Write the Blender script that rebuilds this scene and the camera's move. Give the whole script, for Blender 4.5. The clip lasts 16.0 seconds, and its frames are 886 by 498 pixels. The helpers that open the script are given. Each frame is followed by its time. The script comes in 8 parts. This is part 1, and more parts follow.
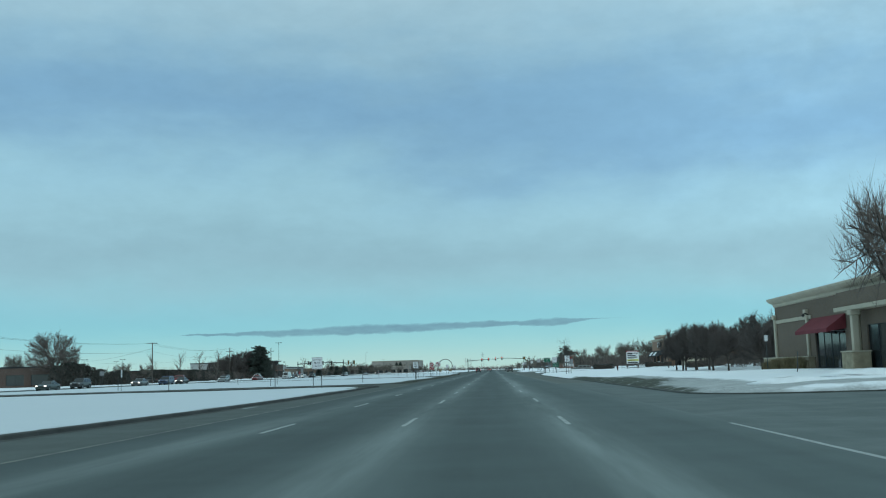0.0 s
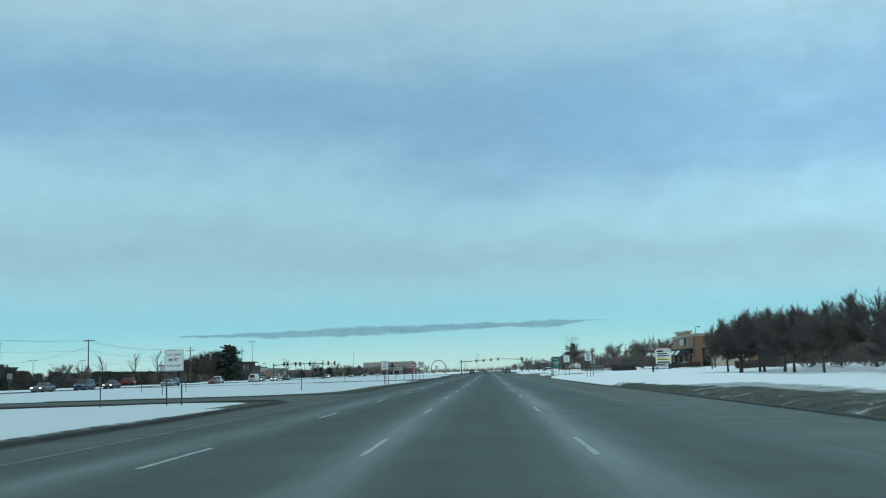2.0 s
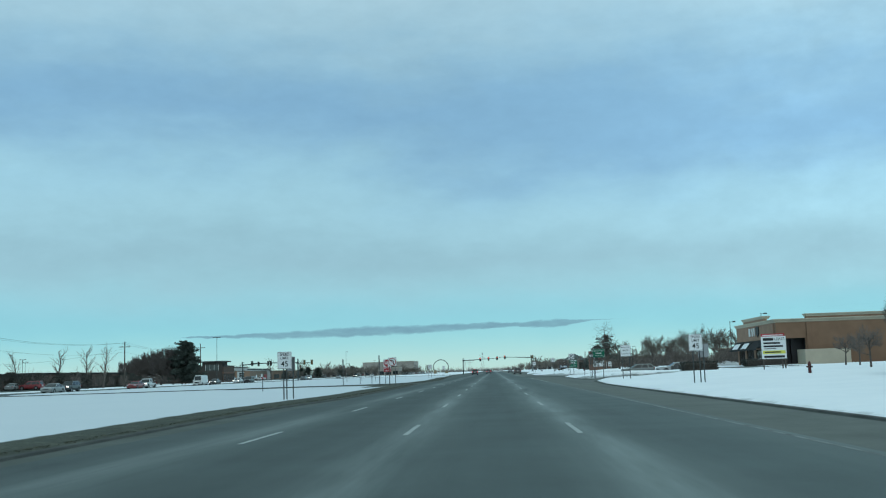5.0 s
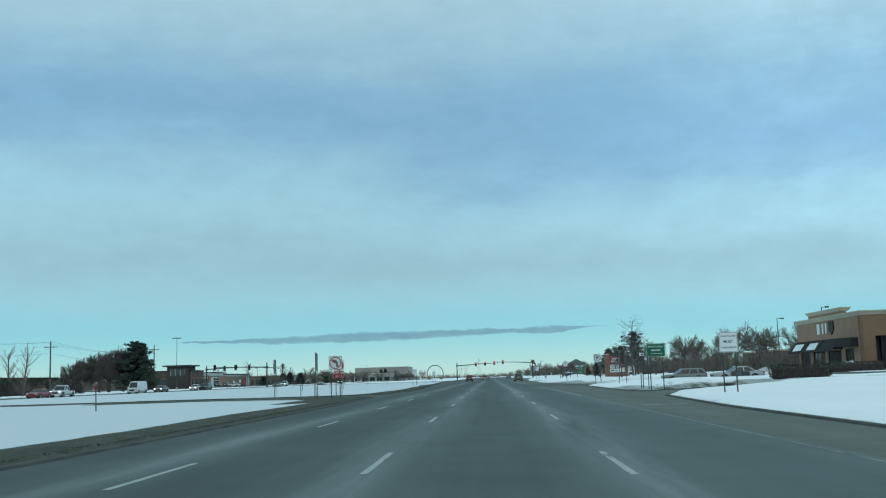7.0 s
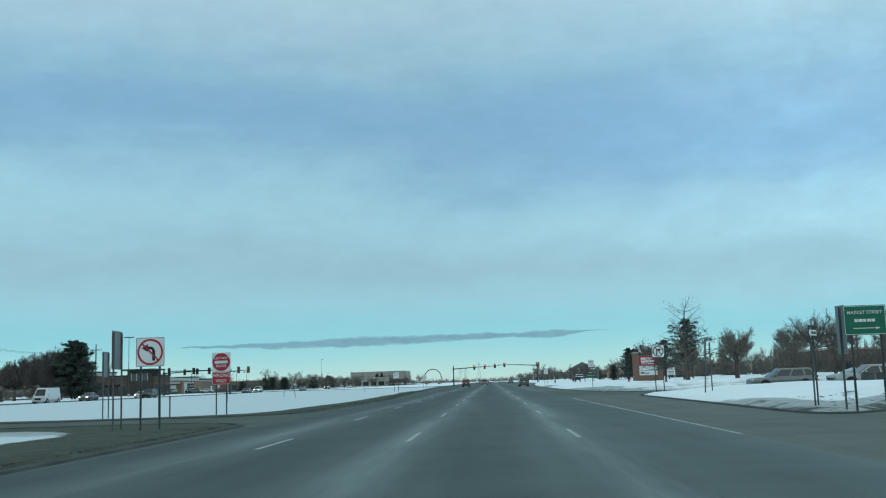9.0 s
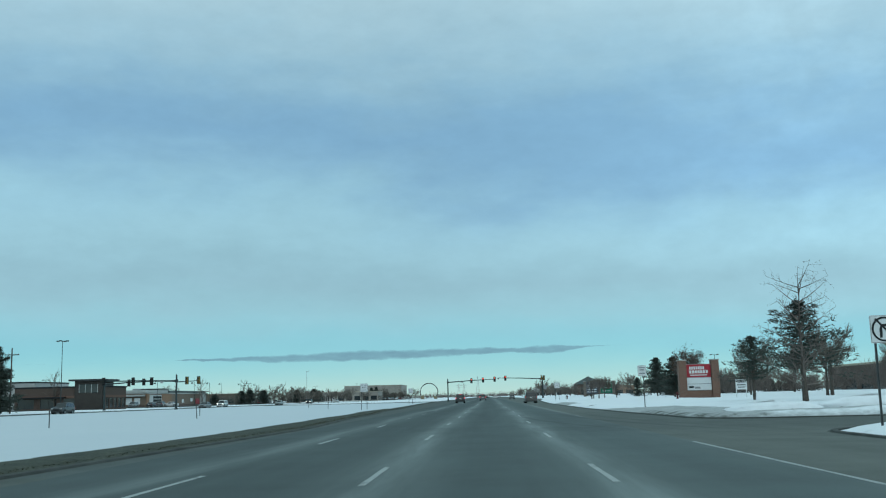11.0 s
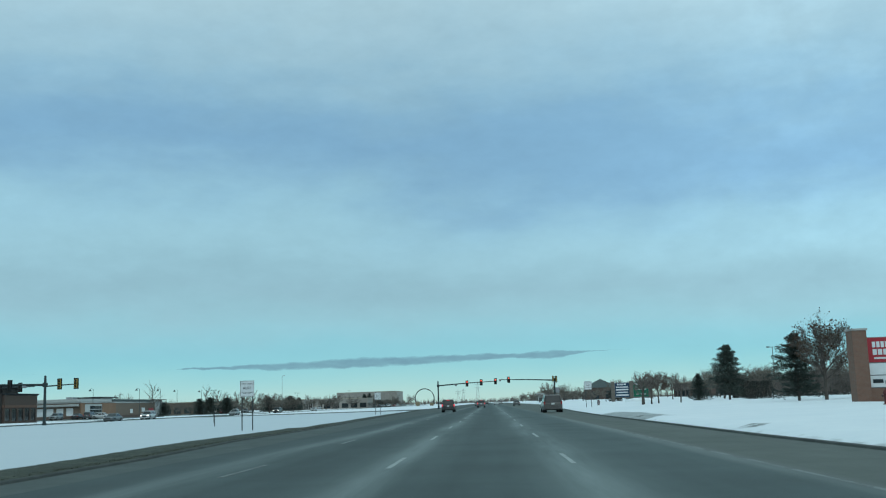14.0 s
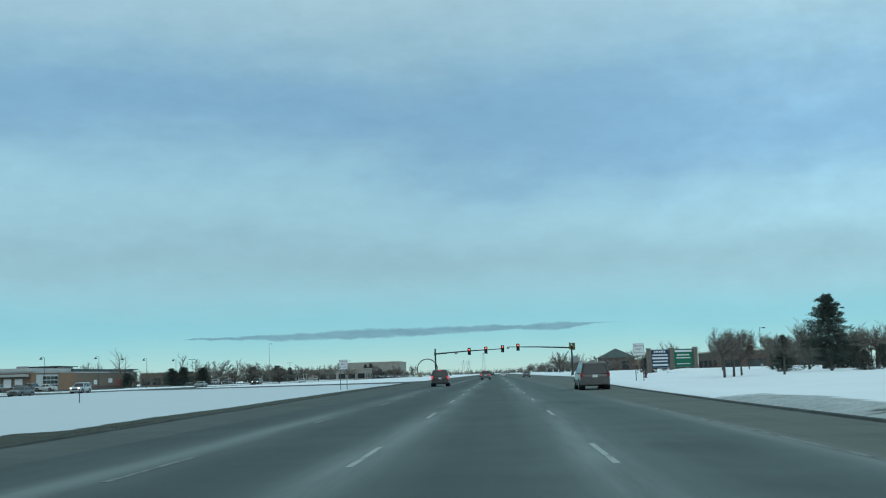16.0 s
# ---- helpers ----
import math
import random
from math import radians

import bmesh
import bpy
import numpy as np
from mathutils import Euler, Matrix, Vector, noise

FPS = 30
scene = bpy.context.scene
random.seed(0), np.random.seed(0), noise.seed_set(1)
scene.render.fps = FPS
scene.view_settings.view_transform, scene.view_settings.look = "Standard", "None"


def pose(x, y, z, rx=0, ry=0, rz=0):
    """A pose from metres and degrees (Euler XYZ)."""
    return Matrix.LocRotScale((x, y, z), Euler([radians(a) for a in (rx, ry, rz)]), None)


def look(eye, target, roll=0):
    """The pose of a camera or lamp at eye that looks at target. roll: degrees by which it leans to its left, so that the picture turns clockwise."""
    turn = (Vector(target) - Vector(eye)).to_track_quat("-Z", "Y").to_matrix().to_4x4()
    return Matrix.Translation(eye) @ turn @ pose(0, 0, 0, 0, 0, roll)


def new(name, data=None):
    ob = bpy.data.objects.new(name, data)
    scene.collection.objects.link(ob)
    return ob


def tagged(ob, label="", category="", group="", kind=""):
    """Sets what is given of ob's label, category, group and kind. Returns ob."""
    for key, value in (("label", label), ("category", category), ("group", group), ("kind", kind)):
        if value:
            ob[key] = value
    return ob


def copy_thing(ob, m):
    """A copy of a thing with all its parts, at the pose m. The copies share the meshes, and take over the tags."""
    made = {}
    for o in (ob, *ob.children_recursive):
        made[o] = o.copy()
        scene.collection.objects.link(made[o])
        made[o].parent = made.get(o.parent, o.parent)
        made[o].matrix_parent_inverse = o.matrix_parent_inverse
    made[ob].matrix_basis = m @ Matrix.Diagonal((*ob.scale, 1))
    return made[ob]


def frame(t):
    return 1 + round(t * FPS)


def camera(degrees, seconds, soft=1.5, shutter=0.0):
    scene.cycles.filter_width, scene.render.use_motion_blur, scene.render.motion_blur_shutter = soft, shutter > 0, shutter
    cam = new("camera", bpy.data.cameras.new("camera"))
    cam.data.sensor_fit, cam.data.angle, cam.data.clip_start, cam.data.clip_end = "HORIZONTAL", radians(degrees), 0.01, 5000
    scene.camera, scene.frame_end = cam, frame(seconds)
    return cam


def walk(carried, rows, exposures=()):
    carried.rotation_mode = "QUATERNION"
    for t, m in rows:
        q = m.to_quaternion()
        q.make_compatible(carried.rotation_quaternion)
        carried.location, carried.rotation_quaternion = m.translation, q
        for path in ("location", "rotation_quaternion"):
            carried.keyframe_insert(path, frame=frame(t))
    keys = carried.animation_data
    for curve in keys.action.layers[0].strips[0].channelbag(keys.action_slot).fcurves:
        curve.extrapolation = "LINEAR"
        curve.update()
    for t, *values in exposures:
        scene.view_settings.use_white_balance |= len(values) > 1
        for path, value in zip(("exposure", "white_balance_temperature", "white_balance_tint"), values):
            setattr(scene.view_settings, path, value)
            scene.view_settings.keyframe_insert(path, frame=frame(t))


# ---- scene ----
cam = camera(47.7, 16.0, soft=1.15)
# seconds, x, y, z, and the turns about x, y and z in degrees
PATH = [
    (0.0, 0.248, 0.00, 1.240, 96.904, 1.717, 2.839),
    (0.5, 0.224, 9.56, 1.240, 96.952, 1.811, 2.669),
    (1.0, 0.207, 19.09, 1.240, 96.931, 1.810, 2.546),
    (1.5, 0.204, 28.57, 1.240, 96.983, 1.731, 2.538),
    (2.0, 0.172, 37.96, 1.240, 96.984, 1.753, 2.566),
    (2.5, 0.155, 47.30, 1.240, 97.103, 1.750, 2.589),
    (3.0, 0.141, 56.63, 1.240, 97.149, 1.800, 2.632),
    (3.5, 0.119, 65.96, 1.240, 97.171, 1.808, 2.714),
    (4.0, 0.104, 75.30, 1.240, 96.985, 1.877, 2.874),
    (6.5, -0.089, 122.06, 1.240, 97.161, 1.803, 2.762),
    (7.0, -0.078, 131.40, 1.240, 97.326, 1.703, 2.666),
    (7.5, -0.003, 140.73, 1.240, 97.371, 1.793, 2.580),
    (8.0, 0.027, 150.07, 1.240, 97.522, 1.695, 2.566),
    (8.5, 0.031, 159.44, 1.240, 97.586, 1.727, 2.611),
    (9.0, 0.006, 168.82, 1.240, 97.579, 1.821, 2.688),
    (9.5, 0.002, 178.21, 1.240, 97.904, 1.361, 2.704),
    (12.0, 0.126, 225.12, 1.240, 98.440, 1.438, 2.531),
    (12.5, 0.136, 234.44, 1.240, 98.020, 1.445, 2.429),
    (13.0, 0.173, 243.67, 1.240, 98.384, 1.300, 2.404),
    (13.5, 0.211, 252.77, 1.240, 98.728, 1.557, 2.527),
    (14.0, 0.255, 261.84, 1.240, 98.762, 1.899, 2.677),
    (14.5, 0.327, 270.93, 1.240, 98.493, 1.862, 2.837),
    (15.0, 0.276, 280.09, 1.240, 98.191, 2.008, 3.002),
    (15.5, 0.268, 289.28, 1.240, 97.835, 2.148, 3.088),
    (16.0, 0.236, 298.47, 1.240, 97.140, 1.750, 3.030),
]
walk(cam, [(t, pose(*p)) for t, *p in PATH], [(0.0, -0.02), (1.5, 0.06), (4.0, 0.10), (9.0, 0.07), (13.0, 0.02), (16.0, 0.02)])

# ---- sky and light ----
world = bpy.data.worlds.new("winter_sky")
scene.world = world
world.use_nodes = True
wn, wl = world.node_tree.nodes, world.node_tree.links
wn.clear()


def wmath(op, a, b=None, c=None):
    n = wn.new("ShaderNodeMath")
    n.operation = op
    for i, v in enumerate((a, b, c)):
        if v is None:
            continue
        if isinstance(v, (int, float)):
            n.inputs[i].default_value = v
        else:
            wl.new(v, n.inputs[i])
    return n.outputs[0]


def srgb(r, g, b):
    f = lambda v: (v / 255 / 12.92) if v <= 10 else ((v / 255 + 0.055) / 1.055) ** 2.4
    return (f(r), f(g), f(b), 1.0)


SUN_ELEV, SUN_TURN = radians(32), radians(205)
sky = wn.new("ShaderNodeTexSky")
sky.sky_type = "NISHITA"
sky.sun_disc = False
sky.sun_elevation, sky.sun_rotation = SUN_ELEV, SUN_TURN
coord = wn.new("ShaderNodeTexCoord")
sep = wn.new("ShaderNodeSeparateXYZ")
wl.new(coord.outputs["Generated"], sep.inputs[0])
elev = wmath("MULTIPLY", wmath("ARCSINE", sep.outputs[2]), 64.69)
azim = wmath("MULTIPLY", wmath("ARCTAN2", sep.outputs[0], sep.outputs[1]), 64.69)


def wnoise(ka, ke, scale, detail, seed):
    cmb = wn.new("ShaderNodeCombineXYZ")
    wl.new(wmath("MULTIPLY", azim, ka), cmb.inputs[0])
    wl.new(wmath("MULTIPLY", elev, ke), cmb.inputs[1])
    cmb.inputs[2].default_value = seed
    n = wn.new("ShaderNodeTexNoise")
    n.inputs["Scale"].default_value, n.inputs["Detail"].default_value, n.inputs["Roughness"].default_value = scale, detail, 0.55
    wl.new(cmb.outputs[0], n.inputs["Vector"])
    return wmath("SUBTRACT", n.outputs["Fac"], 0.5)


# layered stratus: a blue gap between two banks of cloud, whose lower edge sinks to one side, and thin grey bands below
def wbell(v, mid, width):
    d = wmath("DIVIDE", wmath("SUBTRACT", v, mid), width)
    return wmath("POWER", 2.718, wmath("MULTIPLY", wmath("MULTIPLY", d, d), -1.0))


def wstep(v, a, b):
    n = wn.new("ShaderNodeMapRange")
    n.interpolation_type = "SMOOTHSTEP"
    wl.new(v, n.inputs[0])
    n.inputs[1].default_value, n.inputs[2].default_value = a, b
    return n.outputs[0]


warp = wmath("ADD", wmath("MULTIPLY", wnoise(0.05, 0.16, 1.0, 3, 3.1), 3.0), wmath("MULTIPLY", wnoise(0.16, 0.5, 1.0, 7, 8.7), 3.6))
fade = wmath("MINIMUM", wmath("DIVIDE", wmath("MAXIMUM", elev, 0.0), 9.0), 1.0)
sink = wmath("SUBTRACT", wmath("MULTIPLY", wstep(azim, -14.0, 1.0), 3.0), wmath("MULTIPLY", wstep(azim, 3.0, 28.0), 1.3))
sink = wmath("MULTIPLY", sink, wbell(elev, 12.2, 4.2))
lean = wmath("MULTIPLY", wstep(azim, 4.0, 28.0), 1.3)
bands = wmath("ADD", wmath("ADD", elev, wmath("MULTIPLY", wmath("ADD", warp, lean), fade)), sink)
bands = wmath("DIVIDE", bands, 60.0)
ramp = wn.new("ShaderNodeValToRGB")
ramp.color_ramp.interpolation = "B_SPLINE"
STOPS = ((0.0, (190, 222, 213)), (1.5, (161, 218, 221)), (3.2, (129, 203, 220)), (5.2, (152, 204, 218)), (7.4, (148, 191, 206)), (8.8, (148, 192, 207)),
         (10.8, (159, 206, 222)), (13.4, (152, 200, 220)), (15.4, (136, 183, 211)), (17.4, (123, 171, 205)), (19.8, (142, 187, 211)), (22.3, (160, 200, 217)),
         (25.5, (172, 208, 222)), (34.0, (180, 216, 226)), (58.0, (182, 219, 228)))
cr = ramp.color_ramp
while len(cr.elements) < len(STOPS):
    cr.elements.new(0.5)
for el, (deg, col) in zip(cr.elements, STOPS):
    el.position = deg / 60
    el.color = srgb(*col)
wl.new(bands, ramp.inputs[0])
# soft mottling of the cloud, paler to both sides
mott = wmath("ADD", wmath("MULTIPLY", wnoise(0.35, 0.7, 1.0, 6, 2.2), 0.16), wmath("MULTIPLY", wnoise(1.1, 2.0, 1.0, 6, 6.4), 0.07))
side = wmath("SUBTRACT", wmath("MULTIPLY", wmath("MINIMUM", wmath("ABSOLUTE", wmath("DIVIDE", wmath("ADD", azim, 4.0), 24.0)), 1.0), 0.09), 0.05)
side = wmath("ADD", side, wmath("MULTIPLY", wmath("SUBTRACT", wstep(azim, -32.0, 26.0), 0.5), 0.10))
# pale puffs on one flank, where the gap thins out
puff = wmath("MULTIPLY", wmath("MAXIMUM", wnoise(0.30, 0.42, 1.0, 6, 11.3), -0.06), wmath("MULTIPLY", wstep(azim, 2.0, 22.0), 0.45))
mott = wmath("ADD", mott, wmath("ADD", puff, wmath("MULTIPLY", wmath("MULTIPLY", wstep(azim, 0.0, 24.0), wbell(elev, 15.5, 3.6)), 0.10)))
gain = wmath("ADD", 1.0, wmath("MULTIPLY", wmath("ADD", mott, side), fade))
lit = wn.new("ShaderNodeVectorMath")
lit.operation = "SCALE"
wl.new(ramp.outputs[0], lit.inputs[0])
wl.new(gain, lit.inputs[3])
# thin grey streak of cloud low over the road's far end
band_mid = wmath("ADD", wmath("MULTIPLY", azim, 0.0145), 2.87)
rag = wmath("ADD", wmath("MULTIPLY", wnoise(0.22, 0.4, 1.0, 4, 1.3), 0.42), wmath("MULTIPLY", wnoise(0.9, 2.4, 1.0, 5, 5.9), 0.34))
off = wmath("SUBTRACT", wmath("ADD", elev, rag), band_mid)
wide = wmath("MULTIPLY", wmath("SUBTRACT", 1.0, wmath("POWER", wmath("ABSOLUTE", wmath("DIVIDE", wmath("ADD", azim, 7.4), 12.4)), 1.9)), 0.33)
wide = wmath("ADD", wmath("MAXIMUM", wide, 0.001), wmath("MULTIPLY", wbell(azim, 4.3, 1.7), 0.25))
streak = wmath("MULTIPLY", wmath("SUBTRACT", 1.0, wmath("POWER", wmath("DIVIDE", off, wide), 2.0)), 1.35)
streak = wmath("MULTIPLY", wmath("MINIMUM", wmath("MAXIMUM", streak, 0.0), 1.0), wmath("ADD", 0.72, wmath("MULTIPLY", wnoise(0.8, 3.0, 1.0, 4, 4.4), 0.5)))
mixs = wn.new("ShaderNodeMix")
mixs.data_type = "RGBA"
wl.new(streak, mixs.inputs[0])
wl.new(lit.outputs[0], mixs.inputs[6])
mixs.inputs[7].default_value = srgb(100, 142, 165)
# a little of the clear sky shows through the cloud
scaled = wn.new("ShaderNodeVectorMath")
scaled.operation = "SCALE"
wl.new(sky.outputs[0], scaled.inputs[0])
scaled.inputs[3].default_value = 0.08
mixc = wn.new("ShaderNodeMix")
mixc.data_type = "RGBA"
mixc.inputs[0].default_value = 0.93
wl.new(scaled.outputs[0], mixc.inputs[6])
wl.new(mixs.outputs[2], mixc.inputs[7])
bg = wn.new("ShaderNodeBackground")
wl.new(mixc.outputs[2], bg.inputs[0])
bg.inputs[1].default_value = 1.0
wout = wn.new("ShaderNodeOutputWorld")
wl.new(bg.outputs[0], wout.inputs[0])

sun_data = bpy.data.lights.new("sun", "SUN")
sun_data.energy, sun_data.angle, sun_data.color = 0.5, radians(80), (1.0, 0.97, 0.92)
sun = new("sun", sun_data)
sun.matrix_world = look((-40 * math.sin(SUN_TURN), 40 * math.cos(SUN_TURN) - 0, 26), (0, 0, 0))

# ---- materials ----


class Nodes:
    """A node material under construction."""

    def __init__(self, name, rough=0.8, metal=0.0, spec=0.3):
        self.m = bpy.data.materials.new(name)
        self.m.use_nodes = True
        self.t = self.m.node_tree
        self.b = self.t.nodes["Principled BSDF"]
        self.b.inputs["Roughness"].default_value = rough
        self.b.inputs["Metallic"].default_value = metal
        self.b.inputs["Specular IOR Level"].default_value = spec
        self.co = self.t.nodes.new("ShaderNodeTexCoord")

    def link(self, a, b):
        self.t.links.new(a, b)

    def put(self, sock, v):
        if isinstance(v, (int, float)):
            sock.default_value = v
        elif isinstance(v, (tuple, list)):
            sock.default_value = v if len(v) == 4 or sock.type == "VECTOR" else (*v, 1.0)
        else:
            self.link(v, sock)

    def math(self, op, a, b=0.0, c=None):
        n = self.t.nodes.new("ShaderNodeMath")
        n.operation = op
        self.put(n.inputs[0], a)
        self.put(n.inputs[1], b)
        if c is not None:
            self.put(n.inputs[2], c)
        return n.outputs[0]

    def noise(self, scale, detail=4, rough=0.55, stretch=(1, 1, 1), vec=None):
        mp = self.t.nodes.new("ShaderNodeMapping")
        mp.inputs["Scale"].default_value = stretch
        self.link(vec or self.co.outputs["Object"], mp.inputs[0])
        n = self.t.nodes.new("ShaderNodeTexNoise")
        n.inputs["Scale"].default_value, n.inputs["Detail"].default_value, n.inputs["Roughness"].default_value = scale, detail, rough
        self.link(mp.outputs[0], n.inputs["Vector"])
        return n.outputs["Fac"]

    def geo(self):
        return self.t.nodes.new("ShaderNodeNewGeometry").outputs["Position"]

    def ramp(self, fac, *stops):
        n = self.t.nodes.new("ShaderNodeValToRGB")
        e = n.color_ramp.elements
        while len(e) < len(stops):
            e.new(0.5)
        for el, (p, c) in zip(e, stops):
            el.position = p
            el.color = (*c[:3], 1.0) if isinstance(c, (tuple, list)) else (c, c, c, 1.0)
        self.put(n.inputs[0], fac)
        return n.outputs[0]

    def mix(self, fac, a, b):
        n = self.t.nodes.new("ShaderNodeMix")
        n.data_type = "RGBA"
        self.put(n.inputs[0], fac)
        self.put(n.inputs[6], a)
        self.put(n.inputs[7], b)
        return n.outputs[2]

    def bump(self, h, strength, dist):
        n = self.t.nodes.new("ShaderNodeBump")
        n.inputs["Strength"].default_value, n.inputs["Distance"].default_value = strength, dist
        self.put(n.inputs["Height"], h)
        self.link(n.outputs[0], self.b.inputs["Normal"])

    def colour(self, c):
        self.put(self.b.inputs["Base Color"], c)
        return self


def simple(name, c, rough=0.8, metal=0.0, spec=0.3, scale=3.0, vary=0.25, bump=0.0, fine=40.0):
    """A surface of one paint or stuff, with mottling at two scales."""
    n = Nodes(name, rough, metal, spec)
    lo, hi = tuple(v * (1 - vary) for v in c), tuple(min(1, v * (1 + vary)) for v in c)
    f = n.math("ADD", n.math("MULTIPLY", n.noise(scale, 3), 0.6), n.math("MULTIPLY", n.noise(fine, 3), 0.4))
    n.colour(n.ramp(f, (0.33, lo), (0.67, hi)))
    n.put(n.b.inputs["Roughness"], n.math("ADD", n.math("MULTIPLY", n.noise(scale * 2.3, 2), 0.2), rough - 0.1))
    if bump:
        n.bump(n.noise(fine, 4), 0.6, bump)
    return n.m


def by_object(name, c1, c2, rough=0.8, scale=6.0, bump=0.003, spec=0.25):
    """A surface whose colour varies from piece to piece."""
    n = Nodes(name, rough, 0.0, spec)
    info = n.t.nodes.new("ShaderNodeObjectInfo")
    f = n.math("ADD", n.math("MULTIPLY", info.outputs["Random"], 0.65), n.math("MULTIPLY", n.noise(scale, 4), 0.35))
    n.colour(n.ramp(f, (0.1, c1), (0.9, c2)))
    n.bump(n.noise(scale * 8, 4), 0.5, bump)
    return n.m


def glow(name, c, strength):
    n = Nodes(name, 0.3)
    n.colour(c)
    n.put(n.b.inputs["Emission Color"], c)
    n.b.inputs["Emission Strength"].default_value = strength
    return n.m


def asphalt_material(name, base, salt, lanes=False, tracks=False):
    n = Nodes(name, 0.82, 0.0, 0.25)
    grain = n.noise(55, 5, 0.7)
    blotch = n.noise(0.35, 5, 0.6)
    long = n.noise(0.9, 5, 0.6, (1.0, 0.035, 1.0))
    f = n.math("ADD", n.math("MULTIPLY", blotch, 0.45), n.math("ADD", n.math("MULTIPLY", long, 0.4), n.math("MULTIPLY", grain, 0.15)))
    c = n.ramp(f, (0.3, tuple(v * 0.70 for v in base)), (0.7, tuple(v * 1.30 for v in base)))
    if lanes:
        # salt dries into pale streaks along the lane lines, the wheel tracks stay darker
        x = n.t.nodes.new("ShaderNodeSeparateXYZ")
        n.link(n.co.outputs["Object"], x.inputs[0])
        wob = n.math("MULTIPLY", n.math("SUBTRACT", n.noise(0.5, 3, 0.5, (0.2, 0.05, 1)), 0.5), 0.9)
        pos = n.math("ADD", x.outputs[0], wob)
        lane = n.math("ABSOLUTE", n.math("SUBTRACT", n.math("FRACT", n.math("DIVIDE", n.math("ADD", pos, 1.83 + 36.6), 3.66)), 0.5))
        near_line = n.math("ADD", n.math("MULTIPLY", n.ramp(lane, (0.14, 0.0), (0.46, 1.0)), 0.5), n.math("MULTIPLY", n.ramp(lane, (0.33, 0.0), (0.47, 1.0)), 0.55))
        pale = n.math("MULTIPLY", near_line, n.ramp(n.noise(0.7, 5, 0.65, (1, 0.06, 1)), (0.30, 0.05), (0.62, 1.0)))
        pale = n.math("MULTIPLY", pale, n.ramp(n.math("DIVIDE", x.outputs[0], 10.0), (0.40, 1.0), (0.52, 0.45)))
        c = n.mix(n.math("MULTIPLY", pale, 0.95), c, (*salt, 1))
        # the asphalt's tone rises steadily across the road towards +x
        tone = n.ramp(n.math("DIVIDE", n.math("ADD", pos, 8.0), 16.0), (0.0, 0.41), (0.30, 0.44), (0.52, 0.50), (0.70, 0.57), (1.0, 0.60))
        tint = n.t.nodes.new("ShaderNodeVectorMath")
        tint.operation = "SCALE"
        n.link(c, tint.inputs[0])
        n.link(n.math("MULTIPLY", tone, 2.0), tint.inputs[3])
        c = tint.outputs[0]
        # dark tar seams and patches
        seam = n.ramp(n.noise(0.16, 3, 0.5, (1.0, 0.4, 1)), (0.64, 0.0), (0.68, 1.0))
        c = n.mix(n.math("MULTIPLY", seam, 0.25), c, tuple(v * 0.6 for v in base) + (1,))
    else:
        c = n.mix(n.math("MULTIPLY", n.ramp(n.noise(0.5, 5, 0.7), (0.45, 0.0), (0.7, 1.0)), 0.5), c, (*salt, 1))
    if tracks:
        at = n.t.nodes.new("ShaderNodeSeparateXYZ")
        n.link(n.co.outputs["Object"], at.inputs[0])
        px, py = at.outputs[0], at.outputs[1]
        # a band of dried salt along the worn edge line
        band = n.ramp(n.math("ABSOLUTE", n.math("SUBTRACT", px, 5.0)), (0.10, 1.0), (0.42, 0.0))
        band = n.math("MULTIPLY", band, n.ramp(n.math("DIVIDE", n.math("SUBTRACT", py, 260.0), 100.0), (0.05, 0.0), (0.2, 1.0), (0.7, 0.9), (0.9, 0.2)))
        c = n.mix(n.math("MULTIPLY", n.math("MULTIPLY", band, n.ramp(n.noise(1.2, 5, 0.65, (1, 0.1, 1)), (0.3, 0.35), (0.6, 1.0))), 0.75), c, (0.20, 0.222, 0.212, 1))
        # damp tyre tracks that swing out of the driveway
        back = n.math("MAXIMUM", n.math("SUBTRACT", 268.0, py), 0.0)
        u = n.math("SUBTRACT", px, n.math("MULTIPLY", n.math("MULTIPLY", back, back), 0.0042))
        damp = n.math("MULTIPLY", n.ramp(n.math("DIVIDE", px, 10.0), (0.20, 0.0), (0.45, 1.0)), 0.5)
        for u0, half, deep in ((1.95, 0.22, 0.75), (3.3, 0.18, 0.45), (4.55, 0.30, 0.95), (5.9, 0.28, 0.85)):
            stripe = n.ramp(n.math("ABSOLUTE", n.math("SUBTRACT", u, u0)), (half * 0.5, deep), (half * 1.5, 0.0))
            damp = n.math("MAXIMUM", damp, stripe)
        gate = n.ramp(n.math("DIVIDE", n.math("SUBTRACT", py, 230.0), 60.0), (0.10, 0.0), (0.22, 1.0), (0.55, 0.9), (0.85, 0.0))
        gate = n.math("MULTIPLY", gate, n.ramp(n.noise(0.6, 5, 0.65, (1, 0.3, 1)), (0.3, 0.55), (0.6, 1.0)))
        c = n.mix(n.math("MULTIPLY", n.math("MULTIPLY", damp, gate), 0.75), c, (0.036, 0.046, 0.046, 1))
    n.colour(c)
    n.bump(n.noise(70, 4, 0.7), 0.5, 0.006)
    return n.m


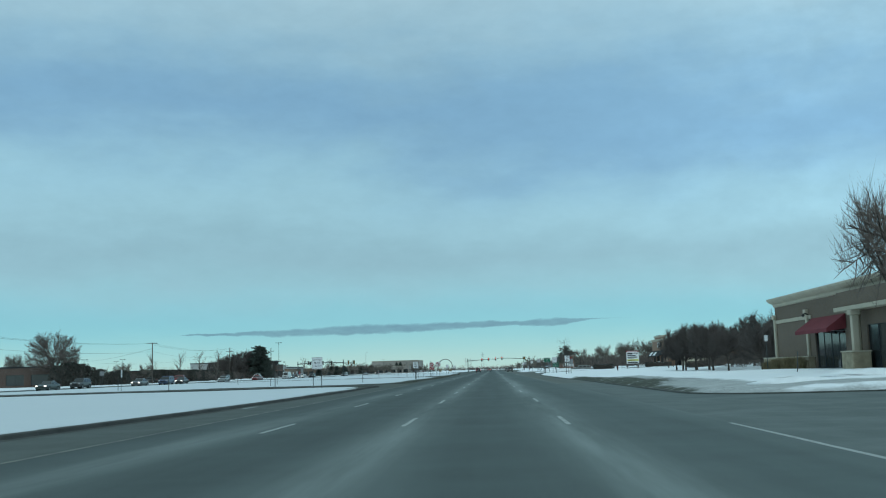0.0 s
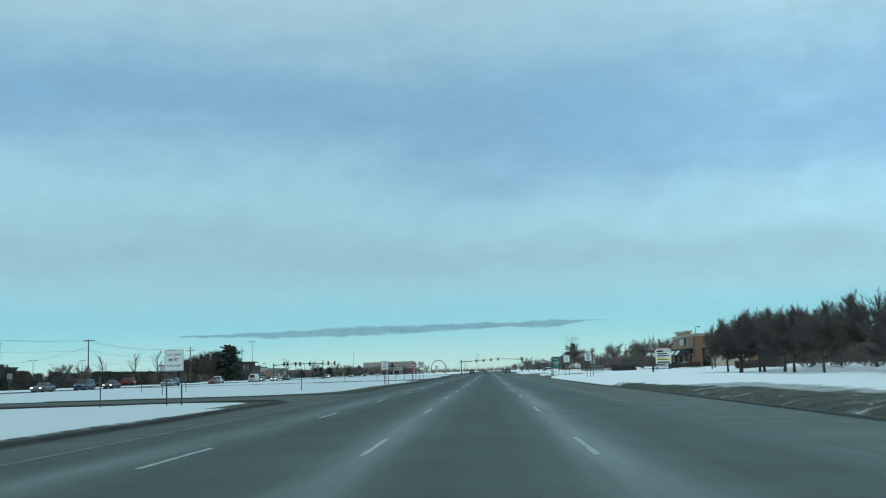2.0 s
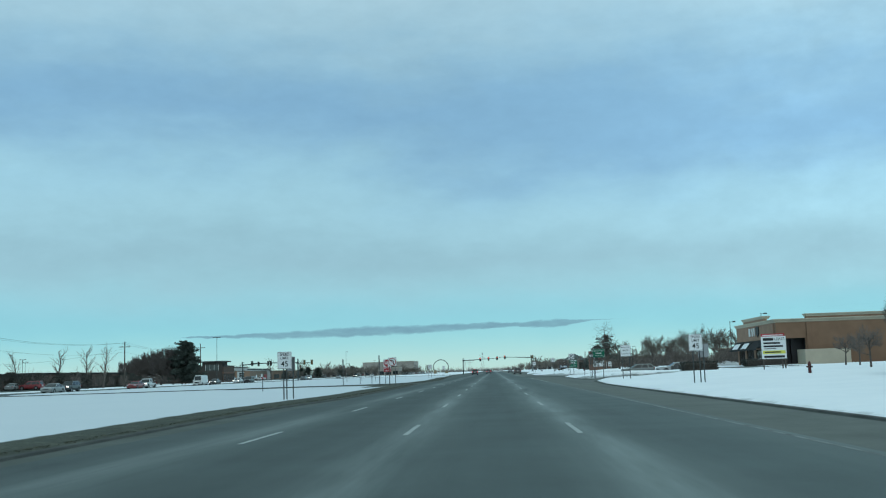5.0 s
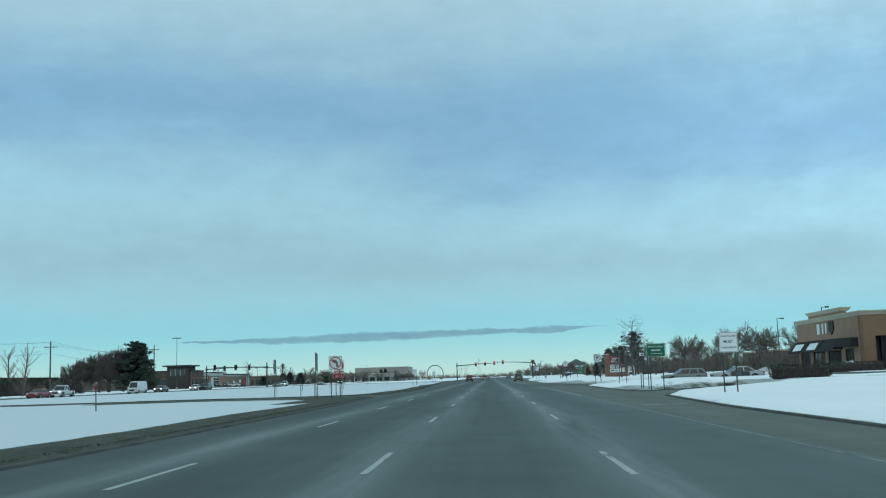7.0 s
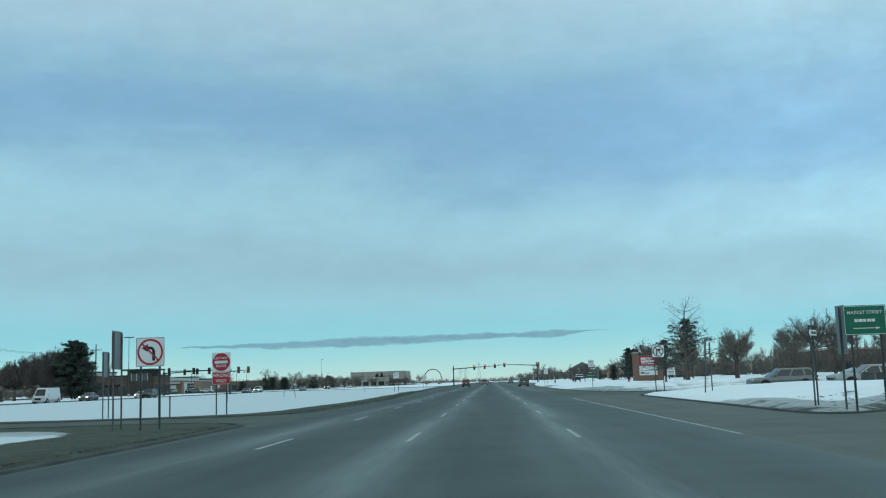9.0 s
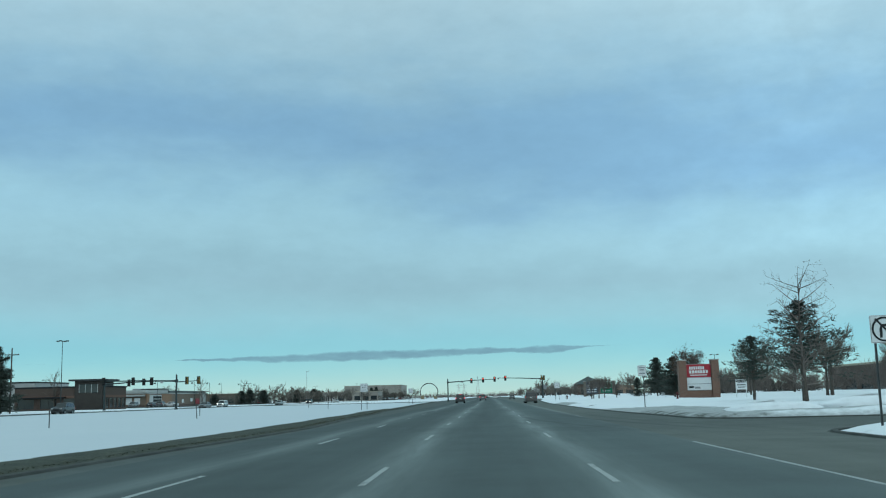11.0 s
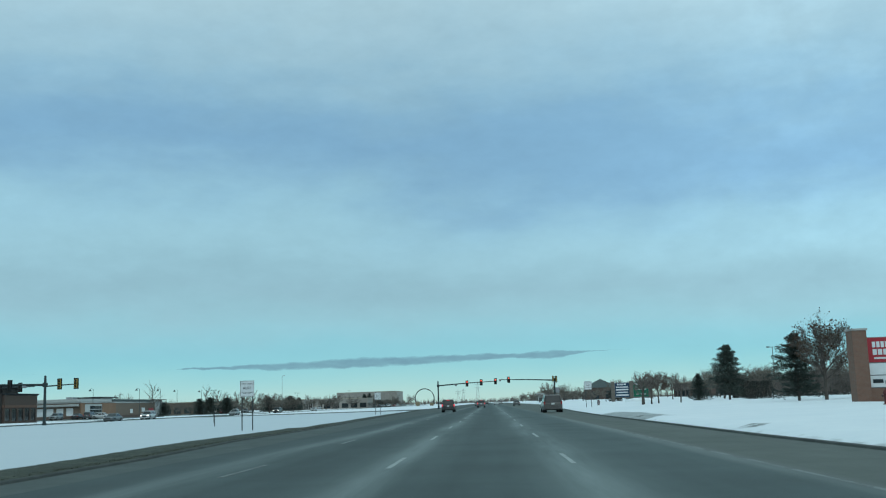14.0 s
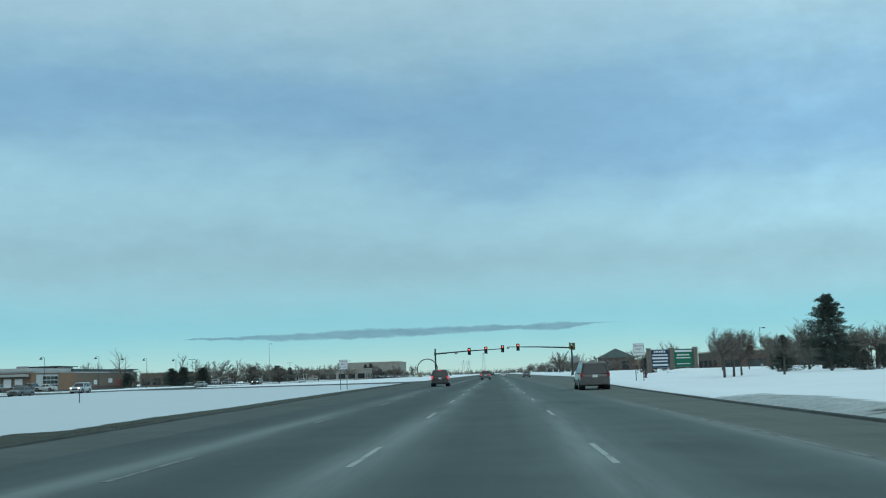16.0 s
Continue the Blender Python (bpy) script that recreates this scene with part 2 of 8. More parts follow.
def ground_material():
    """Snow, with dead grass and mud where the sheet's own mask lays the ground bare."""
    n = Nodes("snow_ground", 0.8, 0.0, 0.2)
    at = n.t.nodes.new("ShaderNodeAttribute")
    at.attribute_name = "bare"
    big, mid, fine = n.noise(0.12, 4), n.noise(1.1, 5, 0.6), n.noise(9, 4, 0.6)
    snow = n.ramp(n.math("ADD", n.math("MULTIPLY", big, 0.6), n.math("MULTIPLY", mid, 0.4)), (0.3, (0.76, 0.80, 0.83)), (0.7, (0.85, 0.875, 0.89)))
    # masked snow gets a dimmer colour, standing in for weaker light there
    salt = n.t.nodes.new("ShaderNodeAttribute")
    salt.attribute_name = "median_dim"
    snow = n.mix(n.math("MULTIPLY", salt.outputs["Fac"], 0.68), snow, (0.48, 0.545, 0.58, 1))
    grit = n.ramp(n.noise(2.2, 6, 0.75), (0.62, 0.0), (0.78, 0.35))
    snow = n.mix(n.math("MULTIPLY", grit, 0.35), snow, (0.45, 0.45, 0.43, 1))
    grass = n.ramp(n.math("ADD", n.math("MULTIPLY", mid, 0.5), n.math("MULTIPLY", fine, 0.5)), (0.28, (0.020, 0.024, 0.017)), (0.55, (0.058, 0.064, 0.046)), (0.75, (0.15, 0.155, 0.125)))
    wet = n.t.nodes.new("ShaderNodeAttribute")
    wet.attribute_name = "slush"
    melt = n.math("ADD", wet.outputs["Fac"], n.math("MULTIPLY", n.math("SUBTRACT", n.noise(0.7, 6, 0.7), 0.5), 0.8))
    slush = n.ramp(n.math("ADD", n.math("MULTIPLY", mid, 0.4), n.math("MULTIPLY", fine, 0.6)), (0.3, (0.16, 0.17, 0.165)), (0.52, (0.34, 0.36, 0.355)), (0.75, (0.55, 0.58, 0.585)))
    snow = n.mix(n.ramp(melt, (0.38, 0.0), (0.62, 0.9)), snow, slush)
    edge = n.math("ADD", at.outputs["Fac"], n.math("MULTIPLY", n.math("SUBTRACT", n.noise(0.9, 6, 0.7), 0.5), 0.9))
    edge = n.math("ADD", edge, n.math("MULTIPLY", n.math("SUBTRACT", fine, 0.5), 0.35))
    n.colour(n.mix(n.ramp(edge, (0.42, 0.0), (0.58, 1.0)), snow, grass))
    n.bump(n.math("ADD", n.math("MULTIPLY", mid, 0.6), n.math("MULTIPLY", fine, 0.4)), 0.6, 0.12)
    return n.m


def brick_wall_material(name, c1, c2, mortar):
    n = Nodes(name, 0.85)
    br = n.t.nodes.new("ShaderNodeTexBrick")
    mp = n.t.nodes.new("ShaderNodeMapping")
    mp.inputs["Rotation"].default_value = (radians(90), 0, 0)
    geo = n.t.nodes.new("ShaderNodeSeparateXYZ")
    n.link(n.co.outputs["Object"], geo.inputs[0])
    cmb = n.t.nodes.new("ShaderNodeCombineXYZ")
    n.link(n.math("ADD", geo.outputs[0], geo.outputs[1]), cmb.inputs[0])
    n.link(geo.outputs[2], cmb.inputs[1])
    n.link(cmb.outputs[0], br.inputs["Vector"])
    br.inputs["Color1"].default_value, br.inputs["Color2"].default_value, br.inputs["Mortar"].default_value = (*c1, 1), (*c2, 1), (*mortar, 1)
    br.inputs["Scale"].default_value = 1.0
    br.inputs["Brick Width"].default_value, br.inputs["Row Height"].default_value, br.inputs["Mortar Size"].default_value = 0.203, 0.068, 0.006
    n.colour(n.mix(n.math("MULTIPLY", n.noise(0.8, 4), 0.35), br.outputs["Color"], tuple(v * 0.7 for v in c1) + (1,)))
    n.bump(br.outputs["Fac"], -0.5, 0.006)
    return n.m


ASPHALT = asphalt_material("road_asphalt", (0.070, 0.091, 0.089), (0.195, 0.231, 0.223), True, True)
ASPHALT_MUD = asphalt_material("muddy_asphalt", (0.070, 0.080, 0.068), (0.125, 0.140, 0.125))
ASPHALT_OLD = asphalt_material("old_asphalt", (0.074, 0.087, 0.080), (0.118, 0.134, 0.124))
ASPHALT_BROWN = asphalt_material("brownish_asphalt", (0.105, 0.117, 0.103), (0.150, 0.165, 0.148), False, True)
# tan with its colour greyed to stand for haze over the distance
HAZE_TAN = simple("hazed_tan_wall", (0.31, 0.285, 0.255), 0.9, scale=0.4, vary=0.15)
ASPHALT_DRY = asphalt_material("dried_asphalt", (0.100, 0.123, 0.119), (0.172, 0.203, 0.196))
GROUND = ground_material()
KERB = simple("dirty_concrete", (0.055, 0.060, 0.055), 0.9, scale=0.8, vary=0.45, bump=0.006)
KERB_WET = simple("wet_dark_concrete", (0.052, 0.054, 0.051), 0.85, scale=0.8, vary=0.45, bump=0.006)
CONCRETE = simple("concrete", (0.36, 0.35, 0.33), 0.9, scale=1.2, bump=0.004)


def line_paint(name, c, worn):
    """Road paint worn through to the asphalt in streaks and specks."""
    n = Nodes(name, 0.8, 0.0, 0.25)
    gap = n.math("ADD", n.math("MULTIPLY", n.noise(2.2, 4, 0.6, (2.0, 0.5, 1), n.geo()), 0.6), n.math("MULTIPLY", n.noise(26, 4, 0.7, (1, 0.6, 1), n.geo()), 0.4))
    n.colour(n.mix(n.ramp(gap, (worn - 0.06, 1.0), (worn + 0.06, 0.0)), (*c, 1), (0.10, 0.107, 0.104, 1)))
    n.bump(n.noise(70, 4, 0.7), 0.5, 0.006)
    return n.m


LINE_WHITE = line_paint("worn_line_paint", (0.35, 0.38, 0.37), 0.41)
LINE_FAINT = line_paint("faint_line_paint", (0.215, 0.235, 0.228), 0.47)
LINE_YELLOW = line_paint("worn_yellow_line", (0.20, 0.21, 0.175), 0.50)
STEEL = simple("galvanised_steel", (0.33, 0.34, 0.35), 0.5, 0.7, 0.5, vary=0.15)
POST_STEEL = simple("weathered_post_steel", (0.09, 0.10, 0.10), 0.65, 0.3, 0.4, vary=0.3)
MAST_GREEN = simple("dark_mast_paint", (0.028, 0.042, 0.044), 0.55, 0.0, 0.4, vary=0.2)
SIGN_BACK = simple("bare_aluminium", (0.27, 0.28, 0.29), 0.5, 0.6, 0.4, vary=0.12)
SIGN_WHITE = simple("sign_white", (0.66, 0.68, 0.68), 0.5, vary=0.06)
SIGN_BLACK = simple("sign_black", (0.014, 0.014, 0.015), 0.5, vary=0.1)
SIGN_RED = simple("sign_red", (0.36, 0.03, 0.04), 0.45, vary=0.08)
SIGN_GREEN = simple("sign_green", (0.008, 0.13, 0.075), 0.45, vary=0.08)
SIGN_YELLOW = simple("sign_yellow", (0.62, 0.60, 0.10), 0.5, vary=0.08)
BARK = simple("dark_bark", (0.088, 0.074, 0.064), 0.95, scale=6, vary=0.4, bump=0.01)
TWIG = simple("winter_twigs", (0.155, 0.130, 0.117), 0.95, vary=0.4)
TWIG_DARK = simple("dark_winter_twigs", (0.112, 0.096, 0.089), 0.95, vary=0.4)
TWIG_PALE = simple("pale_winter_twigs", (0.160, 0.140, 0.120), 0.95, vary=0.35)
NEEDLE = simple("pine_needles", (0.056, 0.071, 0.060), 0.8, vary=0.5, scale=2)
DEAD_LEAF = simple("brown_dead_leaves", (0.085, 0.052, 0.034), 0.9, vary=0.5, scale=2)
HEDGE_LEAF = simple("hedge_leaves", (0.060, 0.061, 0.053), 0.85, vary=0.3, scale=3)
SNOW_CAP = simple("snow_cap", (0.80, 0.83, 0.85), 0.7, scale=2, vary=0.08, bump=0.02)
BRICK_BROWN = brick_wall_material("brown_brick", (0.165, 0.122, 0.092), (0.200, 0.148, 0.110), (0.17, 0.15, 0.13))
BRICK_ORANGE = brick_wall_material("orange_brick", (0.185, 0.098, 0.070), (0.225, 0.120, 0.086), (0.21, 0.17, 0.145))
BRICK_DARK = brick_wall_material("dark_brick", (0.095, 0.064, 0.052), (0.125, 0.083, 0.066), (0.14, 0.12, 0.11))
STUCCO_TAN = simple("tan_stucco", (0.31, 0.198, 0.142), 0.9, scale=0.5, vary=0.14, bump=0.004)
STUCCO_CREAM = simple("cream_stucco", (0.52, 0.46, 0.36), 0.9, scale=0.5, vary=0.12, bump=0.004)
STUCCO_BROWN = simple("brown_stucco", (0.225, 0.135, 0.088), 0.9, scale=0.5, vary=0.14, bump=0.004)
STONE_TAN = simple("tan_stone_base", (0.34, 0.285, 0.20), 0.9, scale=2.2, vary=0.3, bump=0.02)
TRIM_BEIGE = simple("beige_cornice", (0.48, 0.43, 0.34), 0.8, scale=0.8, vary=0.1)
WALL_GREY = simple("pale_grey_panel", (0.42, 0.43, 0.42), 0.8, scale=0.4, vary=0.1)
ROOF_DARK = simple("dark_roof_metal", (0.05, 0.052, 0.055), 0.6, 0.2, scale=0.6, vary=0.2)
ROOF_GREEN = simple("grey_green_roof", (0.075, 0.095, 0.095), 0.8, scale=0.8, vary=0.2)
AWNING_RED = simple("burgundy_awning_cloth", (0.175, 0.035, 0.045), 0.85, scale=1.2, vary=0.2)
AWNING_BLACK = simple("black_awning_cloth", (0.022, 0.022, 0.024), 0.85, vary=0.25)
# for window frames, and for the sheets that stand for shade indoors
FRAME_ROOM_DARK = simple("dark_frame_and_room_shade", (0.03, 0.03, 0.032), 0.5, vary=0.1)
RUBBER = simple("tyre_rubber", (0.018, 0.018, 0.019), 0.9, vary=0.25)
RIM = simple("wheel_alloy", (0.35, 0.36, 0.37), 0.35, 0.8, 0.5, vary=0.15)
PLASTIC_BLACK = simple("black_trim", (0.02, 0.02, 0.021), 0.6, vary=0.2)
HYDRANT_RED = simple("hydrant_paint", (0.10, 0.028, 0.026), 0.55, vary=0.2)
SIGNAL_YELLOW = simple("signal_yellow", (0.32, 0.21, 0.05), 0.5, vary=0.15)
SIGNAL_BLACK = simple("signal_black", (0.02, 0.021, 0.022), 0.5, vary=0.15)
GOLD = simple("weathered_bronze", (0.22, 0.175, 0.11), 0.5, 0.4, vary=0.2)
RED_LENS = glow("lit_red_lens", (1.0, 0.10, 0.06), 2.2)
BRAKE_LENS = glow("lit_brake_lens", (0.9, 0.04, 0.06), 0.8)
HEAD_LENS = glow("lit_headlight", (1.0, 0.95, 0.85), 2.5)
DARK_LENS = simple("dark_lens", (0.035, 0.03, 0.02), 0.3, vary=0.1)
RED_PLASTIC = simple("tail_lamp_plastic", (0.30, 0.020, 0.022), 0.25, vary=0.1)
LAMP_CLEAR = simple("lamp_plastic", (0.45, 0.46, 0.46), 0.2, vary=0.1)


def glass_material(name, c):
    n = Nodes(name, 0.06, 0.0, 0.6)
    n.colour(n.ramp(n.noise(1.5, 2), (0.3, tuple(v * 0.8 for v in c)), (0.7, c)))
    return n.m


GLASS_DARK = glass_material("dark_window_glass", (0.036, 0.046, 0.050))
GLASS_CAR = glass_material("tinted_car_glass", (0.020, 0.023, 0.024))


def paint(name, c, rough=0.3):
    n = Nodes(name, rough, 0.1, 0.5)
    n.b.inputs["Coat Weight"].default_value = 0.35
    n.b.inputs["Coat Roughness"].default_value = 0.15
    sep_z = n.t.nodes.new("ShaderNodeSeparateXYZ")
    n.link(n.co.outputs["Object"], sep_z.inputs[0])
    salt = n.math("MULTIPLY", n.ramp(n.noise(4, 5, 0.65), (0.4, 0.0), (0.75, 1.0)), 0.4)
    n.colour(n.mix(salt, (*c, 1), (0.17, 0.17, 0.165, 1)))
    return n.m


# ---- building helpers ----


class Shape:
    """Verts and faces gathered for one mesh."""

    def __init__(self):
        self.v, self.f = [], []

    def add(self, verts, faces):
        k = len(self.v)
        self.v += [tuple(p) for p in verts]
        self.f += [tuple(i + k for i in f) for f in faces]
        return self

    def box(self, x0, x1, y0, y1, z0, z1, b=0.0):
        x0, x1, y0, y1, z0, z1 = min(x0, x1), max(x0, x1), min(y0, y1), max(y0, y1), min(z0, z1), max(z0, z1)
        if b <= 0:
            p = [(x0, y0, z0), (x1, y0, z0), (x1, y1, z0), (x0, y1, z0), (x0, y0, z1), (x1, y0, z1), (x1, y1, z1), (x0, y1, z1)]
            return self.add(p, [(0, 3, 2, 1), (4, 5, 6, 7), (0, 1, 5, 4), (1, 2, 6, 5), (2, 3, 7, 6), (3, 0, 4, 7)])
        # chamfered all round: four rings
        def ring(z, i):
            return [(x0 + i, y0 + b, z), (x0 + b, y0 + i, z), (x1 - b, y0 + i, z), (x1 - i, y0 + b, z), (x1 - i, y1 - b, z), (x1 - b, y1 - i, z), (x0 + b, y1 - i, z), (x0 + i, y1 - b, z)]
        rings = [ring(z0, b * 0.7), ring(z0 + b, 0), ring(z1 - b, 0), ring(z1, b * 0.7)]
        return self.loft(rings)

    def loft(self, rings, caps=True, closed=True):
        n = len(rings[0])
        verts = [p for r in rings for p in r]
        faces = []
        for i in range(len(rings) - 1):
            for j in range(n if closed else n - 1):
                a, c = i * n + j, i * n + (j + 1) % n
                faces.append((a, c, c + n, a + n))
        if caps:
            faces.append(tuple(range(n - 1, -1, -1)))
            faces.append(tuple((len(rings) - 1) * n + j for j in range(n)))
        return self.add(verts, faces)

    def tube(self, pts, radii, n=8, caps=True):
        rings = []
        for i, p in enumerate(pts):
            a = Vector(pts[max(i - 1, 0)])
            c = Vector(pts[min(i + 1, len(pts) - 1)])
            d = (c - a).normalized()
            u = d.orthogonal().normalized() if abs(d.z) < 0.95 else Vector((1, 0, 0))
            u = (u - d * u.dot(d)).normalized()
            w = d.cross(u)
            r = radii[i] if isinstance(radii, (list, tuple)) else radii
            rings.append([Vector(p) + (u * math.cos(2 * math.pi * k / n) + w * math.sin(2 * math.pi * k / n)) * r for k in range(n)])
        return self.loft(rings, caps)

    def prism(self, poly, y0, y1):
        """A flat outline in x and z, with depth along y."""
        return self.loft([[(x, y0, z) for x, z in poly], [(x, y1, z) for x, z in poly]])

    def move(self, m):
        self.v = [tuple(m @ Vector(p)) for p in self.v]
        return self

    def mesh(self, name, mat, smooth=False):
        me = bpy.data.meshes.new(name)
        me.from_pydata(self.v, [], self.f)
        me.materials.append(mat)
        if smooth:
            me.polygons.foreach_set("use_smooth", [True] * len(me.polygons))
        if 5 < len(self.f) < 4000:
            # closed shells face outwards
            bm = bmesh.new()
            bm.from_mesh(me)
            if all(e.is_manifold for e in bm.edges):
                bmesh.ops.recalc_face_normals(bm, faces=bm.faces)
                bm.to_mesh(me)
            bm.free()
        me.update()
        return me


def part(name, shape, mat, parent=None, label="", smooth=False):
    me = shape if isinstance(shape, bpy.types.Mesh) else shape.mesh(name, mat, smooth)
    ob = new(name, me)
    ob.parent = parent
    return tagged(ob, label)


def thing(name, m, label, category, group="", kind=""):
    ob = new(name)
    ob.empty_display_size = 0.3
    ob.matrix_world = m
    return tagged(ob, label, category, group, kind)


def box(x0, x1, y0, y1, z0, z1, b=0.0):
    return Shape().box(x0, x1, y0, y1, z0, z1, b)


TEXTS = {}


def lettering(text, height, mat, depth=0.004):
    """Flat letters standing in the x-z plane, centred, facing -y."""
    key = (text, round(height, 3), mat.name)
    if key not in TEXTS:
        cu = bpy.data.curves.new("lettering", "FONT")
        cu.body, cu.align_x, cu.align_y, cu.size, cu.extrude, cu.offset = text, "CENTER", "CENTER", height * 1.4, depth / 2, 0.006 * height
        tmp = bpy.data.objects.new("lettering", cu)
        scene.collection.objects.link(tmp)
        dg = bpy.context.evaluated_depsgraph_get()
        dg.update()
        me = bpy.data.meshes.new_from_object(tmp.evaluated_get(dg))
        bpy.data.objects.remove(tmp)
        me.transform(Matrix.Rotation(radians(90), 4, "X"))
        me.materials.clear()
        me.materials.append(mat)
        me.name = "lettering"
        TEXTS[key] = me
    return TEXTS[key]

# ---- the plan of what is paved ----


def smooth(a, b, t):
    t = np.clip((t - a) / (b - a), 0, 1)
    return t * t * (3 - 2 * t)


LEFT_EDGE = ((-400, -10.8), (18, -10.8), (36, -9.9), (66, -9.4), (80, -9.7), (104, -8.1), (132, -8.7), (148, -7.75), (186, -7.85), (203, -8.2), (216, -8.7),
             (250, -7.85), (262, -8.4), (272, -8.9), (289, -9.1), (303, -10.1), (319, -10.0), (332, -10.4), (400, -12.4), (470, -13.5), (1500, -14))
RIGHT_EDGE = ((-400, 8.1), (95, 8.0), (105, 7.65), (152, 7.7), (166, 7.85), (184, 8.9), (211, 9.3), (235, 9.6), (258, 9.2), (270, 8.55), (292, 8.05), (334, 8.1),
              (363, 8.65), (420, 10.5), (500, 15), (1500, 16))


def edge_at(table, y):
    return np.interp(y, [r[0] for r in table], [r[1] for r in table])


def sd_box(x, y, x0, x1, y0, y1, r=0.0):
    dx = np.abs(x - (x0 + x1) / 2) - (x1 - x0) / 2 + r
    dy = np.abs(y - (y0 + y1) / 2) - (y1 - y0) / 2 + r
    return np.hypot(np.maximum(dx, 0), np.maximum(dy, 0)) + np.minimum(np.maximum(dx, dy), 0) - r


def sd_line(x, y, pts, r):
    d = np.full(np.broadcast(x, y).shape, 1e9)
    for (ax, ay), (bx, by) in zip(pts, pts[1:]):
        t = np.clip(((x - ax) * (bx - ax) + (y - ay) * (by - ay)) / ((bx - ax) ** 2 + (by - ay) ** 2), 0, 1)
        d = np.minimum(d, np.hypot(x - ax - t * (bx - ax), y - ay - t * (by - ay)))
    return d - r


def smin(a, b, k):
    h = np.clip(0.5 + 0.5 * (b - a) / k, 0, 1)
    return b + (a - b) * h - k * h * (1 - h)


OPP_LEFT, OPP_RIGHT = -76.5, -61.0


def paved(x, y):
    """Signed distance to the edge of the asphalt: negative on it."""
    main = np.maximum(edge_at(LEFT_EDGE, y) - x, x - edge_at(RIGHT_EDGE, y))
    opp = np.maximum(OPP_LEFT - x, x - OPP_RIGHT)
    d = smin(main, sd_box(x, y, 4, 85, 10, 38, 2), 5.0)
    d = smin(d, sd_line(x, y, ((5.5, 187.5), (12.5, 195.5), (18.5, 203.5), (28, 209.5), (85, 213)), 2.9), 2.6)
    d = smin(d, sd_box(x, y, 4, 85, 238.5, 251, 2), 4.0)
    for y0, y1 in ((89.5, 103.0), (206.5, 213.5)):
        cross = sd_box(x, y, -68, -6, y0, y1, 1)
        d = smin(smin(d, opp, 0.01), cross, 5.5)
    cross_street = sd_box(x, y, -140, 140, 464, 494, 1)
    return smin(d, cross_street, 7.0)


def land(x, y):
    """Height of the snow or verge beside the road."""
    x, y = np.asarray(x, float), np.asarray(y, float)
    right = 0.36 * smooth(8, 22, x) + 0.25 * smooth(22, 60, x)
    right = right - 0.42 * smooth(17, 25, x) * (1 - smooth(33, 39, x)) * smooth(82, 100, y) * (1 - smooth(168, 182, y))
    left = -0.10 * smooth(7.5, 12, -x) * (1 - smooth(54, 60, -x))
    roll = 0.05 * np.sin(x * 0.31 + 1.3 * np.sin(y * 0.07)) * np.sin(y * 0.23) + 0.03 * np.sin(x * 0.9 + y * 0.6) * np.sin(y * 0.83 - x * 0.2)
    far = np.exp(-((np.maximum(np.abs(x) - 150, 0) + np.maximum(y - 600, 0)) / 300.0))
    return 0.15 + right + left + roll * far * np.where(x < 0, 0.3, 1.0)


def ground_z(x, y):
    return float(land(x, y))


def steps(*runs):
    out = []
    for a, b, n in runs:
        out += list(np.linspace(a, b, n, endpoint=False))
    return out


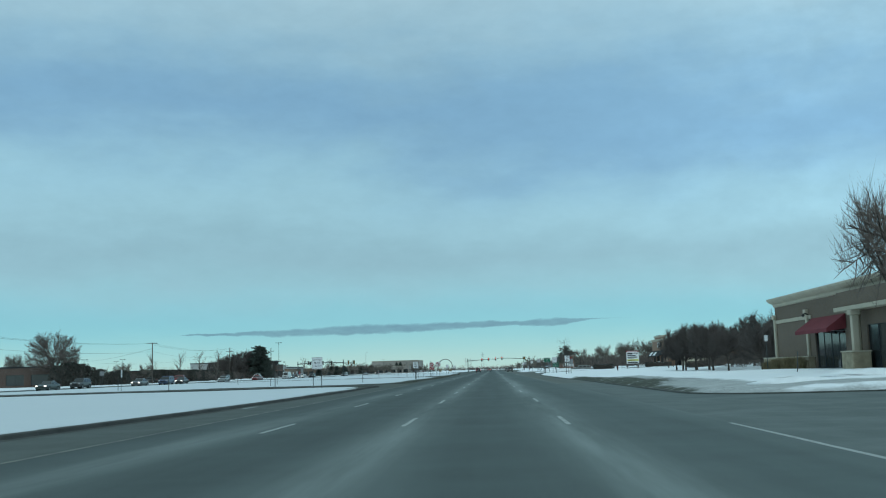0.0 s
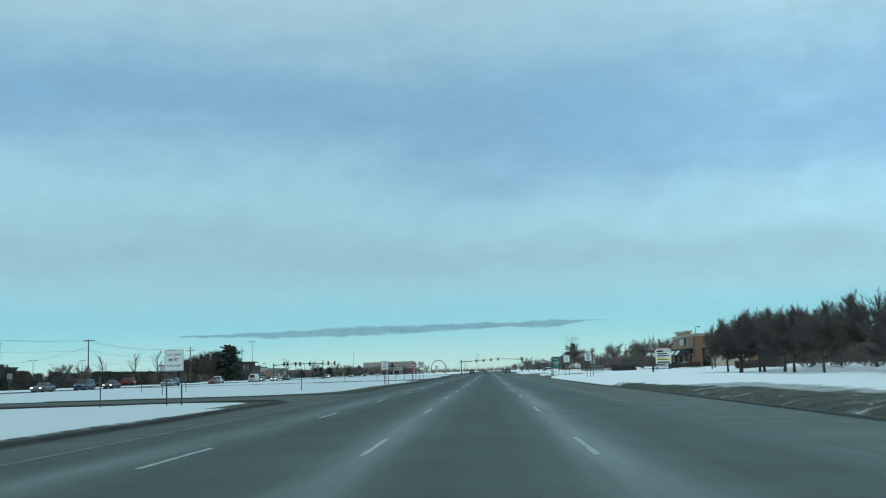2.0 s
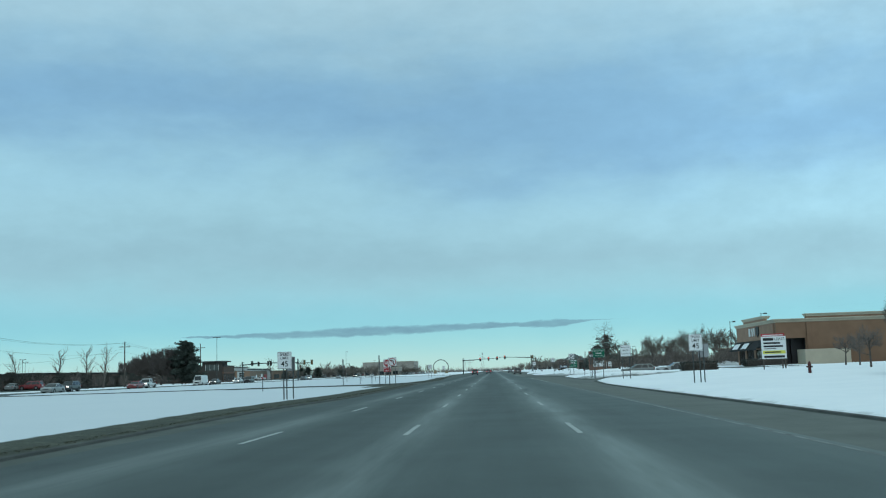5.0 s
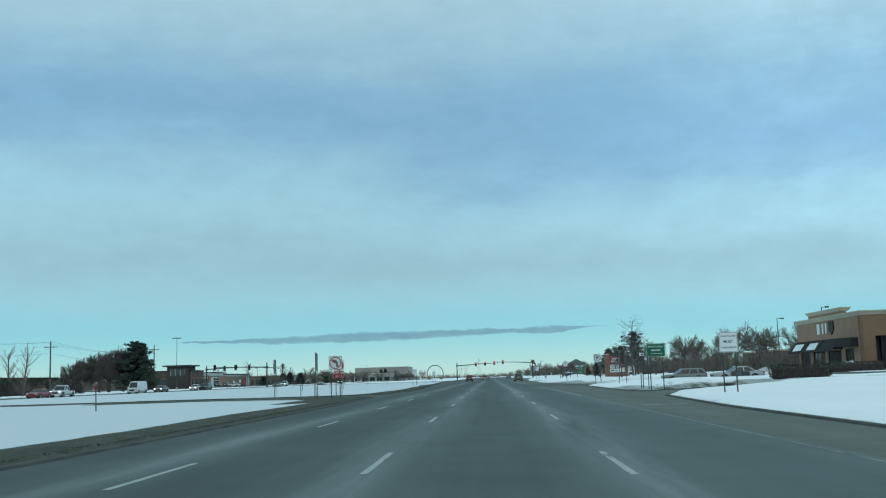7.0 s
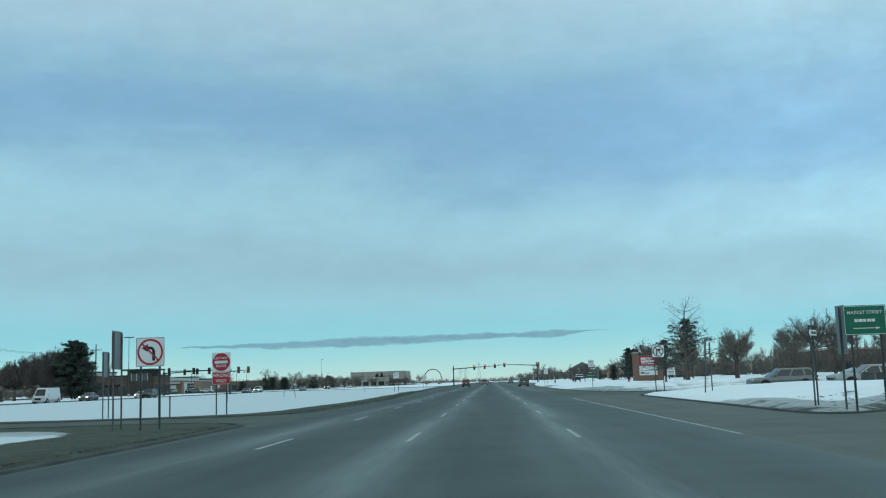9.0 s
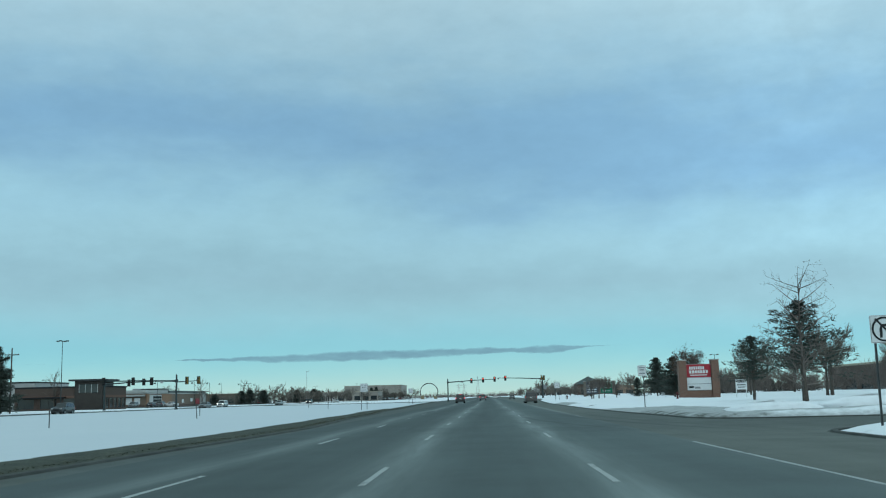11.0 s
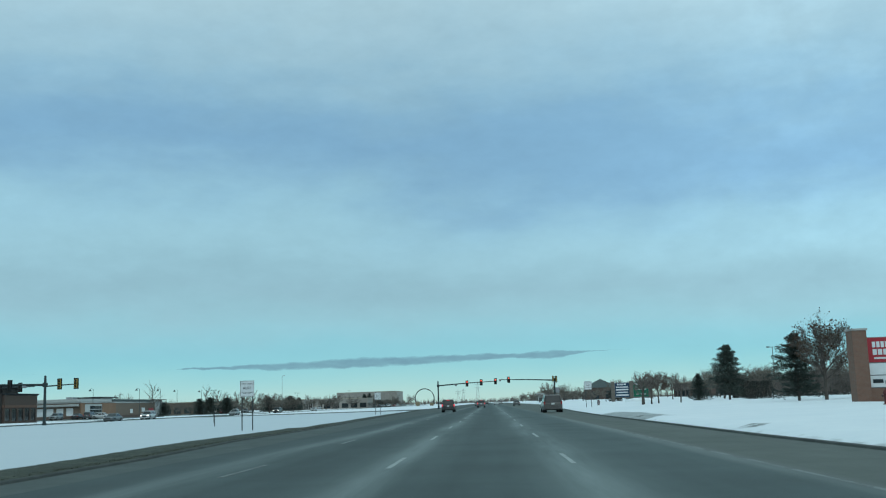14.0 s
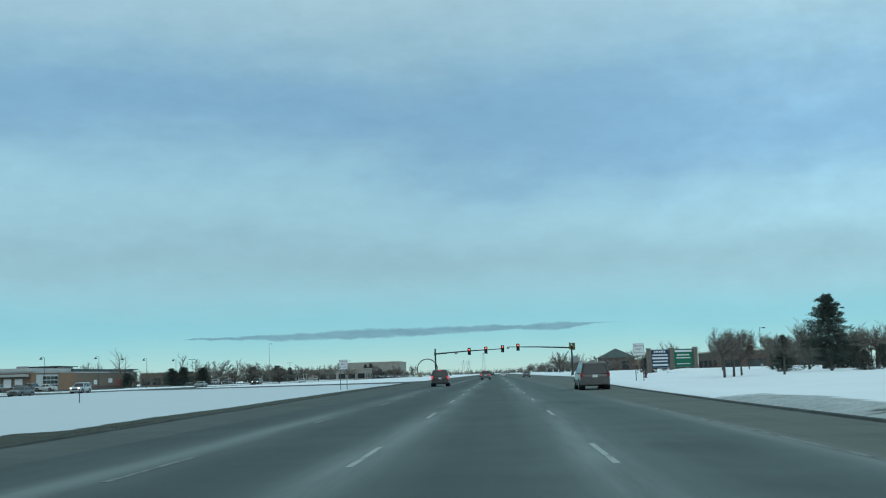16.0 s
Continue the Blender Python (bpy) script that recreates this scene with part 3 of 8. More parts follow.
def ground_sheet():
    grow = lambda a, b, n: list(a * (b / a) ** (np.arange(n + 1) / n))
    xs = [-v for v in grow(150, 4600, 14)][::-1] + steps((-146, -80, 17), (-80, -22, 58), (-22, 36, 112), (36, 86, 26)) + [86] + [v for v in grow(92, 4600, 16)]
    ys = [-v for v in grow(60, 4600, 12)][::-1] + steps((-54, -10, 18), (-10, 360, 520), (360, 520, 76), (520, 640, 20)) + [640] + grow(650, 4700, 22)
    xs, ys = np.array(xs), np.array(ys)
    gx, gy = np.meshgrid(xs, ys)
    d = paved(gx, gy)
    d = np.where((gy > 1400) | (gy < -350), np.maximum(d, np.where(np.abs(gx) < 60, 1.0, d)), d)
    z = land(gx, gy)
    low = np.interp(d, [-0.9, -0.25, 0.15], [-0.25, -0.08, -0.01])
    z = np.where(d < 0.15, low, -0.01 + (z + 0.01) * smooth(0.1, 0.75, d))
    # ploughed banks behind the kerb, lumpy
    lump = np.abs(np.sin(gx * 1.7 + 2 * np.sin(gy * 0.41)) * np.sin(gy * 1.13 + 1.7 * np.sin(gx * 0.7)))
    bank = np.exp(-((d - 1.5) / 0.8) ** 2) * (0.06 * lump) * (gx > 0) * (d > 0.3)
    z = z + np.where((gx > 6) & (gx < 20) & (gy > 36) & (gy < 400), bank * np.where((gy > 178) & (gy < 222), 0.35, 1.0), 0)
    heap = 0.5 + 0.5 * np.sin(gx * 2.3 + 3 * np.sin(gy * 0.33)) * np.sin(gy * 0.9 + 2 * np.sin(gx * 0.9))
    z = z + 0.10 * heap * (gx > 6) * smooth(0.6, 1.4, d) * (1 - smooth(4.0, 6.5, d)) * (smooth(42, 50, gy) * (1 - smooth(84, 98, gy)) + smooth(254, 258, gy) * (1 - smooth(272, 282, gy)))
    # bare ground: strip behind the median kerb, muddy corners
    bare = np.zeros_like(z)
    med = (gx < -6) & (gx > -30)
    strip = 1.0 - smooth(1.3, 2.9, d)
    wide = 1.0 - smooth(3.2, 5.5, d)
    bare = np.where(med & (gy > 104) & (gy < 186), strip, bare)
    bare = np.where(med & (gy >= 186) & (gy < 207), np.maximum(wide, 1 - smooth(2, 5, np.hypot(gx + 10, gy - 203))), bare)
    bare = np.where(med & (gy > 213) & (gy < 325), 0.95 * (1.0 - smooth(1.4, 2.9, d)), bare)
    bare = np.where(med & (gy >= 325), 0.85 * (1 - smooth(0.8, 1.9, d)), bare)
    bare = np.where(med & (gy <= 89), 0.72 * (1 - smooth(0.35, 1.25, d)), bare)
    bare = np.where(med & (gy > 78) & (gy < 118) & (gx > -30), np.maximum(bare, 0.75 * (1 - smooth(1.0, 2.4 + 1.6 * smooth(98, 104, gy), d))), bare)
    right = gx > 6
    reach = 1.2 + 4.6 * smooth(50, 66, gy) - 4.2 * smooth(74, 98, gy)
    mud = np.maximum(0.62 * (1 - smooth(reach * 0.45, reach * 0.85, d)), 0.40 * (1 - smooth(reach * 0.8, reach * 1.7, d))) * smooth(38, 44, gy) * (1 - smooth(88, 102, gy))
    mud2 = 0.72 * (1 - smooth(1.0, 2.2, d)) * smooth(74, 84, gy) * (1 - smooth(98, 110, gy))
    drive = 0.5 * (1 - smooth(0.6, 1.8, d)) * (smooth(190, 196, gy) * (1 - smooth(206, 214, gy)) + smooth(249, 253, gy) * (1 - smooth(266, 273, gy)))
    spots = 0.62 * np.exp(-((gx - 8.9) / 0.9) ** 2) * (np.exp(-((gy - 296.0) / 1.8) ** 2) + np.exp(-((gy - 322) / 1.1) ** 2))
    bare = np.where(right & (gx < 40), np.maximum.reduce([mud, mud2, drive, spots]), bare)
    far_side = (gx < -76.8) & (gx > -84) & (gy < 460)
    bare = np.where(far_side, 0.35, bare)
    nx, ny = len(xs), len(ys)
    me = bpy.data.meshes.new("ground")
    me.vertices.add(nx * ny)
    me.vertices.foreach_set("co", np.stack([gx, gy, z], -1).astype(np.float32).ravel())
    i = (np.arange(ny - 1)[:, None] * nx + np.arange(nx - 1)[None, :]).ravel()
    quads = np.stack([i, i + 1, i + nx + 1, i + nx], 1).astype(np.int32)
    me.loops.add(quads.size)
    me.loops.foreach_set("vertex_index", quads.ravel())
    me.polygons.add(len(quads))
    me.polygons.foreach_set("loop_start", np.arange(0, quads.size, 4, dtype=np.int32))
    me.polygons.foreach_set("use_smooth", np.ones(len(quads), bool))
    me.update(calc_edges=True)
    at = me.attributes.new("bare", "FLOAT", "POINT")
    at.data.foreach_set("value", bare.astype(np.float32).ravel())
    # grey slush thrown up beside the driveways
    gap = lambda a, b, c, e: smooth(a, b, gy) * (1 - smooth(c, e, gy))
    slush = np.where(right, 0.9 * (1 - smooth(3.0, 5.5, d)) * gap(250, 254, 276, 286) + 0.85 * (1 - smooth(1.2, 3.2, d)) * gap(190, 194, 206, 214) + 0.95 * (1 - smooth(1.0, 3.8, d)) * gap(315, 319, 331, 338)
                     + 0.95 * (1 - smooth(3.0, 6.5, d)) * gap(37, 42, 84, 100) + 0.45 * (1 - smooth(0.3, 0.9, d)), 0.45 * (1 - smooth(0.6, 2.6, d)) + 0.7 * (1 - smooth(3, 8, np.hypot(gx + 14, gy - 203))))
    at = me.attributes.new("slush", "FLOAT", "POINT")
    at.data.foreach_set("value", slush.astype(np.float32).ravel())
    # the median's snow is dimmed in its colour, for the duller light on that side
    at = me.attributes.new("median_dim", "FLOAT", "POINT")
    at.data.foreach_set("value", ((gx < -6) & (gx > -62) & (gy < 460)).astype(np.float32).ravel())
    me.materials.append(GROUND)
    return tagged(new("ground", me), "snow-covered ground with bare muddy grass along the kerbs", "ground", kind="structure")


ground_sheet()


def flat_sheet(name, x0, x1, y0, y1, z, mat, label, nx=2, ny=60):
    s = Shape()
    xs, ys = np.linspace(x0, x1, nx), np.linspace(y0, y1, ny)
    s.v = [(float(x), float(y), z) for y in ys for x in xs]
    s.f = [(j * nx + i, j * nx + i + 1, (j + 1) * nx + i + 1, (j + 1) * nx + i) for j in range(ny - 1) for i in range(nx - 1)]
    return tagged(part(name, s, mat), label, "road", kind="structure")


road = flat_sheet("road", -7.6, 5.15, -300, 1390, 0.0, ASPHALT, "wide grey asphalt road streaked with dried salt")
flat_sheet("road_shoulder", 5.15, 17.0, -300, 76, 0.0, ASPHALT_DRY, "salt-dried grey asphalt beside the muddy verge")
flat_sheet("road_shoulder", 5.15, 17.0, 76, 1390, 0.0, ASPHALT_BROWN, "older brownish asphalt turning lane beside the verge")
for a, b, mat in ((-300, 80, ASPHALT_OLD), (80, 126, ASPHALT_MUD), (126, 198, ASPHALT_OLD), (198, 224, ASPHALT_MUD), (224, 1390, ASPHALT_OLD)):
    flat_sheet("road_shoulder", -15.5, -7.6, a, b, 0.0, mat, "older pale asphalt shoulder beside the median kerb", 2, 20)
flat_sheet("opposite_road", -78, -59.5, -300, 1390, 0.0, ASPHALT, "grey asphalt carriageway beyond the snowy median")
for a, b in ((82, 112), (200, 220)):
    flat_sheet("crossover", -59.5, -15.5, a, b, 0.0, ASPHALT_MUD, "muddy old asphalt turnaround lane through the median", 2, 4)
for a, b in ((4, 45), (174, 222), (232, 258)):
    flat_sheet("driveway", 17.0, 86, a, b, 0.0, ASPHALT_OLD, "asphalt driveway entering the road between snow banks", 2, 4)
for a, b in ((-140, -78), (-59.5, -15.5), (17.0, 140)):
    flat_sheet("cross_street", a, b, 455, 503, 0.0, ASPHALT_OLD, "asphalt side street at the traffic lights", 2, 4)


def contour(x0, x1, y0, y1, h):
    """The edge of the asphalt as chains of points."""
    xs, ys = np.arange(x0, x1 + h, h), np.arange(y0, y1 + h, h)
    gx, gy = np.meshgrid(xs, ys)
    d = paved(gx, gy)
    inside = d < 0
    mixed = inside[:-1, :-1].astype(int) + inside[1:, :-1] + inside[:-1, 1:] + inside[1:, 1:]
    nxt = {}
    for j, i in zip(*np.nonzero((mixed > 0) & (mixed < 4))):
        corners = ((j, i), (j, i + 1), (j + 1, i + 1), (j + 1, i))
        hits = []
        for k in range(4):
            a, b = corners[k], corners[(k + 1) % 4]
            if inside[a] != inside[b]:
                key = (min(a, b), max(a, b))
                hits.append((key, bool(inside[a])))
        outs = [k for k, s in hits if s]
        ins = [k for k, s in hits if not s]
        for a, b in zip(outs, ins):
            nxt[a] = b

    def place(key):
        a, b = key
        t = d[a] / (d[a] - d[b])
        return (xs[a[1]] + t * (xs[b[1]] - xs[a[1]]), ys[a[0]] + t * (ys[b[0]] - ys[a[0]]))

    starts = set(nxt) - set(nxt.values())
    chains, used = [], set()
    for s in list(starts) + list(nxt):
        if s in used:
            continue
        chain, k = [s], s
        used.add(s)
        while k in nxt and nxt[k] not in used:
            k = nxt[k]
            used.add(k)
            chain.append(k)
        if k in nxt and nxt[k] == s:
            chain.append(s)
        chains.append([place(k) for k in chain])
    return [c for c in chains if len(c) > 4]


def kerbs():
    n = 0
    for chain in contour(-84, 84, -50, 560, 0.5):
        p = np.array(chain)
        for _ in range(3):
            p[1:-1] = p[1:-1] * 0.5 + (p[:-2] + p[2:]) * 0.25
        keep = [0]
        for i in range(1, len(p) - 1):
            a, b = p[i] - p[keep[-1]], p[i + 1] - p[i]
            if np.hypot(*a) > 6 or abs(a[0] * b[1] - a[1] * b[0]) > 0.02:
                keep.append(i)
        p = p[keep + [len(p) - 1]]
        t = np.gradient(p, axis=0)
        t /= np.maximum(np.hypot(t[:, 0], t[:, 1])[:, None], 1e-6)
        nrm = np.stack([-t[:, 1], t[:, 0]], 1)
        mid = len(p) // 2
        if paved(*(p[mid] + nrm[mid] * 0.4)) < 0:
            nrm = -nrm
        first = p[:, 0].mean() < 0 and p[:, 1].min() < 20 and p[:, 0].max() > -40
        low, pan = (0.8, 0.36) if first else (0.38, 0.10)
        prof = ((-pan, 0.004), (-pan + 0.01, 0.009), (-0.03, 0.006), (0.0, 0.11), (0.035, 0.14), (0.14, 0.145), (0.19, 0.10), (0.19, -0.1))
        rings = [[(p[i, 0] + nrm[i, 0] * o, p[i, 1] + nrm[i, 1] * o, z * low) for o, z in prof] for i in range(len(p))]
        s = Shape().loft(rings, caps=False, closed=False)
        tagged(part("kerb", s, KERB_WET if first else KERB, None, smooth=False), "stained dark concrete kerb and gutter along the asphalt", "kerb", kind="structure")
        n += 1
    return n


kerbs()

# ---- lane markings, each a worn strip of paint ----
PHASE, PERIOD, DASH = -4.2, 15.24, 3.81
dash_mesh = Shape()
ragged = [(-0.055, 0), (0.05, 0.03), (0.055, 1.1), (0.048, 2.1), (0.056, 3.0), (0.05, 3.78), (-0.045, 3.81), (-0.055, 2.8), (-0.047, 1.6), (-0.056, 0.7)]
dash_mesh.loft([[(x, y - DASH, 0.0) for x, y in ragged], [(x * 0.96, y - DASH, 0.005) for x, y in ragged]])
faint_dash = dash_mesh.mesh("lane_dash", LINE_FAINT)
dash_mesh = dash_mesh.mesh("lane_dash", LINE_WHITE)
for x in (-4.85, -1.83, 1.83):
    for k in range(2, 42):
        far = PHASE + PERIOD * k + {-4.85: -0.7, -1.83: 0.5, 1.83: 0.0}[x]
        bow = 0.0
        if x == 1.83:
            far += float(np.interp(far, (150, 175, 290, 310), (-0.45, 0.3, 0.3, 0.05)))
            bow = float(np.interp(far, (42, 68, 150, 175), (0.0, -0.22, -0.17, 0.0)))
        if 462 < far < 500:
            continue
        ob = part("lane_dash", faint_dash if x < -4 and far > 268 else dash_mesh, None, road)
        wob = random.uniform(-0.03, 0.03)
        ob.location = (x + bow + wob, far, 0.002)
        ob.rotation_euler.z = random.uniform(-0.004, 0.004)
for x, y0, y1, w, mat, name in ((5.05, -30, 21, 0.05, LINE_WHITE, "edge_line"), (4.95, 74, 182, 0.035, LINE_FAINT, "edge_line"), (5.1, 190, 232, 0.05, LINE_WHITE, "edge_line"),
                                (5.1, 262, 330, 0.05, LINE_FAINT, "edge_line"), (-7.45, -30, 92, 0.06, LINE_YELLOW, "yellow_edge_line")):
    s = Shape()
    n = int((y1 - y0) / 2.0)
    L, R = [], []
    for k in range(n + 1):
        y = y0 + (y1 - y0) * k / n
        L.append((x - w + random.uniform(-0.012, 0.012), y, 0.004))
        R.append((x + w + random.uniform(-0.012, 0.012), y, 0.004))
    s.v = L + R
    s.f = [(k, n + 1 + k, n + 2 + k, k + 1) for k in range(n)]
    part(name, s, mat, road)
# stop-line and turn arrow in the shoulder lanes, mostly worn away
for x, y in ((-9.4, 38.5),):
    s = Shape()
    s.add([(x - 0.1, y, 0.005), (x + 0.1, y + 0.1, 0.005), (x + 0.12, y + 2.2, 0.005), (x - 0.6, y + 2.6, 0.005), (x - 0.5, y + 2.0, 0.005), (x - 0.1, y + 1.8, 0.005)], [(0, 1, 2, 3, 4, 5)])
    part("worn_turn_arrow", s, LINE_WHITE, road, "nearly worn-off pale turn arrow")

s = Shape()
s.add([(5.55, 170.0, 0.005), (6.15, 168.9, 0.005), (6.15, 169.6, 0.005), (7.35, 169.7, 0.005), (7.35, 170.3, 0.005), (6.15, 170.4, 0.005), (6.15, 171.1, 0.005)], [(0, 1, 2, 3, 4, 5, 6)])
part("worn_turn_arrow", s, LINE_FAINT, road, "worn pale turn arrow")

# ---- trees and shrubs ----


def limb(s_thick, s_thin, rng, p, d, length, r, level, cfg, out=None):
    """A bending, tapering limb with side limbs; thin ones go to the crown's mesh."""
    nseg = 3 if level < 2 else (2 if level < cfg["levels"] else 1)
    pts, rad = [p], [r]
    for k in range(nseg):
        d = (d + Vector((rng.gauss(0, 1), rng.gauss(0, 1), rng.gauss(0, 1))) * cfg["bend"] + Vector((0, 0, cfg["lift"]))).normalized()
        p = p + d * (length / nseg)
        pts.append(p)
        rad.append(r * (1 - (k + 1) / nseg * (1 - cfg["taper"])))
    target = s_thick if level < cfg["thick"] else s_thin
    if level >= cfg["levels"]:
        # the last twigs run out to a point
        u = d.orthogonal().normalized()
        w = d.cross(u)
        target.add([pts[0] + u * r, pts[0] - u * r * 0.5 + w * r * 0.87, pts[0] - u * r * 0.5 - w * r * 0.87, pts[-1]], [(0, 1, 3), (1, 2, 3), (2, 0, 3)])
    else:
        target.tube(pts, rad, 6 if level == 0 else (5 if level == 1 else 3), caps=False)
    if out is not None and level >= cfg["levels"] - 2:
        out.append(pts[-1])
    if level >= cfg["levels"]:
        return
    kids = cfg["kids"][min(level, len(cfg["kids"]) - 1)]
    for k in range(kids):
        t = cfg["clear"] + (1 - cfg["clear"]) * (k + rng.random()) / kids if level == 0 else 0.25 + 0.75 * (k + rng.random()) / kids
        i = min(int(t * nseg), nseg - 1)
        q = pts[i].lerp(pts[i + 1], t * nseg - i)
        axis = d.orthogonal().normalized()
        axis.rotate(Matrix.Rotation(2.4 * k + rng.uniform(0, 2 * math.pi), 3, d))
        nd = d.copy()
        nd.rotate(Matrix.Rotation(radians(rng.gauss(cfg["angle"], 9)), 3, axis))
        shrink = cfg["shrink"] * rng.uniform(0.75, 1.15) * (1.15 - 0.35 * t if level == 0 else 1)
        limb(s_thick, s_thin, rng, q, nd, length * shrink, max(r * cfg["rshrink"] * (1.1 - 0.4 * t), cfg["rmin"]), level + 1, cfg, out)


def bare_meshes(seed, cfg, height, leaves=0):
    rng = random.Random(seed)
    trunk, crown, tips = Shape(), Shape(), []
    limb(trunk, crown, rng, Vector((0, 0, -0.1)), Vector((rng.gauss(0, 0.03), rng.gauss(0, 0.03), 1)).normalized(), cfg["trunk"], cfg["r"], 0, cfg, tips)
    top = max(v[2] for v in crown.v)
    k = height / top
    for s in (trunk, crown):
        s.v = [(x * k * cfg.get("wide", 1), y * k * cfg.get("wide", 1), z * k) for x, y, z in s.v]
    leaf = None
    if leaves:
        leaf = Shape()
        for _ in range(leaves):
            c = rng.choice(tips) * k + Vector((rng.gauss(0, 0.25), rng.gauss(0, 0.25), rng.gauss(0, 0.2)))
            leaf_quad(leaf, rng, c, rng.uniform(0.09, 0.2))
    return trunk, crown, leaf


def leaf_quad(s, rng, c, size):
    a = Vector((rng.gauss(0, 1), rng.gauss(0, 1), rng.gauss(0, 1))).normalized()
    b = a.orthogonal().normalized()
    b.rotate(Matrix.Rotation(rng.uniform(0, 6.28), 3, a))
    n = a.cross(b) * 0.25 * size
    s.add([c - a * size, c - b * size * 0.6 + n, c + a * size, c + b * size * 0.6 - n], [(0, 1, 2), (0, 2, 3)])


def brush_meshes(seed, h, rad=0.42, base=0.24, leader=0.45, mains=10, subs=5, twigs=3500, r=0.012, low=-0.35, lift=0.35, leaves=0, twig_len=0.13, lobe=1.0):
    """A bare crown: limbs that fan out of the leader into an uneven dome, beset with fine twigs that run out to a point."""
    rng = random.Random(seed)
    trunk, crown = Shape(), Shape()
    cz, rz, rx = h * (base + (1 - base) * 0.46), h * (1 - base) * 0.53, h * rad
    lobes = [(rng.uniform(0, 6.28), rng.uniform(0.05, 0.13) * lobe, j + 2) for j in range(4)]

    def reach(d):
        a = math.atan2(d.y, d.x)
        k = 1.0 + sum(m * math.sin(j * a + p + 2.0 * d.z) for p, m, j in lobes)
        return k / math.sqrt((d.x * d.x + d.y * d.y) / rx ** 2 + d.z ** 2 / rz ** 2)

    lean = Vector((rng.gauss(0, 0.02), rng.gauss(0, 0.02), 0)) * h
    spine = [Vector((0, 0, -0.15)), Vector((0, 0, h * base * 0.6)) + lean * 0.3, Vector((0, 0, h * base)) + lean * 0.5, Vector((0, 0, h * (base + (1 - base) * leader))) + lean]
    tr = 0.017 * h + 0.02
    trunk.tube(spine, [tr * 1.25, tr, tr * 0.9, tr * 0.4], 7, False)
    limbs = []

    def bough(p, q, ra, rb, target, sides, up):
        bend = Vector((rng.gauss(0, 1), rng.gauss(0, 1), rng.gauss(0, 1))) * (q - p).length * 0.06
        m = (p + q) / 2 + bend - Vector((0, 0, up * (q - p).length))
        target.tube([p, m, q], [ra, (ra + rb) / 2, rb], sides, False)
        limbs.append((p, m, q))
        return m

    for k in range(mains):
        t = rng.uniform(0.0, 1.0) ** 0.8
        p = spine[2].lerp(spine[3], t)
        a = k * 2.399 + rng.uniform(-0.4, 0.4)
        z = low + (1.0 - low) * ((k + rng.random()) / mains)
        d = Vector((math.cos(a), math.sin(a), z * 1.1)).normalized()
        q = Vector((0, 0, cz)) + lean + d * reach(d) * rng.uniform(0.7, 0.9)
        bough(p, q, tr * 0.42, tr * 0.12, trunk, 5, 0.04)
        pq = limbs[-1]
        for j in range(subs):
            u = rng.uniform(0.25, 0.95)
            s0 = pq[0].lerp(pq[1], u * 2) if u < 0.5 else pq[1].lerp(pq[2], u * 2 - 1)
            e = (q - p).normalized() + Vector((rng.gauss(0, 0.5), rng.gauss(0, 0.5), rng.gauss(lift * 0.4, 0.4)))
            s1 = s0 + e.normalized() * (q - p).length * rng.uniform(0.35, 0.6)
            off = s1 - Vector((0, 0, cz)) - lean
            top = reach(off.normalized()) * rng.uniform(0.85, 0.98)
            if off.length > top:
                s1 = Vector((0, 0, cz)) + lean + off.normalized() * top
            bough(s0, s1, max(tr * 0.14, r * 1.6), r, crown, 3, 0.03)
    tips = []
    heart = Vector((0, 0, h * base)) + lean * 0.5
    for k in range(twigs):
        p, m, q = limbs[rng.randrange(len(limbs))]
        u = rng.uniform(0.15, 1.0)
        s0 = p.lerp(m, u * 2) if u < 0.5 else m.lerp(q, u * 2 - 1)
        e = (s0 - heart).normalized() * 0.9 + Vector((rng.gauss(0, 0.5), rng.gauss(0, 0.5), rng.gauss(lift, 0.45)))
        e.normalize()
        length = h * twig_len * rng.uniform(0.6, 1.35)
        s1 = s0 + e * length
        off = s1 - Vector((0, 0, cz)) - lean
        if off.length > reach(off.normalized()) * rng.uniform(0.96, 1.06):
            s1 = s0 + e * length * 0.45
        x = e.orthogonal().normalized()
        y = e.cross(x)
        crown.add([s0 + x * r, s0 - x * r * 0.5 + y * r * 0.87, s0 - x * r * 0.5 - y * r * 0.87, s1], [(0, 1, 3), (1, 2, 3), (2, 0, 3)])
        tips.append(s1)
    leaf = None
    if leaves:
        leaf = Shape()
        for _ in range(leaves):
            leaf_quad(leaf, rng, rng.choice(tips) + Vector((rng.gauss(0, 0.1), rng.gauss(0, 0.1), rng.gauss(0, 0.1))), rng.uniform(0.05, 0.12))
    return trunk, crown, leaf


def brush(kind, seed, h, twig=None, leaf_mat=None, **kw):
    trunk, crown, leaf = brush_meshes(seed, h, **kw)
    out = [("trunk", trunk.mesh("trunk", BARK, True), ""), ("crown", crown.mesh("crown", twig or TWIG), "")]
    if leaf:
        out.append(("leaves", leaf.mesh("leaves", leaf_mat or DEAD_LEAF), "clinging brown dead leaves"))
    return out


CFG_SPIRE = dict(bend=0.05, lift=0.03, taper=0.15, thick=1, levels=3, kids=(44, 6, 3), clear=0.12, angle=68, shrink=0.34, rshrink=0.32, rmin=0.011, trunk=8.5, r=0.16, wide=1.0)
CFG_POPLAR = dict(bend=0.05, lift=0.12, taper=0.2, thick=1, levels=3, kids=(16, 5, 3), clear=0.2, angle=24, shrink=0.32, rshrink=0.4, rmin=0.014, trunk=7, r=0.12, wide=1.9)

TREES = {}


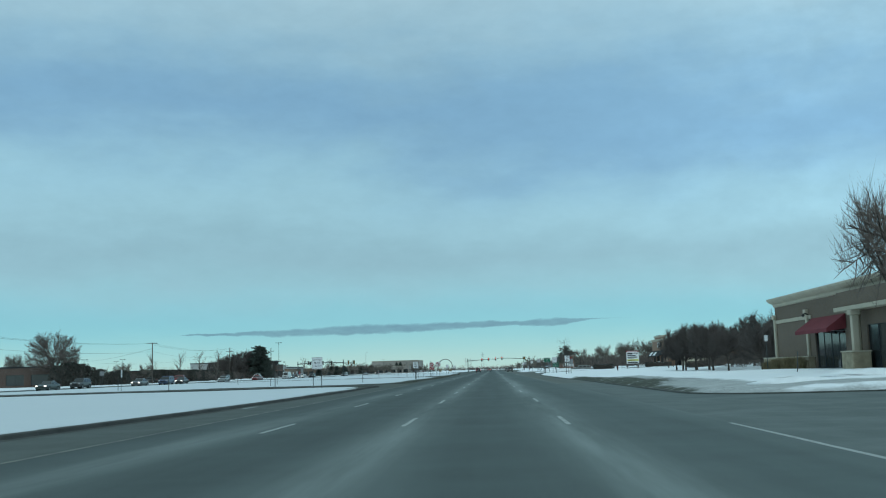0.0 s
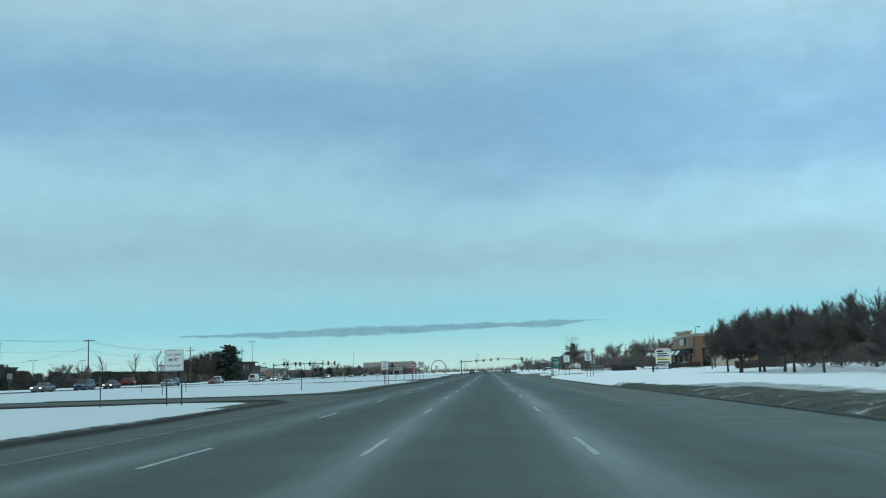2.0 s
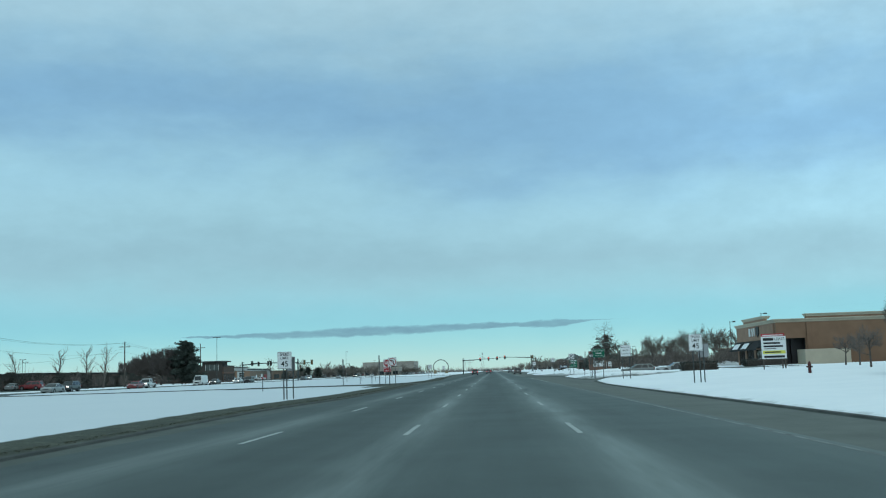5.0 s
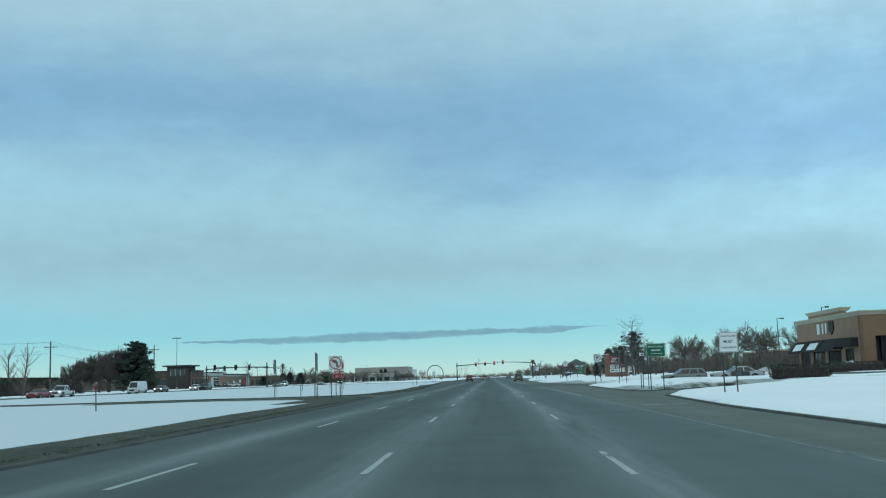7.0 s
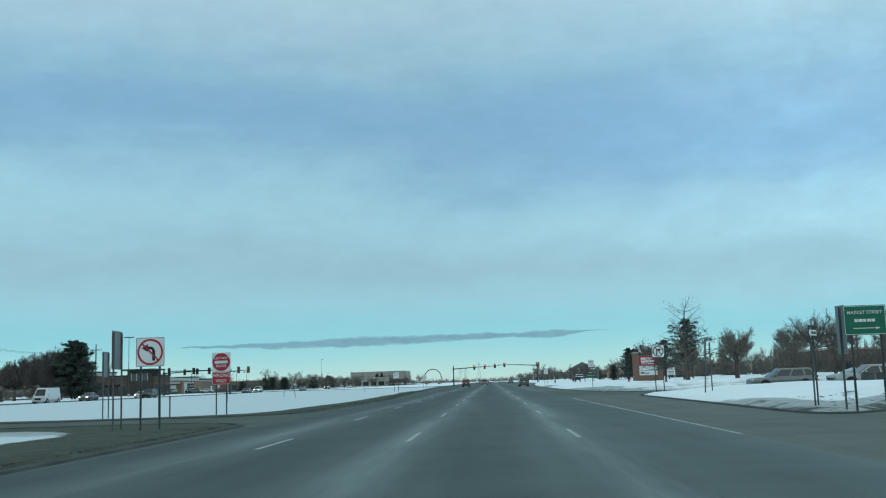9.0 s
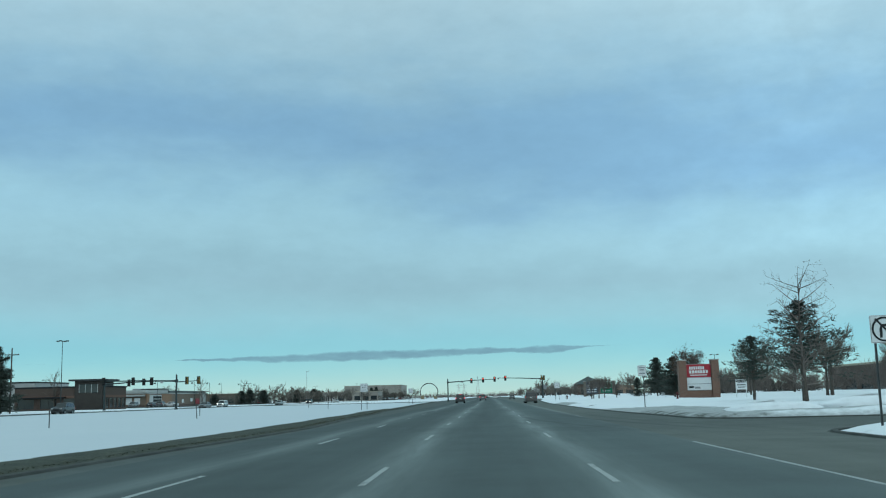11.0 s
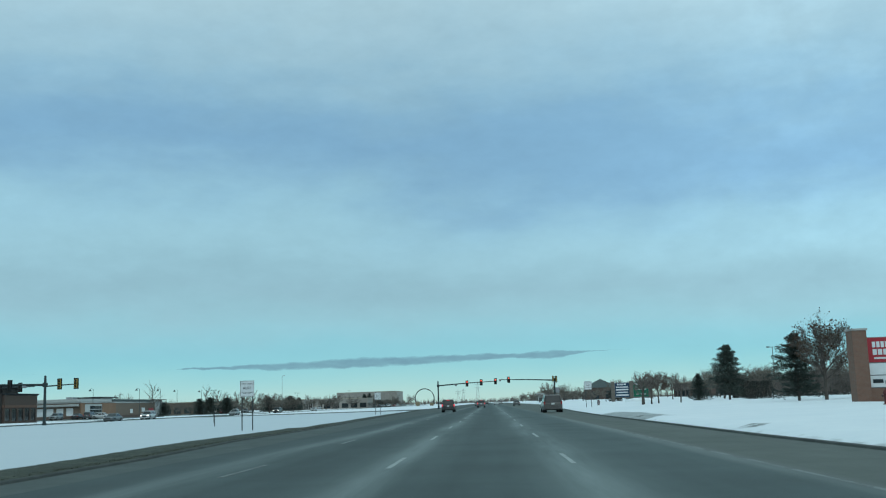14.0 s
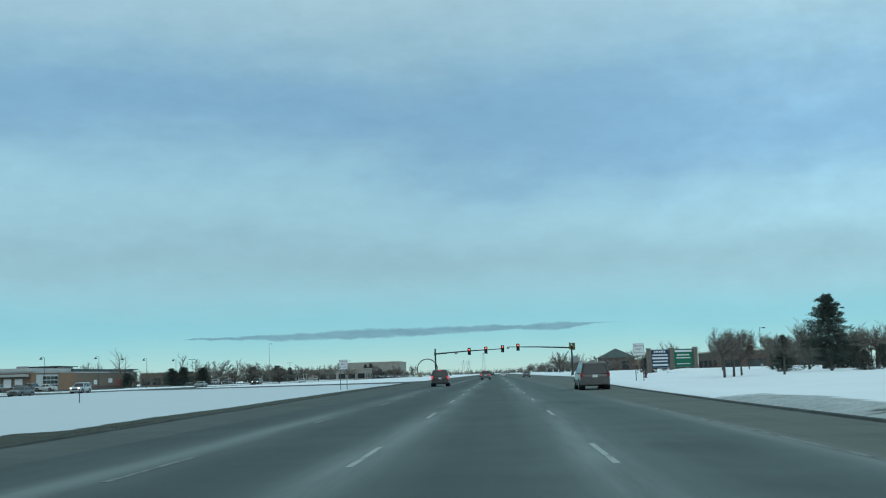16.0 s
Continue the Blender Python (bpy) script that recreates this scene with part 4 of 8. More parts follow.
def tree_proto(kind, seed, cfg, height, twig=None, leaves=0, leaf_mat=None):
    """The parts' meshes of one tree, built once and shared by its repeats."""
    key = (kind, seed)
    if key not in TREES:
        trunk, crown, leaf = bare_meshes(seed, cfg, height, leaves)
        TREES[key] = [("trunk", trunk.mesh("trunk", BARK, True), ""), ("crown", crown.mesh("crown", twig or TWIG), "")]
        if leaf:
            TREES[key].append(("leaves", leaf.mesh("leaves", leaf_mat), "clinging brown dead leaves" if leaf_mat == DEAD_LEAF else "dark evergreen foliage"))
    return TREES[key]


def put_tree(name, x, y, scale, turn, meshes, label, category="tree", group="", sink=0.05, z=None):
    if isinstance(scale, (int, float)):
        scale = (scale, scale, scale)
    z = ground_z(x, y) if z is None else z
    t = thing(name, Matrix.LocRotScale((x, y, z - sink), Euler((0, 0, turn)), scale), label, category, group)
    for pname, me, lab in meshes:
        ob = new(pname, me)
        ob.parent = t
        if lab:
            tagged(ob, lab)
    return t


def conifer_meshes(seed, height, radius, clear=0.08, clumps=1500, ragged=0.25, size=0.2, power=0.85):
    """Trunk, branches in whorls, and needle clumps along them."""
    rng = random.Random(seed)
    trunk, boughs, needles = Shape(), Shape(), Shape()
    trunk.tube([(0, 0, -0.2), (0.02, 0, height * 0.5), (0, 0.02, height * 0.97)], [0.022 * height, 0.013 * height, 0.01], 7, False)
    n = int(height * 13)
    per = max(4, clumps // n)
    for k in range(n):
        t = (k + rng.random()) / n
        z = height * (clear + (1 - clear) * t)
        reach = radius * ((1 - t) ** power) * rng.uniform(1 - ragged, 1 + ragged) + 0.12
        a = k * 2.399 + rng.uniform(-0.4, 0.4)
        d = Vector((math.cos(a), math.sin(a), rng.uniform(-0.12, 0.3)))
        p0 = Vector((0, 0, z))
        p1 = p0 + d * reach
        boughs.tube([p0, (p0 + p1) / 2 + Vector((0, 0, -0.05 * reach)), p1], [0.03, 0.02, 0.008], 3, False)
        for _ in range(per):
            u = rng.uniform(0.12, 1.02)
            c = p0.lerp(p1, u) + Vector((rng.gauss(0, 0.13), rng.gauss(0, 0.13), rng.gauss(-0.02, 0.1))) * (0.5 + reach * 0.35)
            ax = (d + Vector((rng.gauss(0, 0.6), rng.gauss(0, 0.6), rng.gauss(0.15, 0.5)))).normalized() * size * rng.uniform(0.7, 1.5)
            sd = ax.orthogonal().normalized()
            sd.rotate(Matrix.Rotation(rng.uniform(0, 6.28), 3, ax.normalized()))
            sd *= size * 0.22
            needles.add([c - ax * 0.3 - sd, c - ax * 0.3 + sd, c + ax], [(0, 1, 2)])
    return [("trunk", trunk.mesh("trunk", BARK, True), ""), ("branch_frame", boughs.mesh("branch_frame", BARK), ""), ("needle_mass", needles.mesh("needle_mass", NEEDLE), "dense dark green needles")]


def shrub_meshes(seed, leaves=0, mat=None):
    rng = random.Random(seed)
    _, crown, _ = brush_meshes(seed, 1.0, rad=0.62, base=0.03, leader=0.1, mains=14, subs=6, twigs=650, r=0.0045, low=-0.55, lift=0.25, twig_len=0.24)
    out = [("twig_mass", crown.mesh("twig_mass", TWIG), "")]
    if leaves:
        s = Shape()
        for _ in range(leaves):
            a, u = rng.uniform(0, 6.28), rng.random() ** 0.5
            z = rng.random()
            r = 0.72 * u * (1.1 - 0.6 * z * z) * (1 + 0.2 * math.sin(3 * a + seed) + 0.12 * math.sin(7 * a + 5 * z))
            leaf_quad(s, rng, Vector((r * math.cos(a), r * math.sin(a), 0.03 + 0.97 * z)), rng.uniform(0.025, 0.06))
        out.append(("leaves", s.mesh("leaves", mat or HEDGE_LEAF), "dark winter leaves"))
    return out


DENSE = [brush("dense", k, 8.0, TWIG_DARK, rad=0.44, base=0.15, leader=0.35, mains=18, subs=16, twigs=20000, r=0.008, low=-0.75, lift=0.3, twig_len=0.09, lobe=0.4) for k in (11, 12, 13, 14)]
OPEN = [brush("open", k, 12.0, rad=0.29, base=0.14, leader=0.7, mains=30, subs=12, twigs=2600, r=0.011, low=-0.7, lift=0.7, twig_len=0.11) for k in (21, 22)]
ROUND = brush("round", 25, 12.0, rad=0.47, base=0.13, leader=0.4, mains=26, subs=14, twigs=15000, r=0.011, low=-0.7, lift=0.2, twig_len=0.09, lobe=0.4)
SMALL = [brush("small", k, 4.0, rad=0.36, base=0.25, leader=0.55, mains=13, subs=8, twigs=1300, r=0.007, low=-0.5, lift=0.2) for k in (31, 32, 33)]
FAR = [brush("far", k, 8.0, TWIG_PALE, rad=0.40, base=0.16, mains=12, subs=6, twigs=700, r=0.025, low=-0.7, lift=0.2) for k in (45, 46, 47)]
PALE = [brush("pale", k, 6.0, TWIG_PALE, rad=0.37, base=0.2, leader=0.5, mains=14, subs=9, twigs=1700, r=0.011, low=-0.6, lift=0.2) for k in (41, 42, 43)]
SPIRE = tree_proto("spire", 51, CFG_SPIRE, 8.6)
POPLAR = [tree_proto("poplar", k, CFG_POPLAR, 8.0, TWIG_PALE) for k in (61, 62)]
LEAFY = [brush("leafy", k, 8.0, leaf_mat=DEAD_LEAF, rad=0.33, base=0.2, leader=0.6, mains=16, subs=10, twigs=3600, r=0.011, low=-0.75, lift=0.2, leaves=2400) for k in (71, 72)]
PINES = [conifer_meshes(81, 7.0, 2.3, 0.10, 11000, 0.55, 0.20, 0.62), conifer_meshes(82, 7.0, 2.2, 0.03, 9000, 0.45, 0.22, 0.75), conifer_meshes(83, 12.0, 4.2, 0.06, 26000, 0.42, 0.42, 0.36)]
LIFTED = [conifer_meshes(k, 7.0, 2.3, 0.32, 4300, 0.8, 0.2, 0.55) for k in (84, 85)]
SHRUBS = [shrub_meshes(k) for k in (91, 92)]
LEAF_SHRUBS = [shrub_meshes(k, 2200) for k in (93, 94)]

# ---- road signs ----


def flat(s, poly, y):
    s.add([(x, y, z) for x, z in poly], [tuple(range(len(poly)))])
    return s


def disc(r, cx=0.0, cz=0.0, n=32):
    return [(cx + r * math.cos(2 * math.pi * k / n), cz + r * math.sin(2 * math.pi * k / n)) for k in range(n)]


def plate(w, h, r=0.04, t=0.004):
    """A sign blank with rounded corners, its face at y = 0."""
    pts = []
    for cx, cz, a0 in ((w / 2 - r, -h / 2 + r, -90), (w / 2 - r, h / 2 - r, 0), (-w / 2 + r, h / 2 - r, 90), (-w / 2 + r, -h / 2 + r, 180)):
        pts += [(cx + r * math.cos(radians(a0 + k * 22.5)), cz + r * math.sin(radians(a0 + k * 22.5))) for k in range(5)]
    return pts


def board(parent, w, h, cz, face, border=None, inset=0.02, line=0.014, name="sign_face", y=0.0):
    blank = part("sign_blank", Shape().prism([(x, z + cz) for x, z in plate(w, h)], y + 0.001, y + 0.006), SIGN_BACK, parent)
    part(name, Shape().prism([(x, z + cz) for x, z in plate(w, h)], y - 0.003, y + 0.001), face, blank)
    if border:
        a, b = plate(w - 2 * inset, h - 2 * inset, 0.035), plate(w - 2 * inset - 2 * line, h - 2 * inset - 2 * line, 0.025)
        s, n = Shape(), len(a)
        s.add([(x, y - 0.006, z + cz) for x, z in a + b], [(k, (k + 1) % n, n + (k + 1) % n, n + k) for k in range(n)])
        part("sign_border", s, border, blank)
    return blank


def channel_post(x, top, y=0.012, w=0.065):
    """A pressed U-channel steel post."""
    prof = [(-w / 2, 0), (-w / 2 + 0.012, 0), (-w / 4, 0.034), (w / 4, 0.034), (w / 2 - 0.012, 0), (w / 2, 0), (w / 4 + 0.008, 0.04), (-w / 4 - 0.008, 0.04)]
    return Shape().loft([[(x + px, y + py, z) for px, py in prof] for z in (-0.5, top)])


def posts(parent, xs, top, lean=0.0):
    for x in xs:
        p = part("post", channel_post(x, top), POST_STEEL, parent)
        for z in (top - 0.1, top - 0.45):
            part("bolt", Shape().tube([(x, -0.012, z), (x, 0.03, z)], 0.009, 6), STEEL, p)


def words(parent, text, size, z, mat=None, y=-0.008, x=0.0):
    me = lettering(text, size, mat or SIGN_BLACK)
    ob = new("lettering", me)
    ob.parent = parent
    ob.location = (x, y, z)
    return ob


def bars(parent, rows, mat, y=-0.008):
    """Unreadable writing: plain bars, (x0, x1, z, height) each."""
    s = Shape()
    for x0, x1, z, h in rows:
        s.box(x0, x1, y, y + 0.003, z - h / 2, z + h / 2)
    part("lettering", s, mat, parent)


def sign_at(name, x, y, label, turn=0.0, z=None, group=""):
    z = ground_z(x, y) if z is None else z
    return thing(name, pose(x, y, z, 0, 0, turn), label, "road sign", group)


def lane_sign(x, y, lines, label, w=0.76, h=0.91, low=1.9, xs=(-0.22, 0.22), turn=0.0, z=None):
    s = sign_at("lane_use_sign", x, y, label, turn, z)
    posts(s, xs, low + h - 0.05)
    b = board(s, w, h, low + h / 2, SIGN_WHITE, SIGN_BLACK)
    for text, size, dz in lines:
        words(b, text, size, low + h / 2 + dz)
    return s


def speed_sign(x, y, label, xs, turn=0.0, z=None, low=1.9):
    s = sign_at("speed_limit_sign", x, y, label, turn, z, "speed limit signs")
    w, h = 0.76, 0.91
    posts(s, xs, low + h - 0.06)
    b = board(s, w, h, low + h / 2, SIGN_WHITE, SIGN_BLACK)
    words(b, "SPEED", 0.135, low + h / 2 + 0.30)
    words(b, "LIMIT", 0.135, low + h / 2 + 0.11)
    words(b, "45", 0.29, low + h / 2 - 0.20)
    return s


def ring_slash(parent, cz, r, slash=45, width=0.035):
    s, n = Shape(), 40
    o, i = disc(r, 0, cz, n), disc(r - width * 1.25, 0, cz, n)
    s.add([(x, -0.009, z) for x, z in o + i], [(k, (k + 1) % n, n + (k + 1) % n, n + k) for k in range(n)])
    part("red_ring", s, SIGN_RED, parent)
    a = radians(slash)
    d, p = Vector((math.cos(a), 0, math.sin(a))), Vector((-math.sin(a), 0, math.cos(a)))
    c, e = Vector((0, -0.011, cz)), r - width
    part("slash", Shape().add([c - d * e - p * width / 2, c + d * e - p * width / 2, c + d * e + p * width / 2, c - d * e + p * width / 2], [(0, 1, 2, 3)]), SIGN_RED, parent)


def turn_arrow(parent, cz, k, side):
    """An arrow that comes up and bends to one side (side -1: left)."""
    s = Shape()
    shaft = [(0.055, -0.22), (0.125, -0.22), (0.125, 0.02), (0.09, 0.10), (0.03, 0.135), (-0.06, 0.135), (-0.06, 0.065), (0.02, 0.065), (0.05, 0.04)]
    head = [(-0.06, 0.20), (-0.22, 0.10), (-0.06, 0.0)]
    for poly in (shaft, head):
        pts = [(-side * x * k, z * k + cz) for x, z in poly]
        s.add([(x, -0.0075, z) for x, z in pts], [tuple(range(len(pts)))])
    part("arrow", s, SIGN_BLACK, parent)


def no_turn_sign(x, y, label, side, ringmat=True, w=0.91, low=1.95, xs=(-0.3, 0.3), turn=0.0, z=None):
    s = sign_at("no_turn_sign", x, y, label, turn, z)
    posts(s, xs, low + w - 0.06)
    b = board(s, w, w, low + w / 2, SIGN_WHITE, SIGN_BLACK, 0.012, 0.01)
    turn_arrow(b, low + w / 2, 1.25 * w / 0.91, side)
    ring_slash(b, low + w / 2, 0.41 * w / 0.91, -45 if side < 0 else 45, 0.05)
    return s


def do_not_enter(x, y, label, turn=0.0, low=1.55):
    s = sign_at("do_not_enter_sign", x, y, label, turn)
    posts(s, (-0.25, 0.25), low + 1.45)
    lowb = board(s, 0.91, 0.60, low + 0.3, SIGN_RED, SIGN_WHITE)
    words(lowb, "WRONG", 0.17, low + 0.43, SIGN_WHITE)
    words(lowb, "WAY", 0.17, low + 0.17, SIGN_WHITE)
    cz = low + 0.62 + 0.455
    b = board(s, 0.91, 0.91, cz, SIGN_WHITE)
    part("red_disc", Shape().add([(x_, -0.005, z_) for x_, z_ in disc(0.43, 0, cz, 40)], [tuple(range(40))]), SIGN_RED, b)
    part("white_bar", Shape().box(-0.32, 0.32, -0.0085, -0.006, cz - 0.065, cz + 0.065), SIGN_WHITE, b)
    words(b, "DO NOT", 0.12, cz + 0.19, SIGN_WHITE)
    words(b, "ENTER", 0.12, cz - 0.19, SIGN_WHITE)
    return s


def sign_from_behind(x, y, w, h, low, label, turn, xs=None, z=None):
    """A sign that faces other traffic: bare metal back with its stiffening post."""
    s = sign_at("road_sign_back", x, y, label, turn, z)
    posts(s, xs or (-w * 0.28, w * 0.28), low + h - 0.05)
    board(s, w, h, low + h / 2, SIGN_WHITE, SIGN_BLACK)
    return s


def marker_stake(x, y, h, label, mat=None, lean=0.0):
    t = thing("marker_stake", pose(x, y, ground_z(x, y), lean, lean * 0.6, 0), label, "marker post", "roadside marker stakes")
    part("stake", Shape().tube([(0, 0, -0.4), (0, 0, h * 0.6), (0.004, 0, h)], [0.034, 0.032, 0.03], 6), POST_STEEL, t)
    part("reflector", Shape().box(-0.035, 0.035, -0.032, -0.022, h - 0.22, h - 0.02), mat or POST_STEEL, t)
    return t


def hydrant(x, y, label):
    t = thing("fire_hydrant", pose(x, y, ground_z(x, y)), label, "hydrant", "fire hydrants")
    part("barrel", Shape().tube([(0, 0, -0.1), (0, 0, 0.03), (0, 0, 0.031), (0, 0, 0.5), (0, 0, 0.52), (0, 0, 0.57)], [0.15, 0.15, 0.10, 0.095, 0.12, 0.12], 12), HYDRANT_RED, t, smooth=False)
    part("bonnet", Shape().tube([(0, 0, 0.57), (0, 0, 0.66), (0, 0, 0.72), (0, 0, 0.73), (0, 0, 0.78)], [0.115, 0.09, 0.04, 0.025, 0.022], 12), HYDRANT_RED, t)
    for a in (0, 90, 180):
        d = Vector((math.cos(radians(a)), math.sin(radians(a)) * -1, 0))
        c = Vector((0, 0, 0.42))
        n = part("nozzle", Shape().tube([c + d * 0.07, c + d * 0.15], 0.055, 10), HYDRANT_RED, t)
        part("cap", Shape().tube([c + d * 0.15, c + d * 0.18], 0.06, 8), SIGN_BLACK, n)
    return t


# ---- street furniture ----


def light_pole(x, y, h, label, heads=2, mat=None, z=None, arm=0.6, turn=0.0):
    t = thing("street_lamp", pose(x, y, ground_z(x, y) if z is None else z, 0, 0, turn), label, "street lamp", "parking lot lamps")
    part("base", Shape().tube([(0, 0, -0.2), (0, 0, 0.7)], [0.3, 0.28], 12), CONCRETE, t)
    part("pole", Shape().tube([(0, 0, 0.6), (0, 0, h)], [0.1, 0.06], 8), mat or MAST_GREEN, t)
    for k in range(heads):
        a = 2 * math.pi * k / heads if heads > 1 else 0
        d = Vector((math.cos(a), math.sin(a), 0))
        ar = part("arm", Shape().tube([(0, 0, h - 0.15), tuple(d * arm + Vector((0, 0, h - 0.1)))], 0.035, 6), mat or MAST_GREEN, t)
        c = d * (arm + 0.25)
        hd = part("lamp_head", Shape().box(-0.3, 0.3, -0.19, 0.19, h - 0.2, h + 0.02, 0.04).move(Matrix.Translation(c) @ Matrix.Rotation(a, 4, "Z")), mat or MAST_GREEN, ar)
        part("lens", Shape().box(-0.22, 0.22, -0.13, 0.13, h - 0.215, h - 0.202).move(Matrix.Translation(c) @ Matrix.Rotation(a, 4, "Z")), LAMP_CLEAR, hd)
    return t


def lantern_pole(x, y, h, label, z=None, turn=0.0):
    t = thing("street_lamp", pose(x, y, ground_z(x, y) if z is None else z, 0, 0, turn), label, "street lamp", "bell lamps by the shops")
    part("pole", Shape().tube([(0, 0, -0.2), (0, 0, h)], [0.09, 0.05], 8), MAST_GREEN, t)
    part("arm", Shape().tube([(0, 0, h - 0.1), (-0.45, 0, h + 0.12), (-0.9, 0, h)], 0.035, 6), MAST_GREEN, t)
    part("shade", Shape().tube([(-0.9, 0, h - 0.55), (-0.9, 0, h - 0.35), (-0.9, 0, h)], [0.42, 0.3, 0.06], 12), MAST_GREEN, t)
    return t


def utility_pole(x, y, h, label, turn=0.0, arms=(0.25,), lines=0):
    t = thing("utility_pole", pose(x, y, ground_z(x, y), 0, 0, turn), label, "utility pole", "wooden utility poles")
    part("pole", Shape().tube([(0, 0, -0.3), (0, 0, h)], [0.17, 0.11], 8), BARK, t)
    for d in arms:
        a = part("crossarm", Shape().box(-1.25, 1.25, -0.06, 0.06, h - d - 0.07, h - d + 0.07), BARK, t)
        for k in (-1.1, -0.5, 0.5, 1.1):
            part("insulator", Shape().tube([(k, 0, h - d + 0.07), (k, 0, h - d + 0.13), (k, 0, h - d + 0.24)], [0.03, 0.06, 0.03], 6), STEEL, a)
    return t


def cable(a, b, sag, r, label):
    pts = []
    for k in range(15):
        u = k / 14
        p = Vector(a).lerp(Vector(b), u)
        p.z -= sag * 4 * u * (1 - u)
        pts.append(p)
    return tagged(part("overhead_cable", Shape().tube(pts, r, 4), PLASTIC_BLACK), label, "cable", "overhead cables")


def signal_head(parent, x, z, y=-0.3, lit=True, yellow=False, turn=0):
    """A vertical three-lamp head hung in front of its arm, facing -y."""
    m = Matrix.Translation((x, y, z)) @ Matrix.Rotation(radians(turn), 4, "Z")
    h = part("signal_head", Shape().box(-0.19, 0.19, -0.12, 0.12, -0.56, 0.56, 0.03).move(m), SIGNAL_YELLOW if yellow else SIGNAL_BLACK, parent)
    part("backplate", Shape().prism([(px * 0.33, pz * 0.72) for px, pz in ((-1, -1), (1, -1), (1, 1), (-1, 1))], 0.121, 0.128).move(m), SIGNAL_BLACK, h)
    for k, dz in enumerate((0.36, 0.0, -0.36)):
        mat = RED_LENS if (k == 0 and lit) else DARK_LENS
        part("lens", Shape().tube([(0, -0.121, dz), (0, -0.14, dz)], [0.15, 0.12], 16).move(m), mat, h)
        s = Shape()
        n = 10
        ring = [(0.165 * math.cos(math.pi * j / n), 0.165 * math.sin(math.pi * j / n) + dz) for j in range(n + 1)]
        s.v = [tuple(m @ Vector((px, -0.12, pz))) for px, pz in ring] + [tuple(m @ Vector((px, -0.30, pz - 0.02))) for px, pz in ring]
        s.f = [(j, j + 1, n + 2 + j, n + 1 + j) for j in range(n)]
        part("visor", s, SIGNAL_BLACK, h)
    return h


def mast_arm(x, y, h, reach, arm_z0, arm_z1, heads, label, lit=True, name="traffic_light_mast", extra=()):
    """A pole with one long arm; reach is signed along x."""
    t = thing(name, pose(x, y, ground_z(x, y) - 0.1), label, "traffic light", "traffic light masts")
    part("pole", Shape().tube([(0, 0, -0.2), (0, 0, 0.35), (0, 0, 0.36), (0, 0, h)], [0.3, 0.3, 0.2, 0.15], 12), MAST_GREEN, t)
    part("pole_cap", Shape().tube([(0, 0, h), (0, 0, h + 0.08)], [0.16, 0.05], 12), MAST_GREEN, t)
    arm = part("mast_arm", Shape().tube([(0, 0, arm_z0), (reach * 0.5, 0, (arm_z0 + arm_z1) / 2 + 0.08), (reach, 0, arm_z1)], [0.16, 0.12, 0.08], 10), MAST_GREEN, t)
    part("clamp", Shape().box(-0.26, 0.26, -0.26, 0.26, arm_z0 - 0.28, arm_z0 + 0.28, 0.05), MAST_GREEN, t)
    for u in heads:
        z = arm_z0 + (arm_z1 - arm_z0) * u
        signal_head(arm, reach * u, z - 0.02, -0.36, lit)
    for u in extra:
        z = arm_z0 + (arm_z1 - arm_z0) * u
        part("camera_box", Shape().box(reach * u - 0.25, reach * u + 0.25, -0.2, 0.2, z - 0.38, z - 0.05, 0.05), STEEL, arm)
    return t

# ---- vehicles ----


def body_ring(y, w, zb, zm, zt, shoulder=0.94):
    """A body cross-section at y: half width w, sill, widest line and top."""
    return [(-w * 0.88, y, zb), (-w * 0.97, y, zb + 0.09), (-w, y, zm), (-w * shoulder, y, zt - 0.03), (-w * shoulder + 0.09, y, zt), (w * shoulder - 0.09, y, zt),
            (w * shoulder, y, zt - 0.03), (w, y, zm), (w * 0.97, y, zb + 0.09), (w * 0.88, y, zb)]


KINDS = {
    # length, width, height, belt, hood height, roof front/rear and windscreen foot/rear glass foot along y (front is +y), sill, wheel radius
    "minivan": (4.9, 1.95, 1.75, 1.02, 0.98, 0.75, -2.15, 1.65, -2.36, 0.24, 0.34),
    "suv": (4.7, 1.90, 1.76, 1.10, 1.08, 0.45, -2.05, 1.10, -2.28, 0.28, 0.37),
    "sedan": (4.7, 1.80, 1.45, 0.95, 0.92, 0.25, -0.95, 0.95, -1.60, 0.22, 0.32),
    "wagon": (4.75, 1.76, 1.47, 0.92, 0.88, 0.35, -2.0, 1.05, -2.30, 0.24, 0.31),
    "pickup": (5.6, 1.98, 1.85, 1.15, 1.10, 0.75, -0.6, 1.35, -0.75, 0.32, 0.39),
    "cargo_van": (5.6, 2.0, 2.25, 1.15, 1.12, 1.55, -2.70, 2.1, -2.76, 0.30, 0.35),
}


